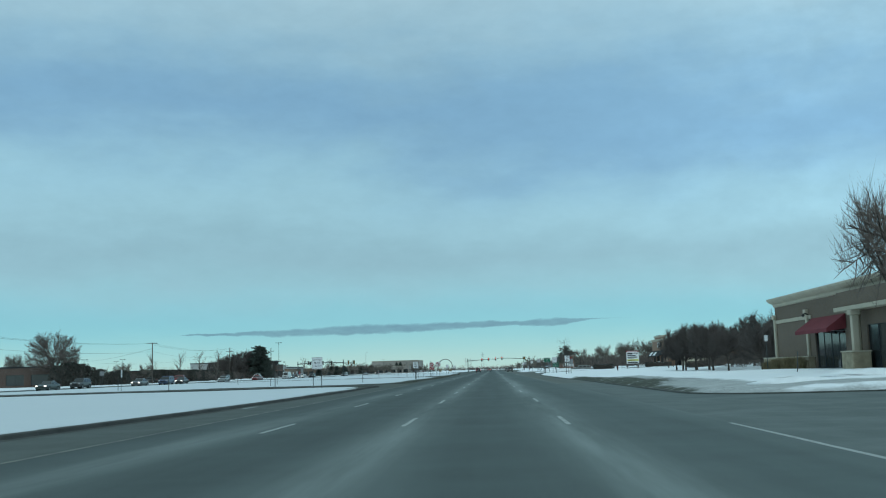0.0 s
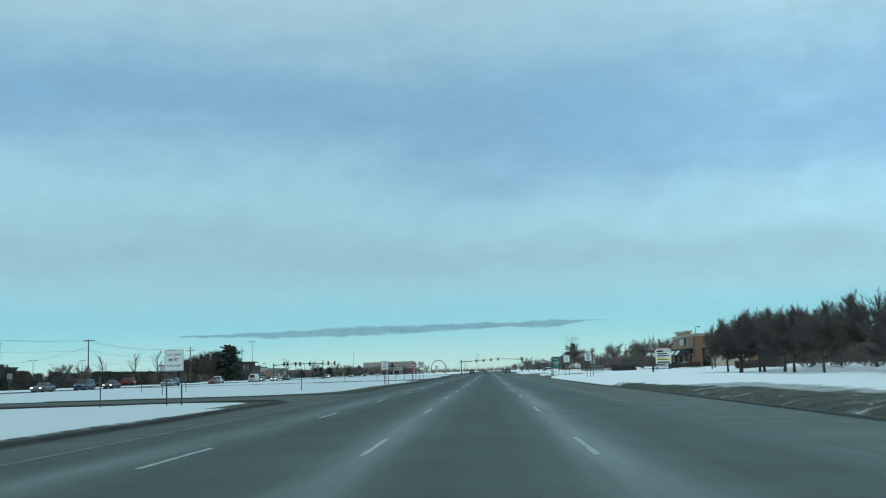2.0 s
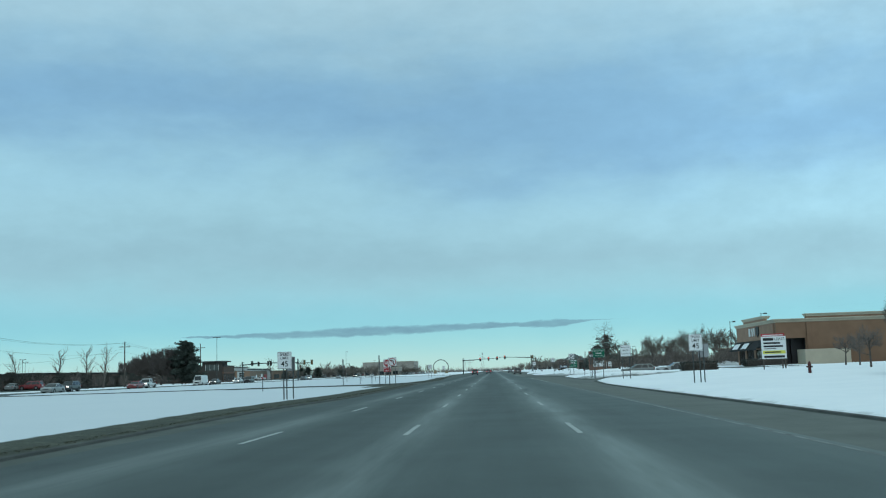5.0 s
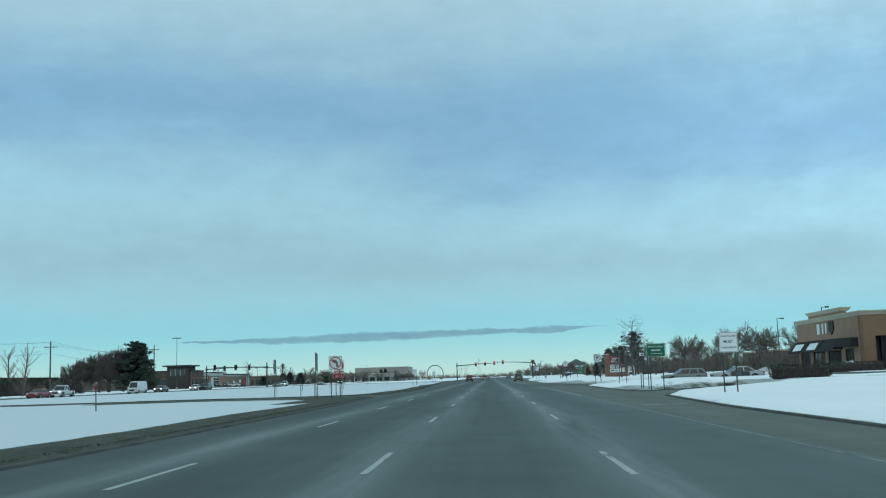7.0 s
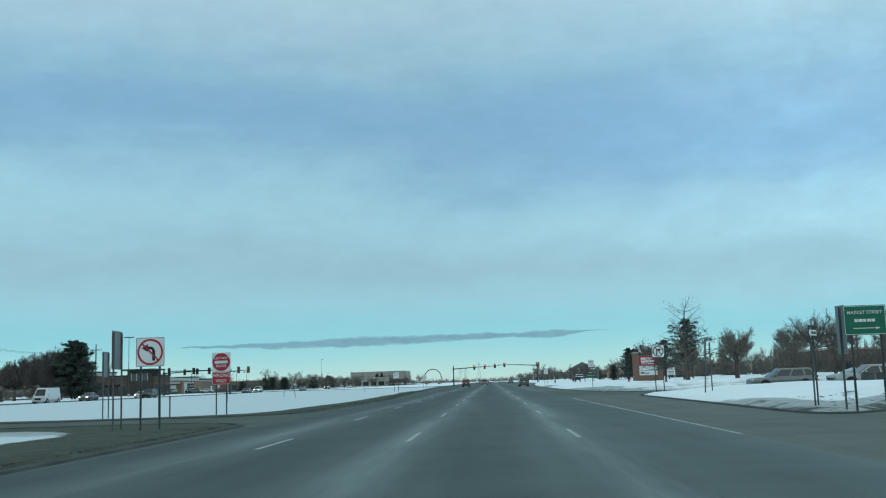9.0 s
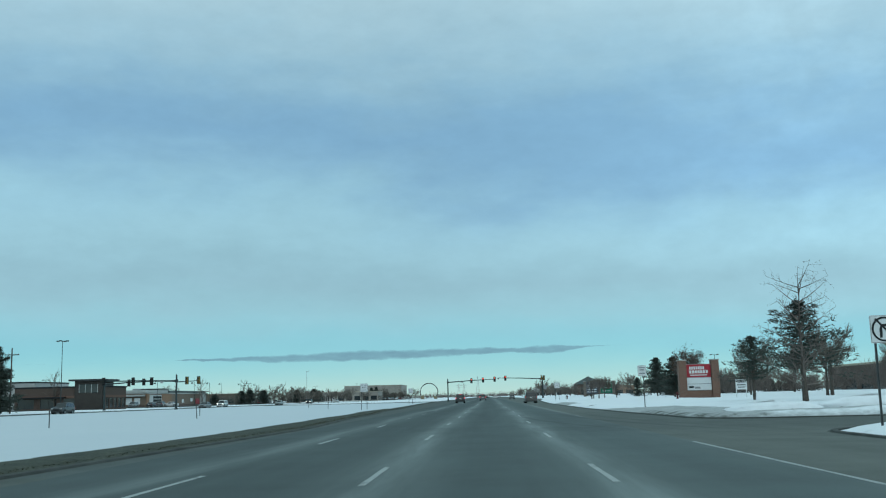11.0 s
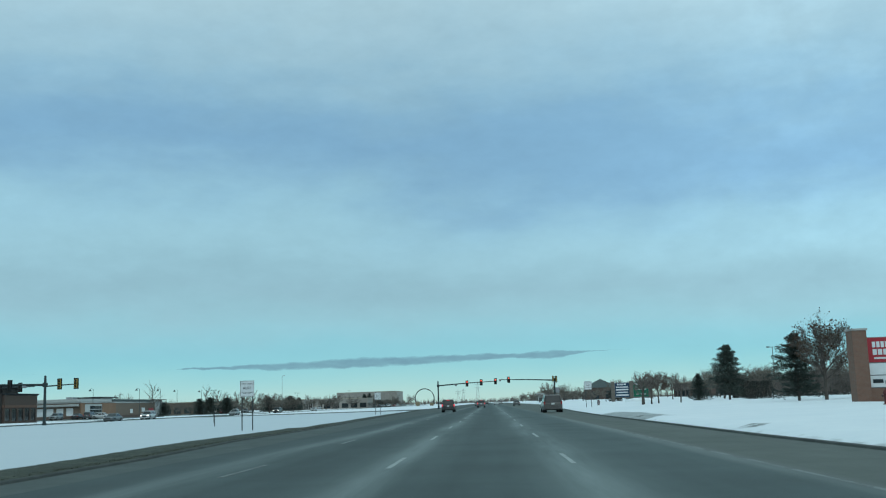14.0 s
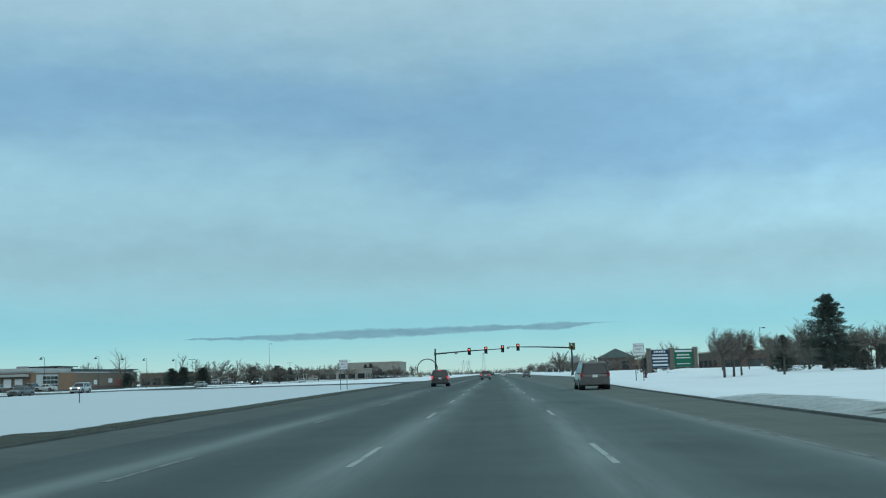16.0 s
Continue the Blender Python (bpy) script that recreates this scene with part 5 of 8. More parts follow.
def vehicle(kind, x, y, turn, colour, label, braking=False, lit=False, group="", z=None, name=None):
    L, W, H, belt, hood, rf, rr, wf, wr, sill, wheel = KINDS[kind]
    w, f, b = W / 2, L / 2, -L / 2
    z = (0.0 if paved(np.array(x), np.array(y)) < 0 else ground_z(x, y)) if z is None else z
    nm = name or {"sedan": "car", "wagon": "station_wagon", "suv": "suv", "minivan": "minivan", "pickup": "pickup_truck", "cargo_van": "cargo_van"}[kind]
    t = thing(nm, pose(x, y, z, 0, 0, turn), label, "van" if "van" in kind else ("truck" if kind == "pickup" else "car"), group)
    mat = PAINTS[colour]
    rear_top = 1.0 if kind == "pickup" else (belt + 0.02 if kind != "sedan" else belt + 0.03)
    st = [(f, 0.80, sill + 0.14, 0.55, hood - 0.26), (f - 0.10, 0.92, sill + 0.03, 0.58, hood - 0.10), (f - 0.45, 0.98, sill, 0.60, hood - 0.04), (wf + 0.05, 1.0, sill, 0.62, hood),
          (wf - 0.35, 1.0, sill, 0.64, belt), (0, 1.0, sill, 0.64, belt), (wr + 0.3, 1.0, sill, 0.64, rear_top), (b + 0.22, 0.98, sill + 0.02, 0.62, rear_top - 0.02), (b + 0.04, 0.93, sill + 0.06, 0.60, rear_top - 0.08), (b, 0.86, sill + 0.14, 0.58, rear_top - 0.2)]
    body = part("body", Shape().loft([body_ring(a, w * k, zb, zm, zt) for a, k, zb, zm, zt in st]), mat, t, smooth=False)
    # glass house: a tapering loft from belt to roof
    def gh(zf, ins, yf, yr):
        hw = w * 0.93 - ins
        return [(-hw, yr, zf), (-hw, (yf + yr) / 2, zf), (-hw, yf - 0.12, zf), (-hw * 0.82, yf, zf), (hw * 0.82, yf, zf), (hw, yf - 0.12, zf), (hw, (yf + yr) / 2, zf), (hw, yr, zf), (hw * 0.8, yr - 0.05, zf), (-hw * 0.8, yr - 0.05, zf)]
    roof_z = H - 0.09
    foot = gh(belt - 0.02, 0.0, wf, wr + 0.05)
    head = gh(roof_z, 0.17, rf, rr + 0.08)
    part("glasshouse", Shape().loft([foot, head]), mat if kind == "cargo_van" else GLASS_CAR, body, "" if kind == "cargo_van" else "dark tinted car glass")
    if kind == "cargo_van":
        part("windscreen", Shape().add([(-w * 0.74, wf + 0.01, belt + 0.03), (w * 0.74, wf + 0.01, belt + 0.03), (w * 0.62, rf + 0.07, roof_z - 0.1), (-w * 0.62, rf + 0.07, roof_z - 0.1)], [(0, 1, 2, 3)]), GLASS_CAR, body)
    top = [[(px * 1.02, py + (0.03 if py > 0 else -0.03), roof_z - 0.03) for px, py, _ in head], [(px * 1.0, py, roof_z + 0.04) for px, py, _ in head], [(px * 0.86, py * 0.93 - 0.02, H) for px, py, _ in head]]
    part("roof", Shape().loft(top), mat, body)
    # pillars
    s = Shape()
    if kind != "cargo_van":
        cols = [0.0, 0.52, 1.0] if kind in ("sedan", "pickup") else [0.0, 0.40, 0.74, 1.0]
        for sx in (-1, 1):
            for u in cols:
                yb = (wf - 0.12) + ((wr + 0.05) - (wf - 0.12)) * u
                yt = (rf - 0.12) + ((rr + 0.08) - (rf - 0.12)) * u
                hb, ht, wd = sx * (w * 0.93 + 0.006), sx * (w * 0.93 - 0.164), 0.05 if 0 < u < 1 else 0.075
                s = Shape().loft([[(hb, yb - wd, belt - 0.03), (hb, yb + wd, belt - 0.03), (hb - sx * 0.05, yb + wd, belt - 0.03), (hb - sx * 0.05, yb - wd, belt - 0.03)],
                        [(ht, yt - wd, roof_z), (ht, yt + wd, roof_z), (ht - sx * 0.05, yt + wd, roof_z), (ht - sx * 0.05, yt - wd, roof_z)]])
                part("pillar", s, mat, body)
    if kind == "pickup":
        part("bed", Shape().box(-w * 0.80, w * 0.80, b + 0.12, wr - 0.1, 0.98, 1.004), PLASTIC_BLACK, body)
    # bumpers, plate, lamps
    part("rear_bumper", Shape().loft([[(-w * 0.95, b + 0.18, zz), (-w * 0.90, b - 0.05, zz), (-w * 0.5, b - 0.09, zz), (w * 0.5, b - 0.09, zz), (w * 0.90, b - 0.05, zz), (w * 0.95, b + 0.18, zz)] for zz in (sill + 0.1, sill + 0.14, 0.56, 0.60)]), STEEL if kind in ("pickup",) else mat, body)
    part("front_bumper", Shape().loft([[(-w * 0.95, f - 0.2, zz), (-w * 0.84, f + 0.03, zz), (-w * 0.4, f + 0.07, zz), (w * 0.4, f + 0.07, zz), (w * 0.84, f + 0.03, zz), (w * 0.95, f - 0.2, zz)][::-1] for zz in (sill + 0.08, sill + 0.12, 0.50, 0.54)]), mat, body)
    part("grille", Shape().box(-w * 0.45, w * 0.45, f + 0.005, f + 0.03, 0.57, hood - 0.27, 0.01), PLASTIC_BLACK, body)
    part("number_plate", Shape().box(-0.16, 0.16, b - 0.012 - 0.0, b - 0.004, 0.78, 0.94), SIGN_WHITE, body, "plain pale plate")
    for sx in (-1, 1):
        tz0, tz1 = (0.80, belt + 0.06) if kind in ("minivan",) else ((0.78, belt + 0.05) if kind in ("suv", "pickup", "cargo_van", "wagon") else (0.72, belt - 0.08))
        part("tail_light", Shape().box(sx * w * 0.78, sx * w * 0.945, b - 0.015, b + 0.16, tz0, min(tz1, belt + 0.0 if kind != "minivan" else tz1), 0.02), BRAKE_LENS if braking else RED_PLASTIC, body, "glowing red brake light" if braking else "red tail light")
        part("headlight", Shape().box(sx * w * 0.52, sx * w * 0.88, f - 0.13, f + 0.005, hood - 0.30, hood - 0.13, 0.025), HEAD_LENS if lit else LAMP_CLEAR, body, "lit headlight" if lit else "clear headlight")
        part("wing_mirror", Shape().box(sx * (w + 0.02), sx * (w + 0.20), wf - 0.42, wf - 0.32, belt, belt + 0.15, 0.02), mat, body)
        for py in (f - 0.92, b + 0.95):
            wh = part("wheel", Shape().tube([(sx * (w - 0.23), py, wheel), (sx * (w - 0.20), py, wheel), (sx * (w - 0.04), py, wheel), (sx * (w + 0.005), py, wheel)], [wheel * 0.93, wheel, wheel, wheel * 0.9], 18), RUBBER, t)
            part("rim", Shape().tube([(sx * (w - 0.02), py, wheel), (sx * (w + 0.012), py, wheel)], [wheel * 0.64, wheel * 0.58], 14), RIM, wh)
            part("wheel_arch", Shape().tube([(sx * (w * 0.6), py, wheel + 0.02), (sx * (w * 1.003), py, wheel + 0.02)], wheel + 0.065, 18), PLASTIC_BLACK, body)
    if braking:
        part("high_brake_light", Shape().box(-0.18, 0.18, rr - 0.06, rr - 0.01, roof_z - 0.03, roof_z + 0.015), BRAKE_LENS, body, "glowing red strip under the roof edge")
    return t


PAINTS = {k: paint("car_paint_" + k, c) for k, c in dict(black=(0.02, 0.021, 0.023), silver=(0.26, 0.28, 0.28), tan=(0.075, 0.068, 0.064), white=(0.62, 0.63, 0.63), red=(0.22, 0.015, 0.018),
                                                             grey=(0.11, 0.115, 0.12), green=(0.025, 0.04, 0.036), blue=(0.02, 0.05, 0.13), sage=(0.135, 0.160, 0.150)).items()}

# ---- buildings ----


class House:
    """A building whose parts are given in world coordinates."""

    def __init__(self, name, x, y, z, label, category="building"):
        self.o = Vector((x, y, z))
        self.t = thing(name, Matrix.Translation(self.o), label, category)

    def put(self, name, shape, mat, parent=None, label="", smooth=False):
        shape.v = [tuple(Vector(p) - self.o) for p in shape.v]
        return part(name, shape, mat, parent or self.t, label, smooth)

    def box(self, name, mat, x0, x1, y0, y1, z0, z1, b=0.0, parent=None, label=""):
        return self.put(name, box(x0, x1, y0, y1, z0, z1, b), mat, parent, label)

    def facade(self, name, mat, axis, at, thick, u0, u1, z0, z1, holes=(), label=""):
        """A wall with openings cut through it; axis 'x': the wall stands at x = at and runs along y."""
        us = sorted({u0, u1, *[v for h in holes for v in h[:2]]})
        zs = sorted({z0, z1, *[v for h in holes for v in h[2:4]]})
        nu, nz = len(us), len(zs)
        solid = {(i, j) for i in range(nu - 1) for j in range(nz - 1)
                 if not any(h[0] <= us[i] and us[i + 1] <= h[1] and h[2] <= zs[j] and zs[j + 1] <= h[3] for h in holes)}
        s = Shape()
        ix = {}

        def v(i, j, k):
            if (i, j, k) not in ix:
                w = at + thick * k
                ix[i, j, k] = len(s.v)
                s.v.append((w, us[i], zs[j]) if axis == "x" else (us[i], w, zs[j]))
            return ix[i, j, k]

        for i, j in solid:
            s.f.append((v(i, j, 0), v(i + 1, j, 0), v(i + 1, j + 1, 0), v(i, j + 1, 0)))
            s.f.append((v(i, j, 1), v(i, j + 1, 1), v(i + 1, j + 1, 1), v(i + 1, j, 1)))
            for (di, dj), (a, b) in (((-1, 0), ((0, 0), (0, 1))), ((1, 0), ((1, 1), (1, 0))), ((0, -1), ((1, 0), (0, 0))), ((0, 1), ((0, 1), (1, 1)))):
                if (i + di, j + dj) not in solid:
                    p, q = (i + a[0], j + a[1]), (i + b[0], j + b[1])
                    s.f.append((v(*p, 0), v(*q, 0), v(*q, 1), v(*p, 1)))
        return self.put(name, s, mat, None, label)

    def window(self, axis, at, inward, u0, u1, z0, z1, cols=2, rows=1, name="window", glass=None):
        """Frame, mullions and panes set back into an opening."""
        fr = Shape()
        d0, d1 = at + inward * 0.10, at + inward * 0.18
        def bar(a, b, c, d):
            fr.box(*((d0, d1, a, b) if axis == "x" else (a, b, d0, d1)), c, d)
        e = 0.06
        bar(u0, u1, z0, z0 + e); bar(u0, u1, z1 - e, z1)
        for k in range(cols + 1):
            u = u0 + (u1 - u0) * k / cols
            u = min(max(u, u0 + e / 2), u1 - e / 2)
            bar(u - e / 2, u + e / 2, z0 + e, z1 - e)
        for k in range(1, rows):
            zz = z0 + (z1 - z0) * k / rows
            bar(u0 + e, u1 - e, zz - e / 2, zz + e / 2)
        w = self.put(name, fr, FRAME_ROOM_DARK)
        for k in range(cols):
            a, b = u0 + (u1 - u0) * k / cols + 0.03, u0 + (u1 - u0) * (k + 1) / cols - 0.03
            p = box(*((at + inward * 0.135, at + inward * 0.15, a, b) if axis == "x" else (a, b, at + inward * 0.135, at + inward * 0.15)), z0 + 0.04, z1 - 0.04)
            self.put("pane", p, glass or GLASS_DARK, w)
        return w

    def cornice(self, mat, x0, x1, y0, y1, z0, z1, out, name="cornice"):
        """A flared moulding all round a roof edge."""
        rings = []
        for k, (o, f) in enumerate(((0.02, 0), (0.10, 0.1), (0.14, 0.35), (out * 0.7, 0.55), (out, 0.8), (out, 1.0))):
            z = z0 + (z1 - z0) * f
            rings.append([(x0 - o, y0 - o, z), (x1 + o, y0 - o, z), (x1 + o, y1 + o, z), (x0 - o, y1 + o, z)])
        return self.put(name, Shape().loft(rings), mat)


# brown brick restaurant with the burgundy awning
h = House("restaurant", 26.5, 96, 0.4, "brown brick restaurant with beige cornice and burgundy awning", "building")
z0, top = 0.3, 6.05
holes = ((77.4, 84.4, 0.35, 3.55), (66.0, 73.0, 0.35, 3.55), (56, 62, 1.5, 3.5))
h.facade("wall", BRICK_BROWN, "x", 26.5, 0.4, 40, 95.6, z0, top, holes)
h.facade("wall", BRICK_BROWN, "y", 95.2, 0.4, 26.9, 52, z0, top)
h.facade("wall", BRICK_BROWN, "y", 40, 0.4, 26.9, 52, z0, top)
h.facade("wall", BRICK_BROWN, "x", 51.6, 0.4, 40.4, 95.2, z0, top)
h.box("roof", ROOF_DARK, 26.9, 51.6, 40.4, 95.2, 5.6, 5.75)
# near-black sheet behind the windows, standing in for the dim interior
h.box("backroom", FRAME_ROOM_DARK, 28.6, 28.7, 41, 95, z0, 5.5)
h.cornice(TRIM_BEIGE, 26.5, 52, 40, 95.6, 6.05, 6.85, 0.55)
for a, b in ((40.2, 65.5), (73.6, 77.0), (85.0, 95.65)):
    h.box("band", TRIM_BEIGE, 26.40, 26.497, a, b, 4.55, 4.85, 0.02)
for y in (95.45, 86.0):
    h.box("pilaster", TRIM_BEIGE, 26.30, 26.497, y - 0.22, y + 0.2, 1.5, 4.9, 0.03)
    h.box("capital", TRIM_BEIGE, 26.18, 26.497, y - 0.32, y + 0.3, 4.95, 5.35, 0.05)
h.box("stone_base", STONE_TAN, 26.0, 26.497, 84.8, 98.6, 0.0, 1.42, 0.05)
h.box("stone_cap", TRIM_BEIGE, 25.95, 26.497, 84.75, 98.65, 1.42, 1.5, 0.02)
h.box("column_base", STONE_TAN, 25.0, 26.3, 72.0, 74.2, 0.0, 1.65, 0.06)
h.box("base_cap", TRIM_BEIGE, 24.95, 26.35, 71.95, 74.25, 1.65, 1.75, 0.03)
h.box("column", TRIM_BEIGE, 25.45, 25.9, 72.85, 73.3, 1.75, 4.25, 0.04)
h.box("column_head", TRIM_BEIGE, 25.3, 26.05, 72.7, 73.45, 4.25, 4.6, 0.06)
h.box("pilaster", TRIM_BEIGE, 26.3, 26.497, 74.2, 74.6, 0.3, 4.6, 0.03)
h.box("canopy_beam", TRIM_BEIGE, 25.4, 26.45, 66, 76.4, 4.6, 4.9, 0.03)
h.box("canopy_wall", BRICK_BROWN, 25.6, 26.4, 66.1, 76.2, 4.9, 6.0, 0.02)
h.window("x", 26.5, 1, 77.4, 84.4, 0.4, 3.55, 4, 1)
h.window("x", 26.5, 1, 66.0, 73.0, 0.4, 3.55, 4, 1)
h.window("x", 26.5, 1, 56, 62, 1.5, 3.5, 3, 1)
aw = Shape()
for k in range(12):
    a, b = 77.0 + k * 0.65, 77.0 + (k + 1) * 0.65
    sag = 0.025
    aw.add([(25.0, a, 3.5), (25.0, b, 3.5), (26.45, b, 4.55), (26.45, a, 4.55), (25.7, (a + b) / 2, 3.99 - sag)], [(0, 1, 4), (1, 2, 4), (2, 3, 4), (3, 0, 4)])
    aw.add([(25.0, a, 3.5), (25.0, b, 3.5), (25.01, b, 3.24), (25.01, (a + b) / 2, 3.2), (25.01, a, 3.24)], [(0, 4, 3, 2, 1)])
for y in (77.0, 84.8):
    aw.add([(25.0, y, 3.5), (26.45, y, 4.55), (26.45, y, 3.45), (25.0, y, 3.24)], [(0, 1, 2, 3)])
h.put("awning", aw, AWNING_RED, None, "burgundy cloth awning with scalloped edge")
h.put("awning_rod", Shape().tube([(25.02, 77.05, 3.3), (26.45, 77.05, 3.3)], 0.02, 6), STEEL)
h.t.location.y -= 1.3
h.put("wall_lamp", Shape().tube([(26.3, 85.2, 4.9), (26.0, 85.2, 5.0), (25.8, 85.2, 4.75)], [0.06, 0.06, 0.13], 8), FRAME_ROOM_DARK)

# tan stucco shop with raised parapets
h = House("tan_shop", 43.7, 252, 0.4, "tan stucco shop with cream cornices and black snowy awnings", "building")
holes = ((254.0, 257.6, 0.5, 3.3), (259.0, 264.0, 0.5, 3.2), (265.0, 270.0, 0.5, 3.2), (271.0, 275.4, 0.5, 3.2))
h.facade("wall", STUCCO_TAN, "x", 43.7, 0.4, 251.6, 276.2, 0.2, 7.1, holes)
front = ((45.1, 48.1, 0.3, 4.65), (62, 66, 0.3, 3.2), (70, 78, 0.5, 3.2))
h.facade("wall", STUCCO_BROWN, "y", 251.2, 0.4, 43.7, 92, 0.2, 7.1, front)
h.facade("wall", STUCCO_TAN, "y", 275.8, 0.4, 44.1, 92, 0.2, 7.1)
h.facade("wall", STUCCO_TAN, "x", 91.6, 0.4, 251.6, 275.8, 0.2, 7.1)
h.box("roof", ROOF_DARK, 44.1, 91.6, 251.6, 275.8, 6.4, 6.5)
# two near-black sheets behind the openings give the shade inside
h.box("backroom", FRAME_ROOM_DARK, 46.2, 46.3, 252.5, 275, 0.2, 6.3)
h.box("backroom", FRAME_ROOM_DARK, 44.6, 91, 253.0, 253.1, 0.2, 6.3)
h.cornice(TRIM_BEIGE, 43.7, 92, 251.2, 276.2, 7.1, 7.65, 0.32)
h.box("parapet", STUCCO_TAN, 43.5, 44.1, 257.2, 270.2, 7.66, 8.0)
h.cornice(TRIM_BEIGE, 43.5, 44.3, 257.2, 270.2, 8.0, 8.45, 0.28)
h.box("parapet", STUCCO_BROWN, 48.4, 66, 251.0, 251.9, 7.66, 7.9)
h.cornice(TRIM_BEIGE, 48.4, 66, 251.0, 251.9, 7.9, 8.35, 0.28)
h.box("pier", STUCCO_TAN, 43.45, 43.697, 252.0, 253.9, 0.2, 7.0, 0.03)
h.box("pier", STUCCO_BROWN, 48.3, 48.9, 250.95, 251.197, 0.2, 7.0, 0.03)
for a, b in ((254.0, 257.6), (259.0, 264.0), (265.0, 270.0), (271.0, 275.4)):
    h.window("x", 43.7, 1, a, b, 0.5, 3.25, 3, 1)
h.window("y", 251.2, 1, 70, 78, 0.5, 3.2, 5, 1)
h.window("y", 251.2, 1, 62, 66, 0.3, 3.2, 2, 1, "door")
for a, b in ((258.2, 264.4), (264.7, 270.4), (270.7, 276.6)):
    s = Shape()
    s.add([(42.3, a, 3.3), (42.3, b, 3.3), (43.68, b, 4.7), (43.68, a, 4.7)], [(0, 1, 2, 3)])
    s.add([(42.3, a, 3.3), (43.68, a, 4.7), (43.68, a, 3.3)], [(0, 1, 2)])
    s.add([(42.3, b, 3.3), (43.68, b, 4.7), (43.68, b, 3.3)], [(0, 2, 1)])
    s.add([(42.3, a, 3.3), (42.3, b, 3.3), (42.3, b, 3.08), (42.3, a, 3.08)], [(0, 3, 2, 1)])
    aw = h.put("awning", s, AWNING_BLACK, None, "black cloth awning")
    if a > 264:
        n = Shape()
        n.loft([[(42.42, a + 0.5, 3.44), (42.42, b - 1.6, 3.44), (43.25, b - 0.9, 4.29), (43.3, a + 1.4, 4.33)], [(42.48, a + 0.7, 3.56), (42.48, b - 1.8, 3.56), (43.2, b - 1.1, 4.33), (43.22, a + 1.6, 4.36)]])
        h.put("snow_patch", n, SNOW_CAP, aw, "patch of snow left on the awning")
h.box("awning", AWNING_BLACK, 42.6, 43.69, 252.2, 257.9, 3.5, 4.55, 0.05)
for y, w, zz in ((266.6, 1.0, 1.35), (264.9, 0.45, 1.35), (263.6, 0.45, 1.35)):
    h.box("sign_shape", SIGN_WHITE, 43.52, 43.69, y - w / 2, y + w / 2, 6.1 - zz / 2, 6.1 + zz / 2, 0.03, None, "plain white raised shop-sign shape")
h.put("sign_shape", Shape().loft([[(43.55, 262.6, 6.95), (43.55, 260.9, 6.95), (43.55, 260.8, 5.9), (43.55, 261.7, 5.2), (43.55, 262.7, 5.9)], [(43.69, 262.6, 6.95), (43.69, 260.9, 6.95), (43.69, 260.8, 5.9), (43.69, 261.7, 5.2), (43.69, 262.7, 5.9)]]), SIGN_BLACK, None, "plain black shield shape")
h.box("screen_wall", STUCCO_CREAM, 46.7, 53.4, 247.2, 247.5, 0.2, 2.85, 0.02, None, "cream service-yard wall")
h.box("screen_wall", STUCCO_CREAM, 46.7, 47.0, 247.5, 251.19, 0.2, 2.85, 0.02)
h.box("screen_wall", STUCCO_CREAM, 53.1, 53.4, 247.5, 251.19, 0.2, 2.85, 0.02)


def plain_shop(name, x0, x1, y0, y1, ztop, mat, label, trim=TRIM_BEIGE, bays_x=0, bays_y=0, side="x1", base=0.0, band=None):
    """A low flat-roofed shop: walls with shopfront bays, roof and coping."""
    h = House(name, (x0 + x1) / 2, (y0 + y1) / 2, base, label, "building")
    holes_y, holes_x = [], []
    if bays_x:
        step = (x1 - x0) / bays_x
        holes_y = [(x0 + step * (k + 0.14), x0 + step * (k + 0.86), 0.6, min(3.2, ztop - 1.6)) for k in range(bays_x)]
    if bays_y:
        step = (y1 - y0) / bays_y
        holes_x = [(y0 + step * (k + 0.14), y0 + step * (k + 0.86), 0.6, min(3.2, ztop - 1.6)) for k in range(bays_y)]
    xa = x1 if side == "x1" else x0
    sgn = -1 if side == "x1" else 1
    h.facade("wall", mat, "y", y0, 0.3, x0, x1, -0.2, ztop - 0.4, holes_y)
    h.facade("wall", mat, "x", xa, sgn * 0.3, y0 + 0.3, y1, -0.2, ztop - 0.4, holes_x)
    h.box("wall", mat, x0, x1, y1, y1 + 0.3, -0.2, ztop - 0.4)
    xb = x0 if side == "x1" else x1
    h.box("wall", mat, xb, xb - sgn * 0.3, y0 + 0.3, y1, -0.2, ztop - 0.4)
    h.box("roof", ROOF_DARK, x0 + 0.3, x1 - 0.3, y0 + 0.3, y1, ztop - 0.9, ztop - 0.8)
    # near-black box fills the inside, its colour standing for indoor shade
    h.box("backroom", FRAME_ROOM_DARK, x0 + 1.2, x1 - 1.2, y0 + 1.2, y1 - 1, -0.1, ztop - 1.0)
    h.cornice(trim, x0, x1, y0, y1 + 0.3, ztop - 0.4, ztop, 0.3)
    for a, b, c, d in holes_y:
        h.window("y", y0, 1, a, b, c, d, 2)
    for a, b, c, d in holes_x:
        h.window("x", xa, sgn, a, b, c, d, 2)
    if band:
        h.box("band", band, x0 - 0.08, x1 + 0.08, y0 - 0.08, y0 - 0.003, 3.4, 3.9)
        h.box("band", band, xa + (0.003 if sgn < 0 else -0.08), xa + (0.08 if sgn < 0 else -0.003), y0 - 0.08, y1, 3.4, 3.9)
    return h


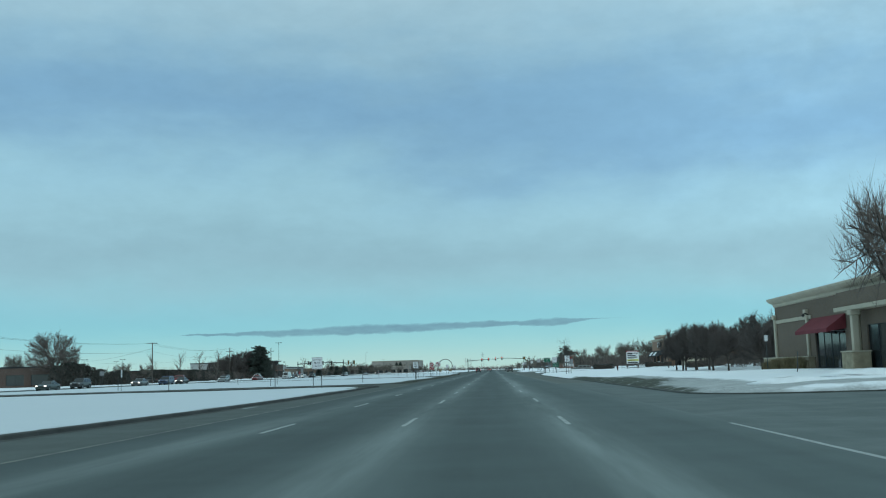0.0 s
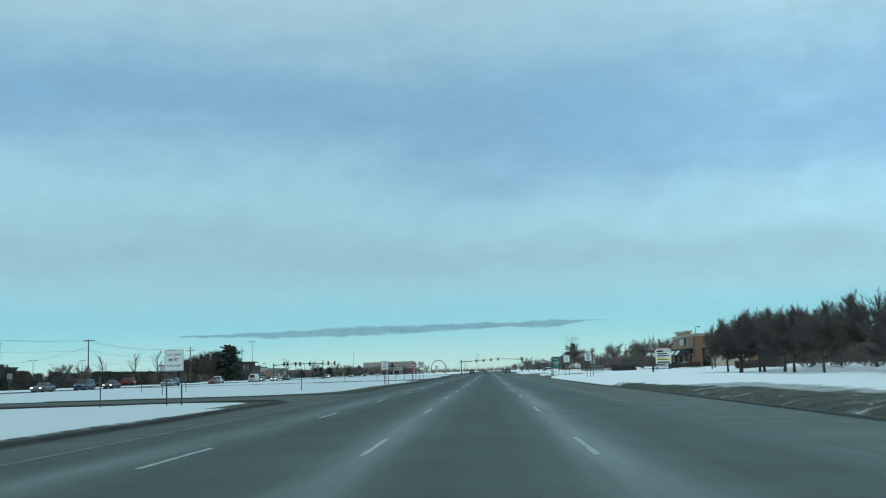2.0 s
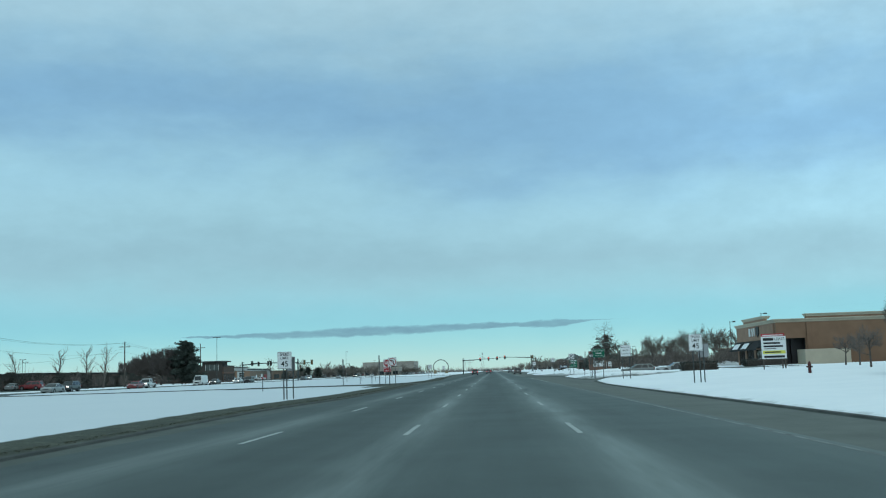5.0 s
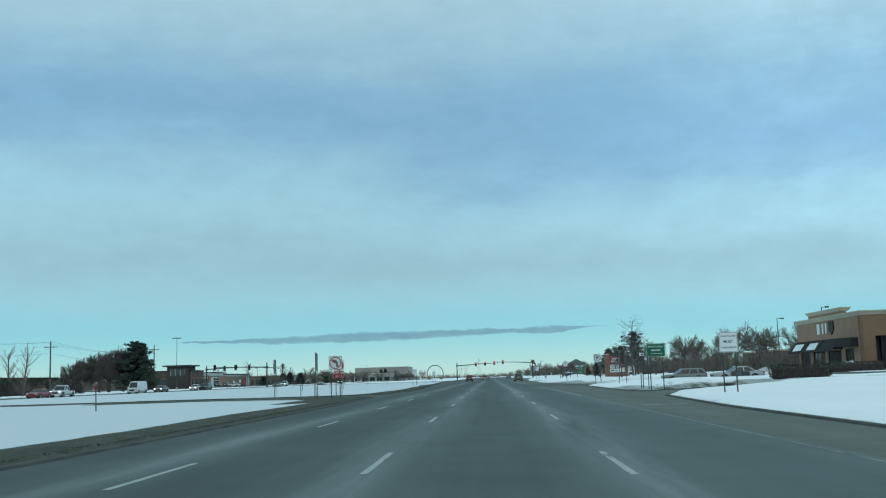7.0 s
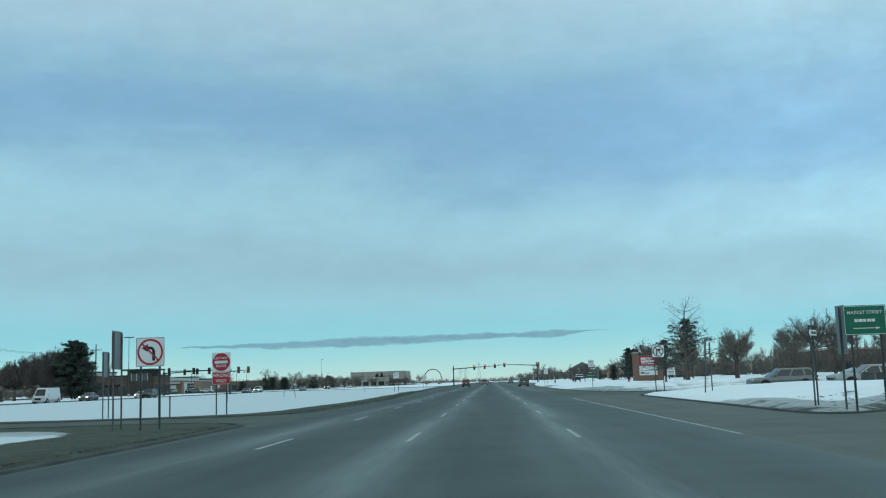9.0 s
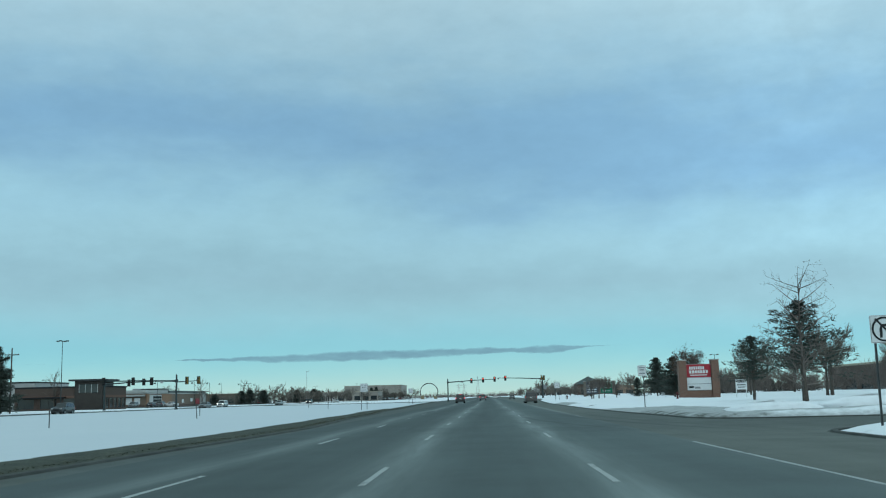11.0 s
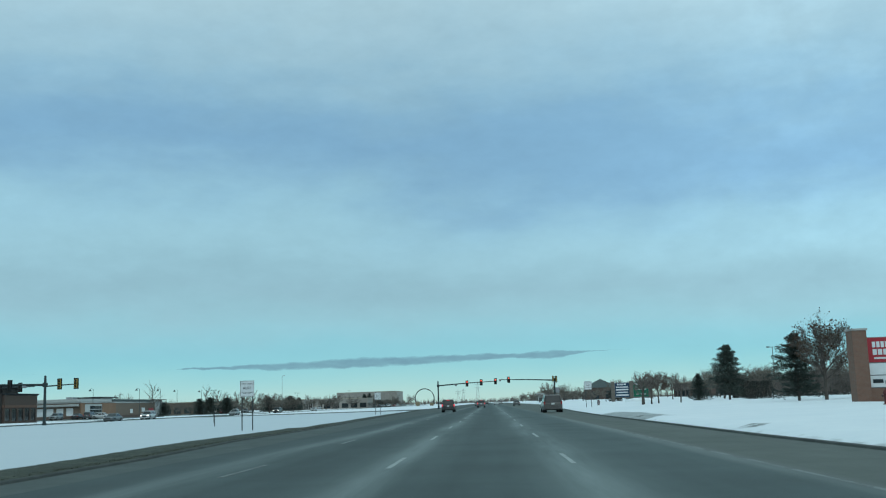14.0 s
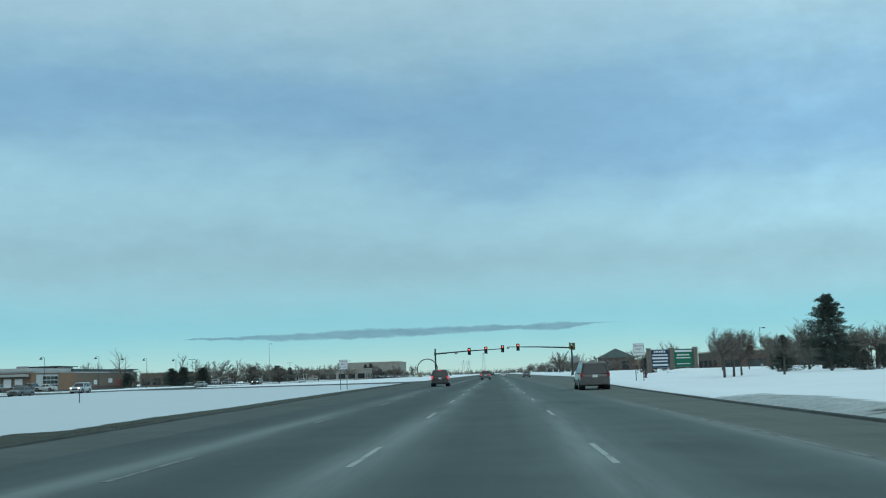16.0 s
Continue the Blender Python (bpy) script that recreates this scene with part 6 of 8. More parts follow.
# restaurant with a tower under a flat oversailing roof
h = plain_shop("grill_restaurant", -126, -101.5, 470, 485, 6.4, BRICK_DARK, "dark brick restaurant with a flat-roofed corner tower", ROOF_DARK, 4, 5, band=BRICK_ORANGE)
DARK_CLAD = simple("dark_brown_cladding", (0.055, 0.047, 0.042), 0.8, scale=0.7, vary=0.2)
h.box("tower", DARK_CLAD, -109.4, -102.0, 469.0, 477, -0.2, 7.7)
h.box("tower_roof", ROOF_DARK, -110.6, -100.8, 467.6, 478.4, 7.7, 8.15, 0.08)
h.box("tower_window", GLASS_DARK, -108.2, -103.2, 468.9, 468.997, 4.6, 6.8, 0.02, None, "dark upper window")
for k in range(4):
    h.box("mullion", WALL_GREY, -108.2 + k * 1.65, -108.05 + k * 1.65, 468.84, 468.899, 4.6, 6.8)
h.box("menu_awning", AWNING_BLACK, -124, -112, 468.6, 469.99, 3.3, 3.7, 0.04)
# shop row with tan stucco corner
h = plain_shop("strip_shops", -134, -117.3, 548, 623, 5.2, BRICK_BROWN, "brown brick shop row with pale parapets and a white shopfront", WALL_GREY, 0, 0)
h.box("corner_pier", STUCCO_BROWN, -117.297, -116.9, 563.5, 574.5, -0.2, 4.75, 0.03)
h.box("corner_pier", STUCCO_BROWN, -117.297, -116.9, 547.6, 550.2, -0.2, 4.75, 0.03)
h.box("shopfront_panel", WALL_GREY, -117.297, -117.0, 550.3, 563.4, 0.2, 4.4, 0.02, None, "white shopfront frame with dark panes")
for k in range(4):
    for j in range(3):
        h.box("pane", GLASS_DARK, -116.997, -116.95, 554.2 + k * 2.25, 556.2 + k * 2.25, 0.9 + j * 1.1, 1.75 + j * 1.1)
h.box("front_canopy", WALL_GREY, -134.4, -117.6, 546.6, 547.69, 3.9, 4.5, 0.04, None, "pale flat canopy")
h.box("front_band", BRICK_DARK, -134, -118, 547.7, 547.99, -0.1, 0.9)
for k in range(5):
    h.box("poster", SIGN_WHITE, -133.0 + k * 2.9, -131.0 + k * 2.9, 547.90, 547.96, 1.2, 3.4, 0.0, None, "pale blank poster in the shop window")
h.box("upper_wall", WALL_GREY, -131, -117.9, 549, 573.5, 5.25, 6.05, 0.03)
h.box("upper_wall", ROOF_GREEN, -131, -117.9, 575, 612, 5.25, 6.0, 0.03)
h.box("roof_lantern", WALL_GREY, -127, -118.6, 566, 576.5, 6.06, 6.5, 0.02)
h.box("tower_roof", ROOF_DARK, -128, -117.8, 564.5, 578, 6.5, 6.72, 0.05)
h.box("roof_unit", STEEL, -125, -123, 556, 559, 6.06, 6.7, 0.05)
h.box("end_tower", WALL_GREY, -121, -117.0, 612.3, 619.5, -0.2, 5.75, 0.03)
h.box("tower_roof", ROOF_DARK, -122, -115.9, 611.3, 621, 5.76, 6.0, 0.05)
for y, w, z in ((588, 2.2, 1.5), (599, 3.0, 1.9)):
    h.box("sign_shape", SIGN_WHITE, -117.28, -117.18, y, y + w, z, z + 1.3)
h.box("sign_shape", SIGN_RED, -117.28, -117.16, 606, 611, 1.0, 3.0, 0.0, None, "red blank banner")
h.box("foot_band", BRICK_DARK, -117.297, -117.15, 576, 611, -0.2, 1.0)
# white flat block behind the evergreens, low dark restaurant, far stores
plain_shop("white_store", -146, -126, 482, 504, 8.2, WALL_GREY, "white flat-roofed store behind evergreens", ROOF_DARK, 3, 3)
plain_shop("dark_restaurant", -150, -106.5, 240, 262, 5.2, BRICK_DARK, "low dark brown brick building beside a large bare tree", ROOF_DARK, 7, 4)
plain_shop("brown_store", -118, -101, 312, 362, 4.0, BRICK_DARK, "low brown flat-roofed building behind parked cars", ROOF_DARK, 3, 8)
plain_shop("large_store", -150, -91, 1249, 1320, 15.0, HAZE_TAN, "large tan store beyond the car park", TRIM_BEIGE)
h = plain_shop("large_store_wing", -210, -147, 1262, 1330, 9.5, HAZE_TAN, "pale wing of a large far store", TRIM_BEIGE)
for x0, x1, y0, y1, z, mat, lab in ((-186, -160, 640, 668, 6.2, STUCCO_TAN, "tan shop beyond the car park"), (-140, -118, 690, 712, 5.4, BRICK_BROWN, "brown brick shop beyond the car park"),
                                    (-112, -92, 760, 785, 5.6, HAZE_TAN, "far tan shop with flat roof in haze-greyed colour"), (-96, -70, 840, 866, 6.0, HAZE_TAN, "far tan shop with flat roof in haze-greyed colour"),
                                    (70, 110, 620, 650, 6.0, BRICK_DARK, "dark brick shop behind bare trees"),
                                    (62, 96, 880, 910, 6.5, STUCCO_TAN, "tan shop far along the road"), (36, 58, 1020, 1050, 7.0, WALL_GREY, "grey shop far along the road"),
                                    (74, 120, 395, 430, 6.0, BRICK_DARK, "long low brick building behind pines"), (72, 110, 325, 352, 6.0, BRICK_DARK, "low brick building behind bare trees")):
    plain_shop("shop", x0, x1, y0, y1, z, mat, lab, TRIM_BEIGE, 5, 4, "x1" if x0 < 0 else "x0")
plain_shop("brick_offices", 58, 92, 150, 190, 5.2, BRICK_DARK, "red brick building behind dense bare trees", TRIM_BEIGE, 7, 9, "x0")

# hip-roofed pavilion
h = House("pavilion", 50, 722, 0.4, "dark hip-roofed building with a pale sign on its lawn", "building")
h.facade("wall", BRICK_DARK, "y", 718, 0.4, 44, 57.2, 0, 6.0, ((46, 49, 1, 4.4), (52, 55, 1, 4.4)))
h.facade("wall", BRICK_DARK, "x", 44, 0.4, 718.4, 735, 0, 6.0, ((721, 725, 1, 4.4), (728, 732, 1, 4.4)))
h.box("wall", BRICK_DARK, 56.8, 57.2, 718.4, 735, 0, 6.0)
h.box("wall", BRICK_DARK, 44.4, 56.8, 734.6, 735, 0, 6.0)
# near-black box in place of an unlit interior
h.box("backroom", FRAME_ROOM_DARK, 45, 56.5, 719.5, 734, 0.1, 5.8)
h.window("y", 718, 1, 46, 49, 1, 4.4)
h.window("y", 718, 1, 52, 55, 1, 4.4)
h.put("roof", Shape().add([(43.2, 717.2, 5.95), (58, 717.2, 5.95), (58, 735.8, 5.95), (43.2, 735.8, 5.95), (50.6, 725, 9.9), (50.6, 728, 9.9)], [(0, 1, 4), (1, 2, 5, 4), (2, 3, 5), (3, 0, 4, 5), (3, 2, 1, 0)]), ROOF_GREEN)

# brick monument sign with a red panel
h = House("monument_sign", 23.8, 322.2, ground_z(23.8, 322), "brick pylon sign with red panel over white panels", "shop sign")
gz = ground_z(23.8, 322.2) - 0.15
for x0, x1 in ((21.55, 22.40), (25.22, 26.05)):
    h.box("brick_pillar", BRICK_ORANGE, x0, x1, 321.7, 322.7, gz, 4.66, 0.015)
    h.box("pillar_cap", CONCRETE, x0 - 0.06, x1 + 0.06, 321.64, 322.76, 4.66, 4.78, 0.02)
h.box("brick_wall", BRICK_ORANGE, 22.40, 25.22, 321.95, 322.5, gz, 1.28)
h.box("cabinet", SIGN_BACK, 22.42, 25.2, 322.0, 322.4, 1.29, 4.26, 0.02)
h.box("red_panel", SIGN_RED, 22.46, 25.16, 321.95, 321.999, 2.78, 4.22, 0.01)
h.box("white_panel", SIGN_WHITE, 22.46, 25.16, 321.95, 321.999, 2.06, 2.72, 0.01)
h.box("white_panel", SIGN_WHITE, 22.46, 25.16, 321.95, 321.999, 1.34, 2.0, 0.01)
for z, a, b, t in ((3.82, 22.75, 24.5, 0.34), (3.38, 22.75, 24.9, 0.34), (3.02, 22.8, 24.7, 0.1)):
    n = 7 if t > 0.2 else 1
    for k in range(n):
        u0 = a + (b - a) * k / n
        h.box("sign_shape", SIGN_WHITE, u0, u0 + (b - a) / n - (0.07 if n > 1 else 0), 321.93, 321.948, z - t / 2, z + t / 2)
h.box("sign_shape", GLASS_DARK, 22.62, 23.2, 321.93, 321.948, 1.58, 1.8)
h.box("sign_shape", SIGN_BACK, 23.3, 23.9, 321.93, 321.948, 1.5, 1.72)

# pylon sign with three brick posts and two boards
h = House("plaza_sign", 26.4, 449.8, ground_z(26.4, 450), "stone-posted plaza sign with navy and green boards", "shop sign")
gz = ground_z(26.4, 449.6) - 0.15
POST_STONE = simple("grey_brown_masonry", (0.15, 0.128, 0.11), 0.9, scale=2.0, vary=0.25, bump=0.01)
for x0 in (22.6, 25.95, 29.45):
    h.box("pillar", POST_STONE, x0, x0 + 0.6, 449.3, 450.0, gz, 4.1, 0.015)
    h.box("pillar_cap", CONCRETE, x0 - 0.06, x0 + 0.66, 449.24, 450.06, 4.1, 4.2, 0.02)
NAVY = simple("navy_panel", (0.020, 0.050, 0.095), 0.5, vary=0.1)
for x0, x1, mat in ((23.22, 25.93, NAVY), (26.57, 29.43, SIGN_GREEN)):
    h.box("cabinet", SIGN_BACK, x0, x1, 449.6, 449.9, 1.25, 3.95, 0.02)
    h.box("board", mat, x0 + 0.06, x1 - 0.06, 449.56, 449.597, 1.3, 3.9)
    rows = ((3.62, 0.30, 0.5, 7), (3.12, 0.2, 0.25, 1), (2.66, 0.26, 0.2, 1), (2.18, 0.2, 0.3, 1), (1.66, 0.26, 0.2, 1)) if mat == NAVY else ((3.62, 0.26, 0.2, 1), (3.05, 0.2, 0.5, 5), (2.62, 0.14, 0.4, 1), (1.75, 0.14, 0.45, 6))
    for z, t, inset, n in rows:
        a, b = x0 + inset, x1 - inset
        for k in range(n):
            u0 = a + (b - a) * k / n
            h.box("sign_shape", SIGN_WHITE, u0, u0 + (b - a) / n - (0.09 if n > 1 else 0), 449.54, 449.557, z - t / 2, z + t / 2)

# real-estate board
t = thing("real_estate_sign", pose(26.4, 190.0, ground_z(26.4, 190)), "white property board with red header and yellow strip", "sign")
for x in (-1.0, 1.0, 0.75):
    part("post", Shape().box(x - 0.05, x + 0.05, 0.03, 0.13, -0.4, 1.2 if x == 0.75 else 3.0, 0.008), BARK, t)
b = part("board", Shape().box(-1.15, 1.15, 0.0, 0.03, 0.95, 3.05, 0.006), SIGN_WHITE, t)
part("red_header", Shape().box(-1.15, 1.05, -0.01, -0.002, 3.05, 3.30), SIGN_RED, t)
part("white_stripe", Shape().box(-1.0, 0.9, -0.016, -0.011, 3.12, 3.2), SIGN_WHITE, t)
part("yellow_strip", Shape().box(-1.05, 1.05, -0.006, -0.001, 1.42, 1.72), SIGN_YELLOW, b)
words(b, "LEASE", 0.26, 2.78, SIGN_BLACK, -0.012, 0.55)
bars(b, [(-0.98, 0.0, 2.78, 0.26), (-0.95, 0.6, 2.42, 0.16), (-0.95, 0.85, 2.12, 0.16), (-0.9, 0.2, 1.9, 0.06), (-0.95, 0.95, 1.15, 0.2), (-0.85, 0.6, 1.57, 0.12)], SIGN_BLACK, -0.012)

# for-lease board
t = thing("for_lease_sign", pose(23.75, 302.7, ground_z(23.75, 302.7)), "white for-lease board on two posts in snow", "sign")
for x in (-0.46, 0.46):
    part("post", Shape().box(x - 0.04, x + 0.04, 0.03, 0.11, -0.4, 1.62, 0.008), SIGN_WHITE, t)
b = part("board", Shape().box(-0.53, 0.53, 0, 0.03, 0.72, 1.66, 0.006), SIGN_WHITE, t)
words(b, "FOR LEASE", 0.155, 1.42, SIGN_BLACK, -0.006)
bars(b, [(-0.4, 0.4, 1.15, 0.08), (-0.34, 0.34, 0.94, 0.08)], SIGN_BLACK, -0.006)

# ring-shaped landmark over the far interchange
t = thing("landmark_ring", pose(-45.2, 964, 0.1), "tall bronze ring sculpture beside the far road", "sculpture")
s = Shape()
pts = [(6.6 * math.cos(a), 0, 5.0 + 6.6 * math.sin(a)) for a in [radians(-35 + k * 250 / 40) for k in range(41)]]
s.tube(pts, 0.32, 8)
part("ring", s, ROOF_DARK, t)
part("plinth", Shape().box(-6.2, -3.6, -1.2, 1.2, -0.2, 2.6, 0.1), GOLD, t)
part("plinth", Shape().box(3.6, 6.2, -1.2, 1.2, -0.2, 2.0, 0.1), GOLD, t)


def pylon(x, y, hgt, label):
    t = thing("power_pylon", pose(x, y, 0.1), label, "pylon", "far power pylons")
    s = Shape()
    n = 7
    lv = [(hgt * k / n, 2.6 * (1 - k / n) ** 1.3 + 0.35) for k in range(n + 1)]
    for (za, ra), (zb, rb) in zip(lv, lv[1:]):
        for i, (a, b) in enumerate(((-1, -1), (1, -1), (1, 1), (-1, 1))):
            c, d = ((-1, -1), (1, -1), (1, 1), (-1, 1))[(i + 1) % 4]
            s.tube([(a * ra, b * ra, za), (a * rb, b * rb, zb)], 0.11, 4, False)
            s.tube([(a * ra, b * ra, za), (c * rb, d * rb, zb)], 0.07, 4, False)
    part("lattice", s, STEEL, t)
    for z in (hgt * 0.72, hgt * 0.86):
        part("crossarm", Shape().tube([(-4.2, 0, z), (0, 0, z + 0.6), (4.2, 0, z)], 0.14, 4), STEEL, t)
    return t


pylon(-14.6, 1499, 26, "grey lattice power pylon far down the road")
pylon(-33, 1520, 18, "smaller grey lattice pylon far down the road")
pylon(-45, 1700, 20, "grey lattice pylon far down the road")

# ---- signs and furniture along the road, in the order of the drive ----
LEFT_LINES = (("LEFT LANE", 0.098, 0.27), ("MUST", 0.14, 0.02), ("TURN LEFT", 0.098, -0.26))
RIGHT_LINES = (("RIGHT LANE", 0.088, 0.27), ("MUST", 0.13, 0.02), ("TURN RIGHT", 0.088, -0.26))
lane_sign(-14.64, 85.0, LEFT_LINES, "white lane-use sign with black lettering at the turnaround", 0.91, 1.0, 1.76, (-0.36, 0.36), z=-0.1)
speed_sign(-11.02, 147.0, "white speed limit sign with thin posts on median snow", (-0.06, 0.10), low=1.77, z=-0.1)
sign_from_behind(-10.9, 148.0, 0.5, 0.75, 1.5, "grey back of a sign facing oncoming turning traffic", 172, (-0.14,))
no_turn_sign(-10.6, 199.9, "white no-left-turn sign with red ring on median nose", -1, low=1.97, z=0.05)
sign_from_behind(-12.15, 201.2, 1.0, 1.25, 1.95, "grey metal back of a tall sign facing across the turnaround", -88, (-0.4, 0.4))
sign_from_behind(-18.25, 216.0, 0.9, 1.2, 1.95, "grey metal sign back beside the turnaround", -88, (-0.38, 0.38))
do_not_enter(-12.95, 217.0, "red do-not-enter sign over a wrong-way sign", low=1.43)
lane_sign(-14.3, 322.0, LEFT_LINES, "white lane-use sign with black lettering on median snow", 0.86, 0.95, 2.0, (-0.32, 0.32))
lane_sign(-14.9, 398.0, LEFT_LINES, "far white lane-use sign on two posts", 0.86, 0.95, 2.0, (-0.32, 0.32))
speed_sign(11.3, 150.6, "white speed limit sign on snow beside the kerb", (-0.18, 0.18), low=1.75)
sign_from_behind(11.9, 151.6, 0.6, 0.76, 1.4, "low grey sign back beside a speed limit sign", 180, (0.0,))
lane_sign(11.15, 179.2, RIGHT_LINES, "white lane-use sign with black lettering on snowy verge", 0.86, 0.95, 1.86, (-0.3, 0.3))
s = sign_at("street_name_sign", 10.9, 198.4, "green street name sign with white lettering and arrow")
posts(s, (-0.42, 0.42), 2.85)
b = board(s, 1.22, 0.86, 2.50, SIGN_GREEN, SIGN_WHITE, 0.02, 0.012)
words(b, "MARKET STREET", 0.098, 2.72, SIGN_WHITE)
bars(b, [(-0.30, -0.21, 2.49, 0.085), (-0.19, -0.07, 2.49, 0.085), (-0.05, 0.03, 2.49, 0.085), (0.06, 0.16, 2.49, 0.085), (0.18, 0.28, 2.49, 0.085)], SIGN_WHITE)
part("arrow", Shape().add([(-0.35, -0.008, 2.255), (0.32, -0.008, 2.255), (0.32, -0.008, 2.275), (-0.35, -0.008, 2.275)], [(0, 1, 2, 3)]).add([(0.3, -0.008, 2.225), (0.42, -0.008, 2.265), (0.3, -0.008, 2.305)], [(0, 1, 2)]), SIGN_WHITE, b)
sign_from_behind(10.48, 199.2, 0.6, 1.45, 1.55, "tall grey sign back turned edge-on to the road", 97, (0.0,))
s = sign_at("one_way_sign", 10.45, 201.8, "black sign with a white arrow turned towards the driveway", 56)
posts(s, (-0.16, 0.16), 2.52)
b = board(s, 0.91, 0.45, 2.33, SIGN_BLACK)
part("arrow", Shape().add([(-0.42, -0.008, 2.33), (-0.2, -0.008, 2.16), (-0.2, -0.008, 2.24), (0.4, -0.008, 2.24), (0.4, -0.008, 2.42), (-0.2, -0.008, 2.42), (-0.2, -0.008, 2.50)], [(0, 1, 2, 3, 4, 5, 6)]), SIGN_WHITE, b)
bars(b, [(-0.12, 0.08, 2.33, 0.09), (0.13, 0.32, 2.33, 0.09)], SIGN_BLACK, -0.012)
s = sign_at("no_turn_sign", 10.85, 234.2, "white no-right-turn sign with dark ring on two posts")
posts(s, (-0.26, 0.26), 2.95)
b = board(s, 0.76, 0.76, 2.6, SIGN_WHITE, SIGN_BLACK, 0.012, 0.01)
turn_arrow(b, 2.6, 1.05, 1)
ring = Shape()
o, i = disc(0.34, 0, 2.6, 40), disc(0.285, 0, 2.6, 40)
ring.add([(x, -0.009, z) for x, z in o + i], [(k, (k + 1) % 40, 40 + (k + 1) % 40, 40 + k) for k in range(40)])
ring.add([(-0.25, -0.01, 2.87), (-0.21, -0.01, 2.91), (0.25, -0.01, 2.40), (0.21, -0.01, 2.36)], [(0, 3, 2, 1)])
part("ring", ring, SIGN_BLACK, b)
s = sign_from_behind(11.75, 225.0, 0.12, 1.3, 1.75, "leaning narrow metal post sign", 200, (0.0,))
s.rotation_euler.y = radians(-4)
sign_from_behind(12.9, 228.5, 0.10, 0.9, 1.9, "thin leaning marker post in the snow", 195, (0.0,))
s = sign_at("parking_sign", 10.95, 278.8, "narrow white regulation sign on a single post", 0)
posts(s, (0.1,), 2.95)
b = board(s, 0.6, 0.76, 2.6, SIGN_WHITE, SIGN_BLACK, 0.012, 0.008)
bars(b, [(-0.2, 0.2, 2.82, 0.07), (-0.16, 0.16, 2.66, 0.07), (-0.2, 0.2, 2.42, 0.07)], SIGN_BACK)
lane_sign(11.55, 379.0, RIGHT_LINES, "white lane-use sign on two posts in roadside snow", 0.86, 0.95, 2.0, (-0.3, 0.3))
sign_from_behind(21.7, 80.0, 0.32, 0.5, 2.2, "small white-bordered sign beside the restaurant", 10, (0.0,))
sign_from_behind(-36, 97, 0.6, 0.75, 1.45, "narrow grey sign back on the median snow", 97, (0.0,))
sign_from_behind(-80, 150, 0.76, 0.95, 2.0, "pale roadside sign beyond the far carriageway", 180, (-0.2, 0.2))
sign_from_behind(-80.5, 205, 0.9, 0.9, 2.1, "pale roadside sign beyond the far carriageway", 176, (-0.2, 0.2))
hydrant(19.5, 157.3, "dark red fire hydrant standing in snow")
hydrant(19.45, 312.0, "red fire hydrant beside a brick sign")
hydrant(14.5, 396.0, "dark fire hydrant in roadside snow")
for x, y, hh, ln in ((-15.8, 123.7, 1.5, 0), (-18.4, 85.6, 1.45, 2), (-28, 131, 1.35, 1), (-36, 142, 1.3, -2), (-20.5, 183, 1.3, -5), (-26, 118, 0.8, 8), (-31, 96, 1.35, 0), (-42, 112, 1.3, 2), (-24.5, 262, 1.0, 4), (-22, 282, 1.0, -14),
                    (-27, 300, 0.9, 3), (-21.5, 341, 0.9, 1), (-29, 368, 1.0, 0), (-14.5, 214, 1.0, 2), (-16.5, 218.5, 1.3, -1), (19.8, 66, 1.3, 4), (14.2, 395, 1.0, 0)):
    marker_stake(x, y, hh, "thin dark marker stake standing in the snow", SIGN_RED if (x, y) == (-20.5, 183) else None, ln)

# traffic lights at the far junction
mast_arm(-12.2, 505.8, 6.6, 14.3, 5.55, 6.2, (0.49, 0.73, 0.97), "dark green traffic light mast with red signals lit", True, extra=(0.3,))
t = mast_arm(15.8, 505.8, 6.0, -13.2, 5.65, 6.2, (0.83,), "dark green traffic light mast with yellow side signals", True, extra=(0.985,))
for dx, dz, tr in ((-0.25, 6.0, 60), (0.35, 5.9, -40)):
    signal_head(t, dx, dz, -0.3, False, True, tr)
part("sign_panel", Shape().box(0.2, 1.1, -0.25, -0.22, 2.6, 3.9), SIGN_BACK, t)
# mast over the other carriageway
t = mast_arm(-58.1, 392.2, 6.5, -14.0, 5.35, 5.6, (0.33, 0.58, 0.98), "dark traffic light mast reaching over the far carriageway", False, extra=(0.2,))
part("short_arm", Shape().tube([(0, 0, 5.15), (4.5, 0, 5.35)], [0.1, 0.06], 8), MAST_GREEN, t)
for dx in (2.0, 4.2):
    signal_head(t, dx, 5.4, -0.25, False, True)
t = mast_arm(-80.5, 415, 6.4, 10.5, 5.5, 5.9, (0.5, 0.8), "dark traffic light mast on the far kerb", False)

# lamps and poles
light_pole(-87.2, 409, 14.4, "tall dark parking lot lamp with four heads", 4, arm=0.7)
for x, y, hh, n in ((-84.7, 673, 14.6, 1), (-104, 640, 9, 2), (-140, 520, 9.5, 2), (-160, 430, 10, 2), (-178, 470, 10, 2), (-196, 390, 10, 2), (-150, 365, 9, 2), (-121, 700, 9, 2), (-99, 780, 9, 2), (-128, 1180, 16, 2), (-108, 1000, 10, 2)):
    light_pole(x, y, hh, "tall thin parking lot lamp", n, STEEL if n == 1 else None)
for x, y, hh, n in ((50.3, 309, 9.2, 1), (62, 330, 9, 1), (52, 276.5 + 14, 9.8, 1), (60, 529, 8.9, 1), (59.8, 476, 10.0, 2)):
    light_pole(x, y, hh, "dark parking lot lamp behind bare trees", n)
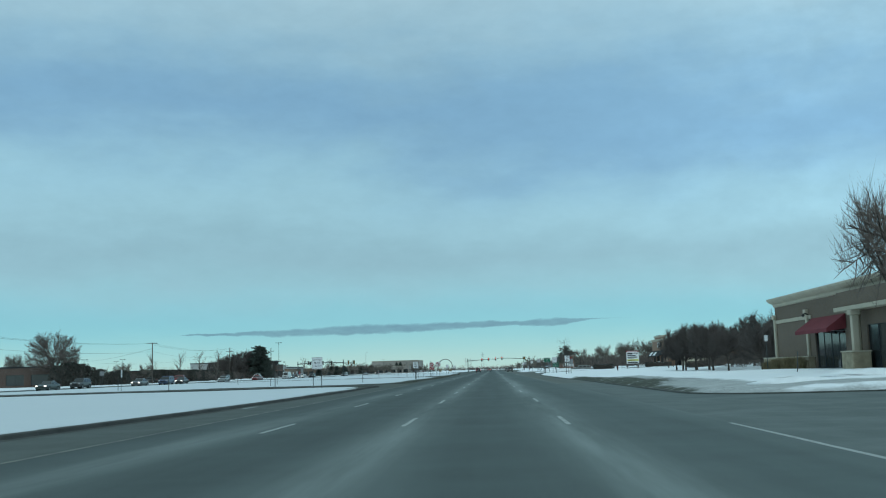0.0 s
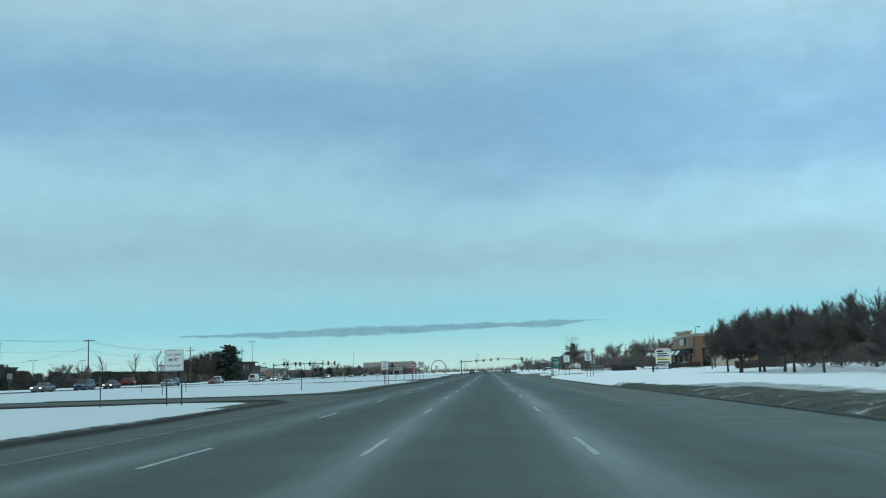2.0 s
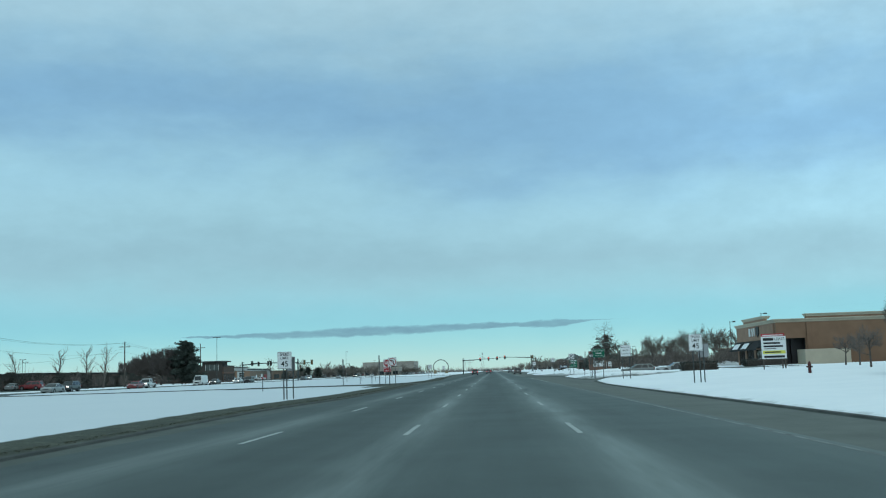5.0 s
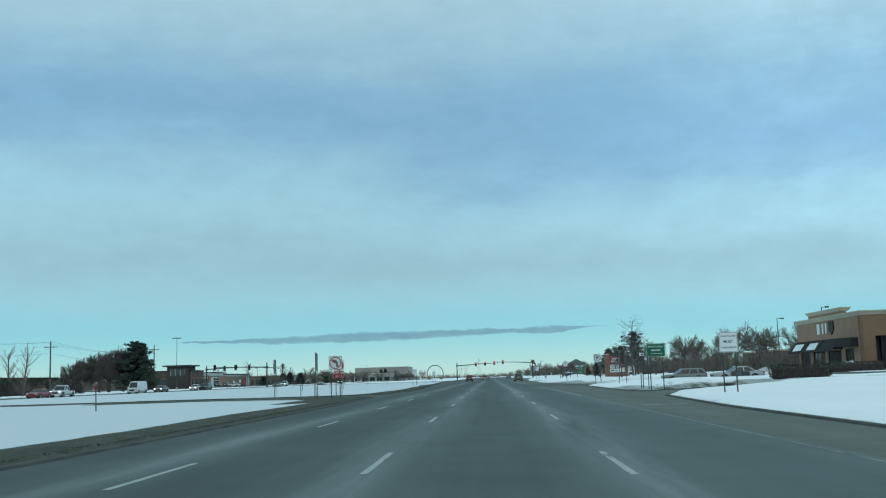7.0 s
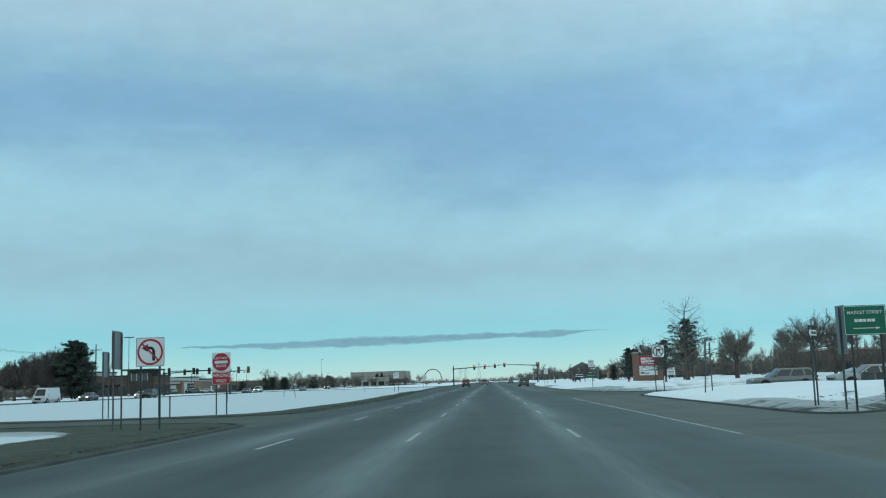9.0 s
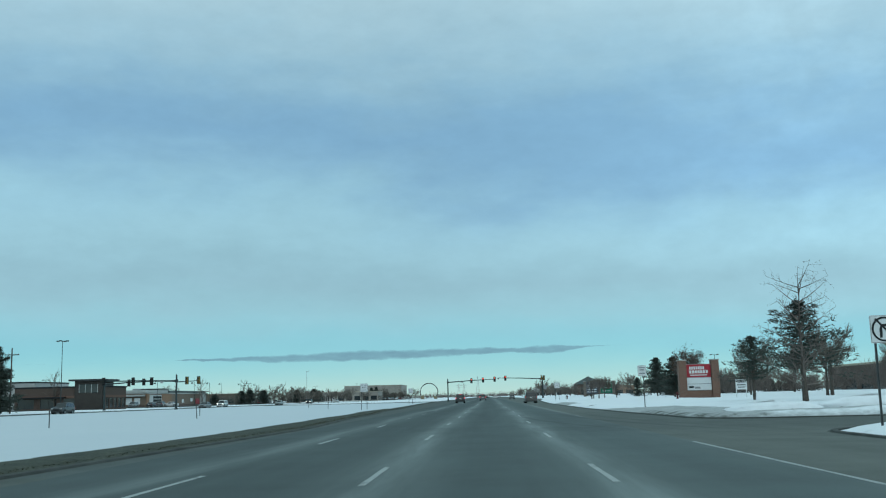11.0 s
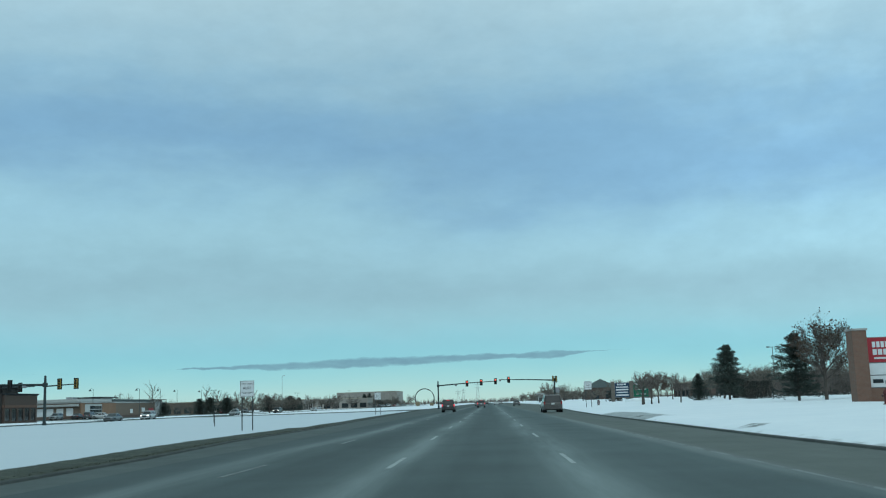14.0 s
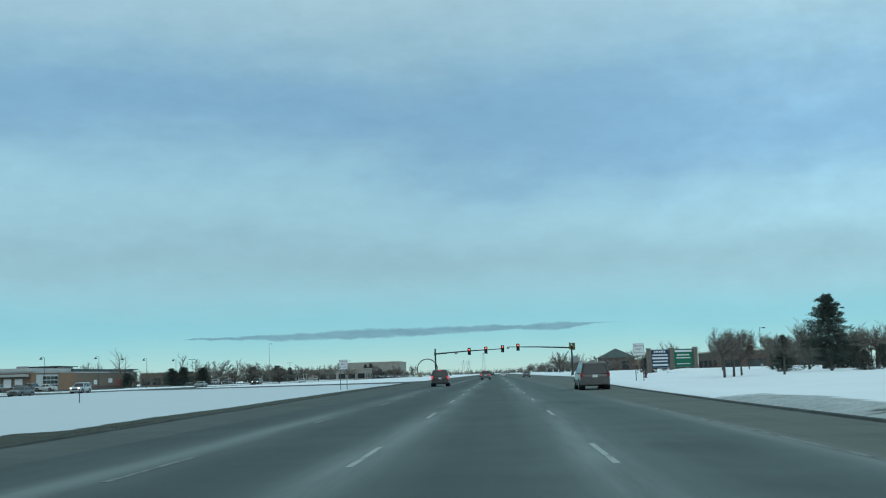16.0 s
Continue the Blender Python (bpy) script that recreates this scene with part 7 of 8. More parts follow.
for x, y in ((-103, 556), (-103, 575), (-103, 592), (-100, 610), (-112.5, 545), (-98, 628)):
    lantern_pole(x, y, 8.4, "dark lamp post with bell-shaped shade beside shops")
WP = [(-86.3, 140), (-86.3, 252.8), (-84.5, 321.8), (-84.2, 381)]
for (x, y), hh in zip(WP, (10.4, 10.4, 10.4, 11.5)):
    utility_pole(x, y, hh, "brown wooden utility pole with crossarm", 10, (0.25,) if y < 300 else (1.2,))
for (xa, ya), (xb, yb) in zip(WP, WP[1:]):
    for dx, dz in ((-1.1, 10.3), (0.5, 10.3), (0, 8.2)):
        cable((xa + dx, ya, dz), (xb + dx, yb, dz), 1.2, 0.02, "thin black overhead cable between wooden poles")
cable((-86.3, 252.8, 9.0), (-150, 330, 8.0), 1.5, 0.02, "thin black overhead cable to the shops")
cable((-84.5, 321.8, 9.0), (-130, 330, 7.0), 1.5, 0.02, "thin black overhead cable to the shops")

# ---- trees ----
rng = random.Random(5)
# bare tree by the restaurant
put_tree("bare_tree", 22.9, 55.5, (1.05, 1.05, 1.07), 1.0, OPEN[0], "tall bare deciduous tree beside the brown restaurant")
# dense crowns on the rise
for k, (x, y, hh) in enumerate(((29.5, 111.2, 6.2), (31.0, 112.8, 6.4), (29.9, 128.8, 7.2), (34.0, 121.0, 7.2), (29.8, 137.2, 8.4), (30.2, 141.7, 8.6), (29.6, 147.0, 8.8), (30.4, 151.8, 8.6), (29.2, 155.6, 8.4),
                               (30.5, 160.2, 8.2), (29.8, 164.2, 7.6), (36.5, 134.0, 9.6), (38.0, 148.0, 9.8), (39.0, 160.0, 9.0), (37.0, 112.0, 7.4), (41.0, 125.0, 9.4))):
    put_tree("bare_tree", x, y, (hh / 8 * 0.86, hh / 8 * 0.86, hh / 8 * 0.80 + (0.06 if x < 35 else 0.0)), 1.7 * k, DENSE[k % 4], "dense dark bare tree in snow before a brown building", group="dense trees beside the restaurant")
for k in range(26):
    x, y = 35.5 + rng.uniform(-2.5, 3.0), 100 + 2.7 * k + rng.uniform(-1, 1)
    hh = rng.uniform(2.6, 3.6)
    put_tree("shrub", x, y, (hh, hh, hh), rng.uniform(0, 6), SHRUBS[k % 2], "dark leafless shrub under dense bare trees", "shrub", "shrubs under the dense trees")
put_tree("small_bare_tree", 31.0, 178.5, 0.95, 0.3, SMALL[0], "small bare tree in front of the tan shop")
put_tree("small_bare_tree", 33.5, 188.0, 0.8, 1.3, SMALL[1], "small bare tree in front of the tan shop")
put_tree("small_bare_tree", 36.0, 199.0, 0.9, 2.3, SMALL[2], "small bare tree in front of the tan shop")
# larch-like spire, dark evergreens round it
put_tree("bare_conifer", 19.2, 268.5, 1.0, 0.4, SPIRE, "sparse bare conifer with thin whorled branches")
put_tree("evergreen_tree", 19.9, 271.2, (1.0, 1.0, 0.9), 0.4, LIFTED[0], "dark ragged pine beside a bare conifer")
put_tree("evergreen_tree", 19.3, 281, (0.7, 0.7, 0.66), 1.4, LIFTED[1], "small ragged pine on a thin trunk in snow")
put_tree("bare_tree", 26.9, 310.5, 1.15, 1.4, PALE[0], "pale bare tree on a thin trunk in snow")
put_tree("brown_leaf_tree", 26.5, 342.3, (0.85, 0.85, 0.9), 0.0, LEAFY[0], "dark tree keeping brown leaves behind the brick sign")
put_tree("evergreen_tree", 25.2, 345.0, (0.85, 0.85, 0.78), 1.4, PINES[0], "dark ragged evergreen beside the brick sign")
put_tree("brown_leaf_tree", 46.3, 362.2, (1.0, 1.0, 1.05), 2.0, LEAFY[1], "spreading tree with brown leaves in snow")
put_tree("evergreen_tree", 30.4, 391, (1.0, 1.0, 0.98), 0.9, PINES[0], "full dark pine standing in snow")
for k, (x, y, hh) in enumerate(((32.6, 389, 1.7), (34.4, 389, 2.2), (36.0, 388, 3.0), (38.2, 389, 2.3), (40.2, 388, 3.1), (42.6, 387, 2.4), (44.9, 386, 2.8), (47.4, 386, 2.1))):
    put_tree("evergreen_shrub", x, y, (hh * 0.62, hh * 0.62, hh), k * 1.3, (LEAF_SHRUBS + SHRUBS)[k % 4], "broad dark shrub behind the snow", "shrub", "dark shrubs beside the pine")
for x, y, sx, sz in ((27.6, 396, 0.6, 0.5),):
    put_tree("evergreen_tree", x, y, (sx, sx, sz), x, PINES[int(x) % 2], "dark evergreen in a row behind the snow")
for k, (x, y, sc) in enumerate(((16.7, 372.5, 0.97), (18.3, 376.5, 1.0), (20.55, 371, 0.8), (17.3, 375.2, 0.9), (33.5, 337.5, 1.35), (31, 345, 1.1))):
    put_tree("small_bare_tree", x, y, sc, k * 1.1, SMALL[k % 3], "small bare tree standing in roadside snow")
put_tree("brown_leaf_tree", 19.6, 379.5, 0.5, 0.7, LEAFY[1], "small tree with some brown leaves in snow")
# bare trees behind the car park and along the verge
for k in range(20):
    x, y = 33 + 2.3 * k + rng.uniform(-2, 2), 296 + rng.uniform(-6, 14)
    put_tree("bare_tree", x, y, rng.uniform(1.15, 1.55), rng.uniform(0, 6), PALE[k % 3], "pale bare tree behind the car park", group="bare trees behind the car park")
for k in range(48):
    x, y = rng.uniform(22, 66), rng.uniform(400, 455) + (30 if k % 3 == 0 else 0)
    if x < 32:
        y += 50
    if 5.0 < math.degrees(math.atan2(x, y - 298)) < 8.2:
        continue
    put_tree("bare_tree", x, y, rng.uniform(0.6, 1.0), rng.uniform(0, 6), PALE[k % 3], "pale bare tree in the winter belt", group="bare trees of the winter belt")
for k in range(70):
    side = 1 if k % 2 else -1
    y = rng.uniform(560, 1350)
    x = rng.uniform(24, 90) if side > 0 else -rng.uniform(84, 150)
    if y < 720 and 5.0 < math.degrees(math.atan2(x, y - 298)) < 8.2:
        continue
    put_tree("bare_tree", x, y, rng.uniform(0.85, 1.35), rng.uniform(0, 6), FAR[k % 3], "far pale bare tree along the road", group="far bare trees")
# shrubs: dark belts
for k in range(22):
    x, y = 27.5 + 1.5 * k + rng.uniform(-0.6, 0.6), 354 + rng.uniform(-3, 4)
    hh = rng.uniform(2.6, 3.6)
    put_tree("shrub", x, y, (hh * 0.9, hh * 0.9, hh), rng.uniform(0, 6), SHRUBS[k % 2], "dark leafless shrub behind the brick sign", "shrub", "shrub belt behind the brick sign")
for k in range(50):
    x, y = 30 + 1.05 * k + rng.uniform(-1, 1), 284 + rng.uniform(-3, 6) - (6 if k > 20 else 0)
    hh = rng.uniform(3.2, 4.6)
    put_tree("shrub", x, y, (hh * 0.62, hh * 0.62, hh), rng.uniform(0, 6), SHRUBS[k % 2], "dark leafless shrub in a thick belt", "shrub", "shrub belt behind the car park")
for k in range(30):
    x, y = 21 + 1.5 * k + rng.uniform(-1, 1), 402 + rng.uniform(-4, 10) + (62 if k < 9 else 0)
    hh = rng.uniform(1.7, 2.7)
    if x < 33 and 5.0 < math.degrees(math.atan2(x, y - 298)) < 8.2:
        continue
    put_tree("shrub", x, y, (hh * 0.8, hh * 0.8, hh), rng.uniform(0, 6), (SHRUBS + LEAF_SHRUBS)[k % 4], "dark leafless shrub in a thick belt", "shrub", "shrub belt beyond the snow")
# left side
put_tree("bare_tree", -105.0, 237, (1.22, 1.22, 1.2), 0.5, ROUND, "large bare tree in front of a dark building")
put_tree("bare_tree", -119, 246, (0.8, 0.8, 0.85), 2.5, OPEN[0], "bare tree rising behind a dark building")
for k, (x, y, hh) in enumerate(((-100.5, 236, 5.6), (-98.4, 237, 5.2), (-96.4, 238, 4.4), (-94.2, 239, 3.9), (-92.0, 241, 3.3), (-90, 243, 2.8), (-102, 233, 4.8))):
    put_tree("evergreen_shrub", x, y, (hh * 0.75, hh * 0.75, hh), k * 1.3, LEAF_SHRUBS[k % 2], "tall dark evergreen shrub beside a building", "shrub", "shrubs by the dark building")
for k in range(9):
    put_tree("shrub", -91 - 2.1 * k, 379 + rng.uniform(-1, 2), (4.0, 4.0, 3.6 - 0.1 * k), k * 1.7, SHRUBS[k % 2], "dark leafless shrub under trees beside a pine", "shrub", "shrubs under the trees by the pine")
put_tree("evergreen_tree", -88.6, 381, (1.08, 1.08, 1.02), 0.3, PINES[2], "tall dark pine beside the far carriageway")
for k, (x, y, hh) in enumerate(((-90.5, 384, 12.2), (-93.8, 386, 12.4), (-97, 385, 11.8), (-100.5, 387, 11.0), (-104, 386, 9.8), (-107.5, 387, 8.4), (-95.5, 380, 9.6), (-102, 381, 8.6))):
    put_tree("bare_tree", x, y, (hh / 8 * 0.9, hh / 8 * 0.9, hh / 8), 1.1 * k, DENSE[k % 4], "dense dark bare tree beside a tall pine", group="dense trees by the pine")
for k, (x, y, sc) in enumerate(((-97, 331, 1.35), (-104, 330, 1.3), (-88, 318, 1.3), (-108, 318, 1.2), (-110, 590, 1.5), (-101, 620, 1.35), (-115, 470, 1.4), (-93, 655, 1.2))):
    put_tree("slender_tree", x, y, sc, k, POPLAR[k % 2], "slender upright bare tree by the car park")
for k in range(26):
    x, y = -92 - rng.uniform(0, 6), 270 + k * 3.6 + rng.uniform(-1, 1)
    if 372 < y < 392:
        continue
    hh = rng.uniform(2.4, 3.8)
    put_tree("shrub", x, y, (hh * 0.8, hh * 0.8, hh), rng.uniform(0, 6), (SHRUBS + LEAF_SHRUBS)[k % 4], "dark shrub along the far verge", "shrub", "shrubs along the far verge")
for k in range(15):
    put_tree("evergreen_shrub", -98.6 - 0.6 * (k % 3), 306 + 4.0 * k, (2.5, 2.5, 3.3 + 0.5 * math.sin(k * 1.9)), k * 1.3, LEAF_SHRUBS[k % 2], "dark clipped shrub before a low brown building", "shrub", "shrubs before the brown building")
for k in range(10):
    put_tree("evergreen_shrub", -119 + 2.1 * k, 309.4 - 0.5 * (k % 2), (2.3, 2.0, 3.0 + 0.5 * math.sin(k * 2.3)), k * 1.1, LEAF_SHRUBS[k % 2], "dark clipped shrub before a low brown building", "shrub", "shrubs before the brown building")
for k in range(15):
    put_tree("evergreen_shrub", -97.5 - 1.5 * (k % 2), 246 + 4.0 * k, (2.6, 2.6, 3.3 + 0.6 * math.sin(k * 1.7)), k * 0.9, (LEAF_SHRUBS + SHRUBS)[k % 4], "dark shrub along the far verge", "shrub", "shrubs along the far verge")
put_tree("round_bare_tree", -108, 290, (1.3, 1.3, 1.15), 1.1, PALE[0], "round-headed pale bare tree by the far road")
put_tree("round_bare_tree", -102, 272, (1.0, 1.0, 0.95), 2.1, PALE[2], "round-headed pale bare tree by the far road")
put_tree("round_bare_tree", -91, 262, (1.0, 1.0, 0.95), 0.3, PALE[1], "round-headed pale bare tree by the far road")
for k, (x, y, hh) in enumerate(((-92, 592, 5.6), (-88.5, 600, 5.4), (-94.8, 590, 5.3), (-83, 640, 5.6), (-80.5, 668, 6.2), (-97, 560, 4.0))):
    put_tree("evergreen_tree", x, y, (hh / 7 * 1.8, hh / 7 * 1.8, hh / 7), k, PINES[0], "rounded dark evergreen beside the far road")
for k, (x, y, sc) in enumerate(((-90, 610, 1.1), (-86, 655, 1.3), (-112, 700, 1.3), (-96, 720, 1.4), (-80, 742, 1.2), (-84, 800, 1.4), (-70, 880, 1.5), (-62, 930, 1.4), (-60, 1030, 1.6))):
    put_tree("bare_tree", x, y, sc * 0.8, k, FAR[k % 3], "pale bare tree by far shops")
for k in range(40):
    y = rng.uniform(560, 1150)
    x = -rng.uniform(82, 100) - (y - 560) * 0.0
    if k % 4 == 0:
        put_tree("evergreen_tree", x, y, (1.0, 1.0, rng.uniform(0.6, 0.9)), k, PINES[k % 2], "dark evergreen among bare trees far off", group="far evergreens")
    else:
        put_tree("bare_tree", x, y, rng.uniform(0.5, 0.8), k, FAR[k % 3], "far pale bare tree along the road", group="far bare trees")
for k in range(22):
    y = 1150 + rng.uniform(0, 85)
    x = -88 - 3.1 * k + rng.uniform(-1.2, 1.2)
    if k % 3 == 1:
        put_tree("evergreen_tree", x, y, (1.3, 1.3, rng.uniform(0.8, 1.25)), k, PINES[k % 2], "dark evergreen before a large store", group="trees before the large store")
    else:
        put_tree("bare_tree", x, y, rng.uniform(0.75, 1.1), k, FAR[k % 3], "bare tree before a large store", group="trees before the large store")
put_tree("evergreen_tree", -108, 1130, (1.6, 1.6, 1.6), 0, PINES[0], "dark evergreen by a large store")
put_tree("evergreen_tree", -103.5, 1130, (1.5, 1.5, 1.7), 1, PINES[0], "dark evergreen by a large store")

# clipped hedges with snow on top
def hedge(x0, x1, y0, y1, hgt, label, snow=True):
    gz = ground_z((x0 + x1) / 2, (y0 + y1) / 2)
    t = thing("hedge", pose((x0 + x1) / 2, (y0 + y1) / 2, gz), label, "hedge", "clipped hedges")
    r = random.Random(int(x0 * 10))
    w, d = (x1 - x0) / 2, (y1 - y0) / 2
    part("core", box(-w + 0.12, w - 0.12, -d + 0.12, d - 0.12, -0.1, hgt - 0.12, 0.15), BARK, t)
    s = Shape()
    for _ in range(int(420 * (w + 0.5) * (hgt + 0.4))):
        f = r.random()
        x, y, z = r.uniform(-w, w), r.uniform(-d, d), r.uniform(0.02, hgt)
        if f < 0.45:
            y = r.choice((-d, d)) + r.gauss(0, 0.05)
        elif f < 0.7:
            x = r.choice((-w, w)) + r.gauss(0, 0.05)
        else:
            z = hgt + r.gauss(-0.04, 0.05)
        leaf_quad(s, r, Vector((x, y, z)), r.uniform(0.05, 0.1))
    part("leaves", s, HEDGE_LEAF, t)
    if snow:
        n = Shape()
        for k in range(5):
            cx = -w + (k + 0.5) * 2 * w / 5 + r.uniform(-0.2, 0.2)
            n.tube([(cx, 0, hgt - 0.05), (cx, 0, hgt + 0.02), (cx, 0, hgt + 0.07)], [0.35, 0.28, 0.08], 8)
        part("snow_cap", n, SNOW_CAP, t)
    return t


hedge(20.9, 24.6, 205.5, 208.5, 0.95, "dark clipped hedge edging the driveway", False)
hedge(37, 43, 243.5, 246, 1.0, "dark clipped hedge in front of the tan shop", False)
hedge(34, 40, 176, 178, 0.9, "dark clipped hedge on the snow", False)

# snow heaps left by the plough
def snow_heap(x, y, rx, ry, hgt, label):
    s, n, m = Shape(), 18, 6
    r = random.Random(int(x * 7 + y))
    rings = []
    for j in range(m + 1):
        u = j / m
        rings.append([((1 - u * u) ** 0.5 * rx * math.cos(2 * math.pi * k / n) * r.uniform(0.88, 1.1), (1 - u * u) ** 0.5 * ry * math.sin(2 * math.pi * k / n) * r.uniform(0.88, 1.1), -0.15 + (hgt + 0.15) * u * r.uniform(0.9, 1.08)) for k in range(n)])
    t = part("snow_bank", s.loft(rings), SNOW_CAP, None, "", True)
    t.matrix_world = pose(x, y, ground_z(x, y))
    return tagged(t, label, "snow heap", "ploughed snow heaps")


for x, y, rx, ry, hh in ((40.5, 246.5, 2.2, 1.6, 1.1), (44.5, 290, 3.5, 1.5, 0.9), (56, 292, 4, 2, 1.0), (15.5, 207.0, 2.6, 1.0, 0.35), (13.6, 255.2, 2.4, 1.1, 0.4), (18.5, 256.0, 3.0, 1.2, 0.45), (24, 256.5, 3.0, 1.2, 0.4), (22.0, 253.0, 1.2, 0.8, 0.3),
                        (26, 437, 3, 1.2, 0.6), (13.2, 44.5, 2.0, 1.0, 0.22), (17.5, 47, 2.4, 1.2, 0.3)):
    snow_heap(x, y, rx, ry, hh, "rounded heap of ploughed snow")

# car parks beyond the verge
for x0, x1, y0, y1 in ((-150, -88, 268, 310), (-150, -119, 312, 470), (-150, -92, 508, 545), (-150, -90, 600, 690), (-140, -60, 870, 1240), (30, 86, 222, 237), (60, 120, 255, 322)):
    ob = part("car_park", Shape().box(x0, x1, y0, y1, 0.0, (0.34 if x0 < 0 else 0.62)), ASPHALT_OLD)
    tagged(ob, "salt-stained asphalt car park", "car park", kind="structure")

# ---- vehicles ----
vehicle("minivan", 6.4, 364.8, 0.5, "tan", "dark grey-brown minivan with red tail lamps in its lane")
vehicle("suv", -5.7, 406, 0.8, "black", "black SUV with brake lights on ahead of the junction", True)
vehicle("suv", -1.9, 500, 0, "grey", "dark grey SUV waiting near the traffic lights", True)
vehicle("sedan", 7.5, 545, 0, "grey", "dark grey car beyond the traffic lights")
vehicle("sedan", 2.5, 640, 0, "white", "pale car far down the road")
vehicle("suv", -4.2, 620, 0, "silver", "silver SUV far down the road")
vehicle("sedan", -1.5, 760, 0, "black", "dark car far down the road")
vehicle("suv", 6, 820, 0, "white", "white SUV far down the road")
OPP = (("sedan", -64, 143, "green"), ("suv", -67.5, 163, "black"), ("sedan", -64, 181, "grey"), ("suv", -64, 196, "blue"), ("sedan", -67.5, 217, "black"), ("sedan", -64, 238, "silver"), ("suv", -67.5, 252, "black"),
       ("sedan", -64, 272, "red"), ("pickup", -67.5, 288, "white"), ("cargo_van", -64, 312, "white"), ("sedan", -67.5, 336, "grey"), ("suv", -64, 356, "black"), ("sedan", -71, 372, "white"), ("sedan", -64, 432, "grey"), ("suv", -67.5, 460, "white"), ("sedan", -66, 522, "silver"), ("suv", -66, 575, "black"), ("sedan", -66, 640, "white"))
for k, (kind, x, y, col) in enumerate(OPP):
    vehicle(kind, x, y, 180, col, "%s %s on the carriageway beyond the median" % (col, kind.replace("_", " ")), False, k % 2 == 0, "cars beyond the median")
vehicle("wagon", 21.2, 243.5, 92, "sage", "pale grey-green station wagon on the driveway")
car = vehicle("sedan", 26.1, 239.8, 94, "silver", "silver saloon car with dark doors on the driveway", z=0.0)
car.scale = (1.06, 1.14, 1.06)
for y0, y1 in ((-0.92, -0.04), (0.0, 0.86)):
    part("door", Shape().box(-0.922, -0.88, y0, y1, 0.36, 0.93, 0.015), PAINTS["black"], car, "dark unpainted door")
LOT = ((-95, 276, "sedan", "grey"), (-98, 276.5, "suv", "black"), (-101, 276, "sedan", "blue"), (-95, 290, "sedan", "silver"), (-92, 291, "suv", "red"), (-104, 290, "sedan", "white"), (-98, 514, "sedan", "white"), (-101, 514.5, "suv", "grey"), (-104, 514, "sedan", "black"), (-110, 515, "suv", "silver"),
       (-96, 606, "sedan", "white"), (-99, 606.5, "suv", "black"), (-93, 612, "sedan", "red"), (-92, 640, "sedan", "grey"), (-96, 641, "suv", "white"), (-124, 330, "suv", "grey"), (-124, 345, "sedan", "white"), (-75, 905, "suv", "white"), (-80, 906, "sedan", "grey"), (-88, 910, "suv", "black"), (-95, 940, "sedan", "white"), (-102, 960, "suv", "grey"))
for x, y, kind, col in LOT:
    vehicle(kind, x, y, rng.choice((0, 180, 90)), col, "parked %s %s in the car park" % (col, kind), False, False, "parked cars", 0.345)

# rows of cars in the far car parks, four makes repeated
rr = random.Random(31)
MAKES = [vehicle(kind, -96.0 - 3.1 * i, 885, 0, col, "parked %s %s in the far car park" % (col, kind), False, False, "cars in the far car park", 0.345) for i, (kind, col) in enumerate((("sedan", "silver"), ("suv", "black"), ("sedan", "red"), ("suv", "white")))]
for k in range(34):
    x, y = -64 - 2.9 * (k % 12) - rr.uniform(0, 0.5), 900 + 62 * (k // 12) + rr.choice((0, 5.6))
    copy_thing(MAKES[rr.randrange(4)], pose(x, y, 0.345, 0, 0, rr.choice((0, 180))))

STRAW = simple("dry_straw_grass", (0.20, 0.165, 0.095), 0.95, vary=0.35, scale=4)
rr = random.Random(8)
tuft = Shape()
for _ in range(520):
    a, lean, hgt = rr.uniform(0, 6.28), abs(rr.gauss(0, 0.33)), rr.uniform(0.75, 1.15)
    p = Vector((rr.gauss(0, 0.14), rr.gauss(0, 0.2), -0.1))
    q = p + Vector((math.cos(a) * lean * 0.45, math.sin(a) * lean * 0.45, hgt * 0.6))
    e = p + Vector((math.cos(a) * lean * 1.2, math.sin(a) * lean * 1.2, hgt))
    w = Vector((-math.sin(a), math.cos(a), 0)) * 0.012
    tuft.add([p - w, p + w, q + w, q - w, e], [(0, 1, 2, 3), (3, 2, 4)])
tuft = tuft.mesh("grass_clump", STRAW)
for k in range(9):
    ob = new("grass_clump", tuft)
    ob.matrix_world = pose(25.3 + 0.2 * math.sin(k * 2.2), 83.6 + 1.15 * k, ground_z(25.3, 83.6 + 1.15 * k), 0, 0, 50 * k)
    tagged(ob, "dry straw-coloured ornamental grass before a stone base", "grass", "ornamental grass clumps")

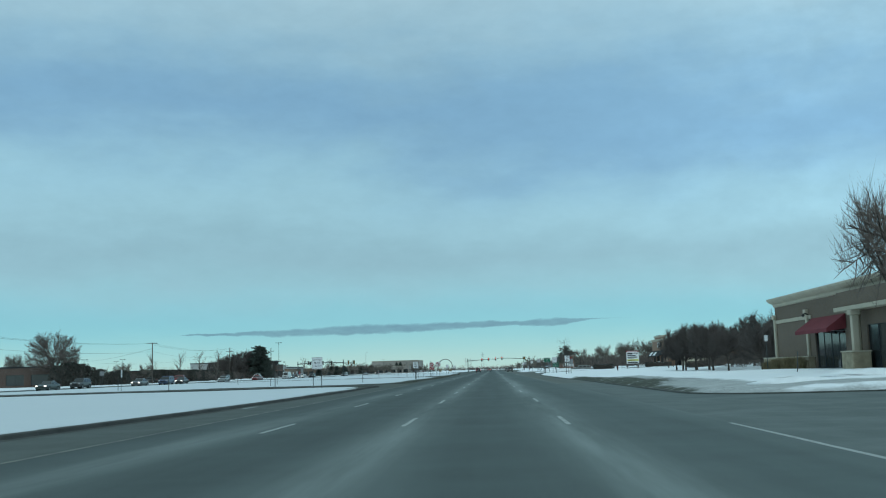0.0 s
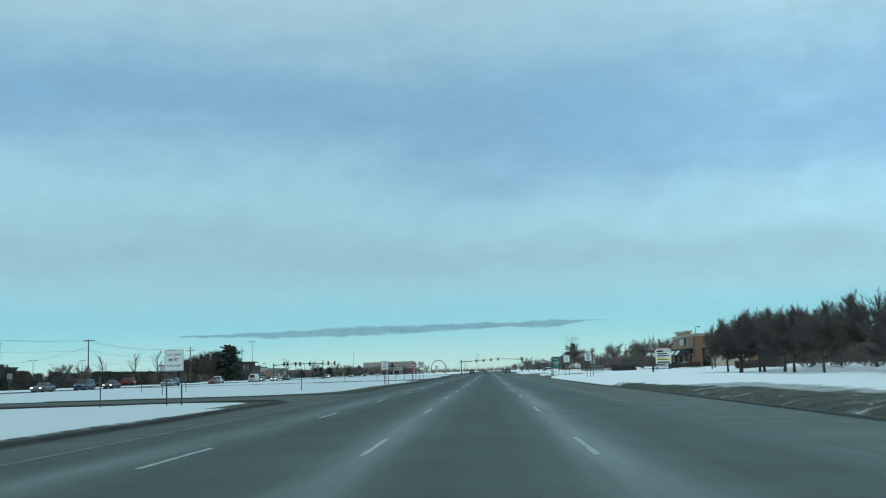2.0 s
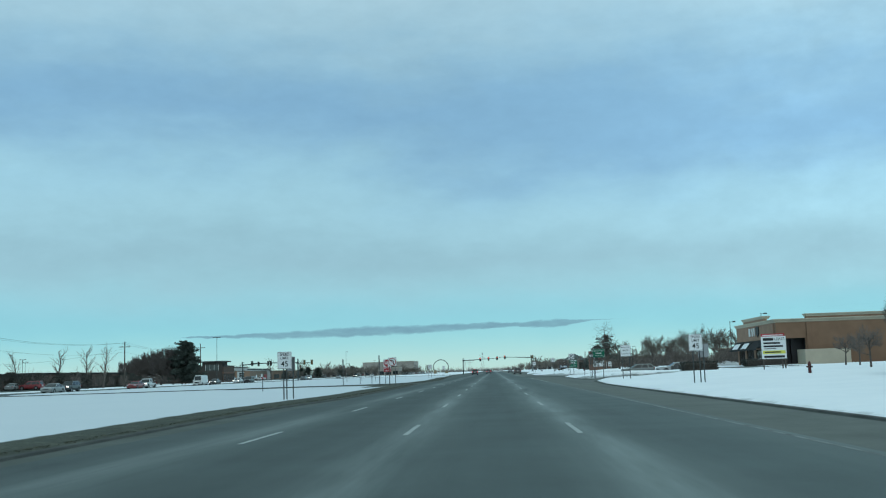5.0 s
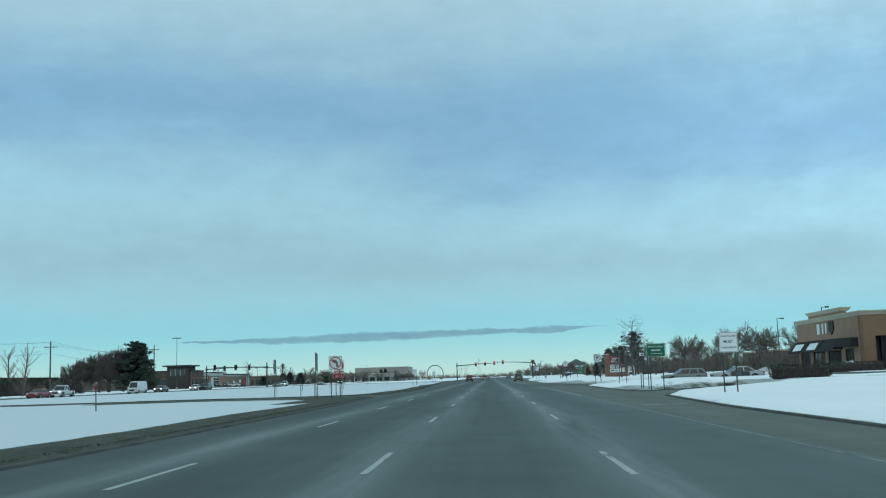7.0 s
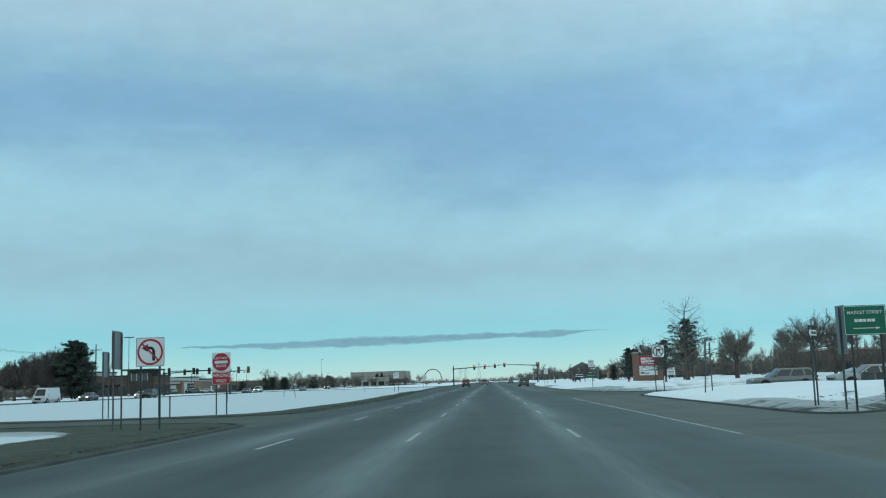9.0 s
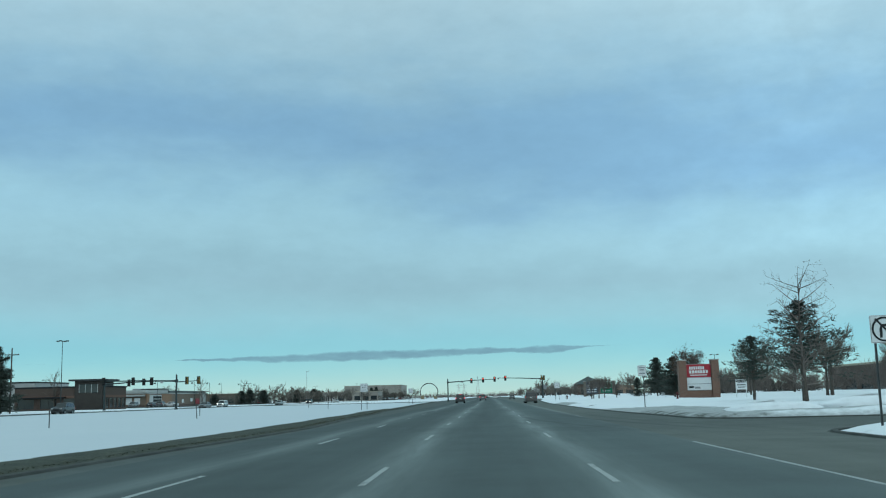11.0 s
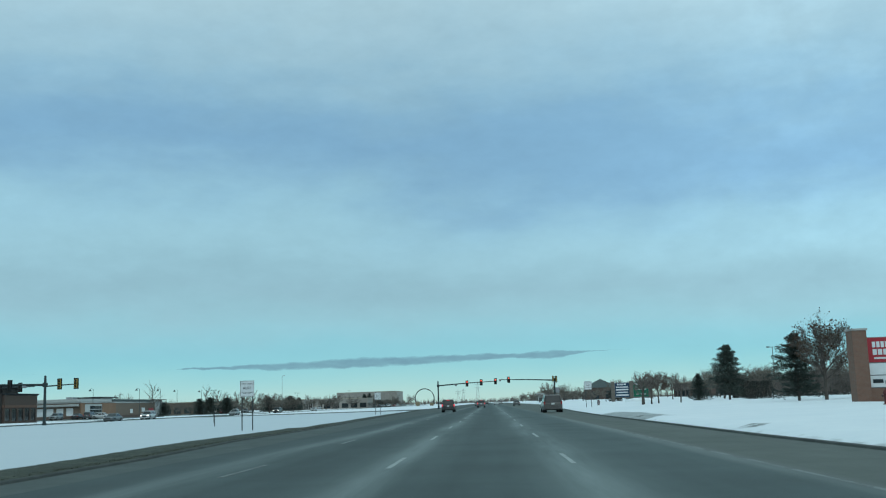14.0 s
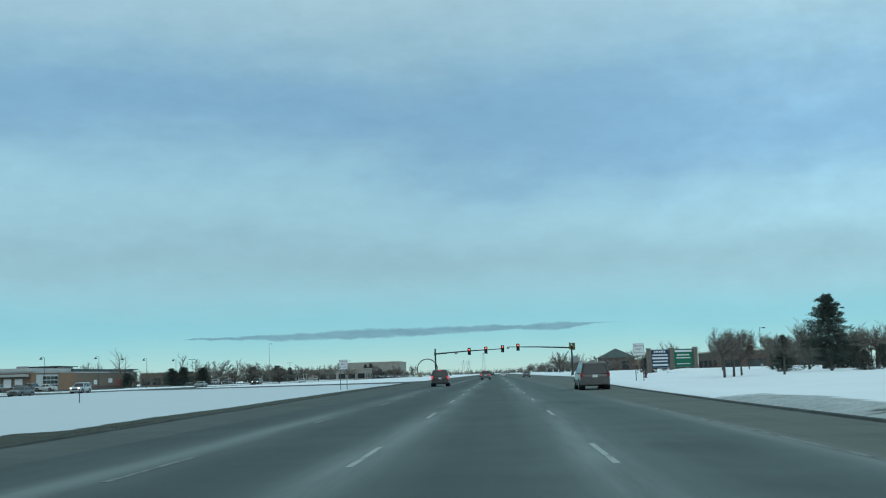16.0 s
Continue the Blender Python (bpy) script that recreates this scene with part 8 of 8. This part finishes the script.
# hazy belt of far woods and shrubs that closes the horizon
r = random.Random(77)
for k in range(120):
    y = r.uniform(600, 1250)
    x = -(72 + r.uniform(0, 34) + (y - 600) * 0.01) if k % 2 else 26 + r.uniform(0, 30) + (y - 600) * 0.02
    hh = r.uniform(2.0, 4.5)
    put_tree("shrub", x, y, (hh * 0.35, hh * 0.35, hh * 0.24), r.uniform(0, 6), FAR[k % 3], "far brown shrub by the roadside", "shrub", "far roadside shrubs", 0.6)
s = Shape()
for k in range(6400):
    u = r.random()
    if u < 0.15:
        x, y = r.gauss(0, 130), r.uniform(1500, 1900)
    elif u < 0.5:
        x, y = r.uniform(-900, 900), r.uniform(1500, 1900)
    elif u < 0.8:
        x, y = -r.uniform(190, 420), r.uniform(150, 1500)
    else:
        x, y = r.uniform(130, 330), r.uniform(80, 1500)
    if abs(x) < 22 and y < 1560:
        continue
    hgt = r.uniform(5, 11) * (0.8 + 0.35 * math.sin(x * 0.021) * math.sin(x * 0.0071 + y * 0.004))
    base = Vector((x, y, 0.0))
    for j in range(5):
        a, b = r.uniform(0, 6.28), r.uniform(0.1, 0.45)
        tip = base + Vector((math.cos(a) * hgt * b, math.sin(a) * hgt * b, hgt * r.uniform(0.6, 1.0)))
        w = Vector((math.cos(a + 1.57), math.sin(a + 1.57), 0)) * r.uniform(0.12, 0.3)
        s.add([base + w + Vector((0, 0, hgt * 0.1)), base - w + Vector((0, 0, hgt * 0.1)), tip], [(0, 1, 2)])
tagged(part("far_woods", s, TWIG), "grey-brown belt of far leafless woods", "woods", kind="stuff")

# dead grass on the bare strips and lumps of frozen slush
blades, lumps = Shape(), Shape()
n = 0
while n < 9000:
    left = r.random() < 0.62
    y = r.uniform(40, 330)
    d = min(abs(r.gauss(0, 0.6)), 1.2) + 0.22
    if left:
        if y < 104 or 200 < y < 216:
            continue
        x = float(edge_at(LEFT_EDGE, y)) - d
    else:
        if y > 100:
            continue
        x = float(edge_at(RIGHT_EDGE, y)) + d * r.uniform(1, 4.5)
    if float(paved(np.array(x), np.array(y))) < 0.2:
        continue
    n += 1
    z = ground_z(x, y) * min(1, max(0.66, d)) - 0.02
    for _ in range(3):
        a, hgt = r.uniform(0, 6.28), r.uniform(0.018, 0.04)
        dx, dy = 0.012 * math.cos(a), 0.012 * math.sin(a)
        lx, ly = r.gauss(0, 0.05), r.gauss(0, 0.05)
        blades.add([(x - dx, y - dy, z), (x + dx, y + dy, z), (x + lx, y + ly, z + hgt)], [(0, 1, 2)])
DRY_GRASS = simple("dry_winter_grass", (0.082, 0.080, 0.056), 0.95, vary=0.4, scale=1.2)
tagged(part("dead_grass", blades, DRY_GRASS), "flattened dead winter grass behind the kerbs", "grass", kind="stuff")
for k in range(700):
    u = r.random() * 0.9
    if u < 0.55:
        y, off = r.uniform(40, 104), abs(r.gauss(0, 1.1)) + 0.4
        x = float(edge_at(RIGHT_EDGE, y)) + off
    elif u < 0.75:
        x, y = r.uniform(9.5, 16), r.uniform(195, 209)
    elif u < 0.9:
        x, y = r.uniform(9.5, 24), r.uniform(252.5, 262)
    else:
        y = r.uniform(205, 330)
        x = float(edge_at(RIGHT_EDGE, y)) + 0.4 + abs(r.gauss(0, 0.5))
    if float(paved(np.array(x), np.array(y))) < 0.9:
        continue
    q = r.uniform(0.025, 0.075) * (1.5 if r.random() < 0.1 else 1)
    c = Vector((x, y, ground_z(x, y) + q * 0.05))
    ring = lambda zz, k2: [(c.x + q * k2 * math.cos(i * 1.05 + zz) * r.uniform(0.7, 1.2), c.y + q * k2 * math.sin(i * 1.05 + zz) * r.uniform(0.7, 1.2), c.z + zz * q * 0.6) for i in range(6)]
    lumps.loft([ring(-0.5, 0.9), ring(0.1, 1.0), ring(0.55, 0.55)])
SLUSH = simple("dirty_frozen_slush", (0.24, 0.25, 0.245), 0.75, vary=0.45, scale=0.9, fine=20)
tagged(part("slush_lump_field", lumps, SLUSH), "dirty lumps of frozen slush on the verge", "slush", kind="stuff")
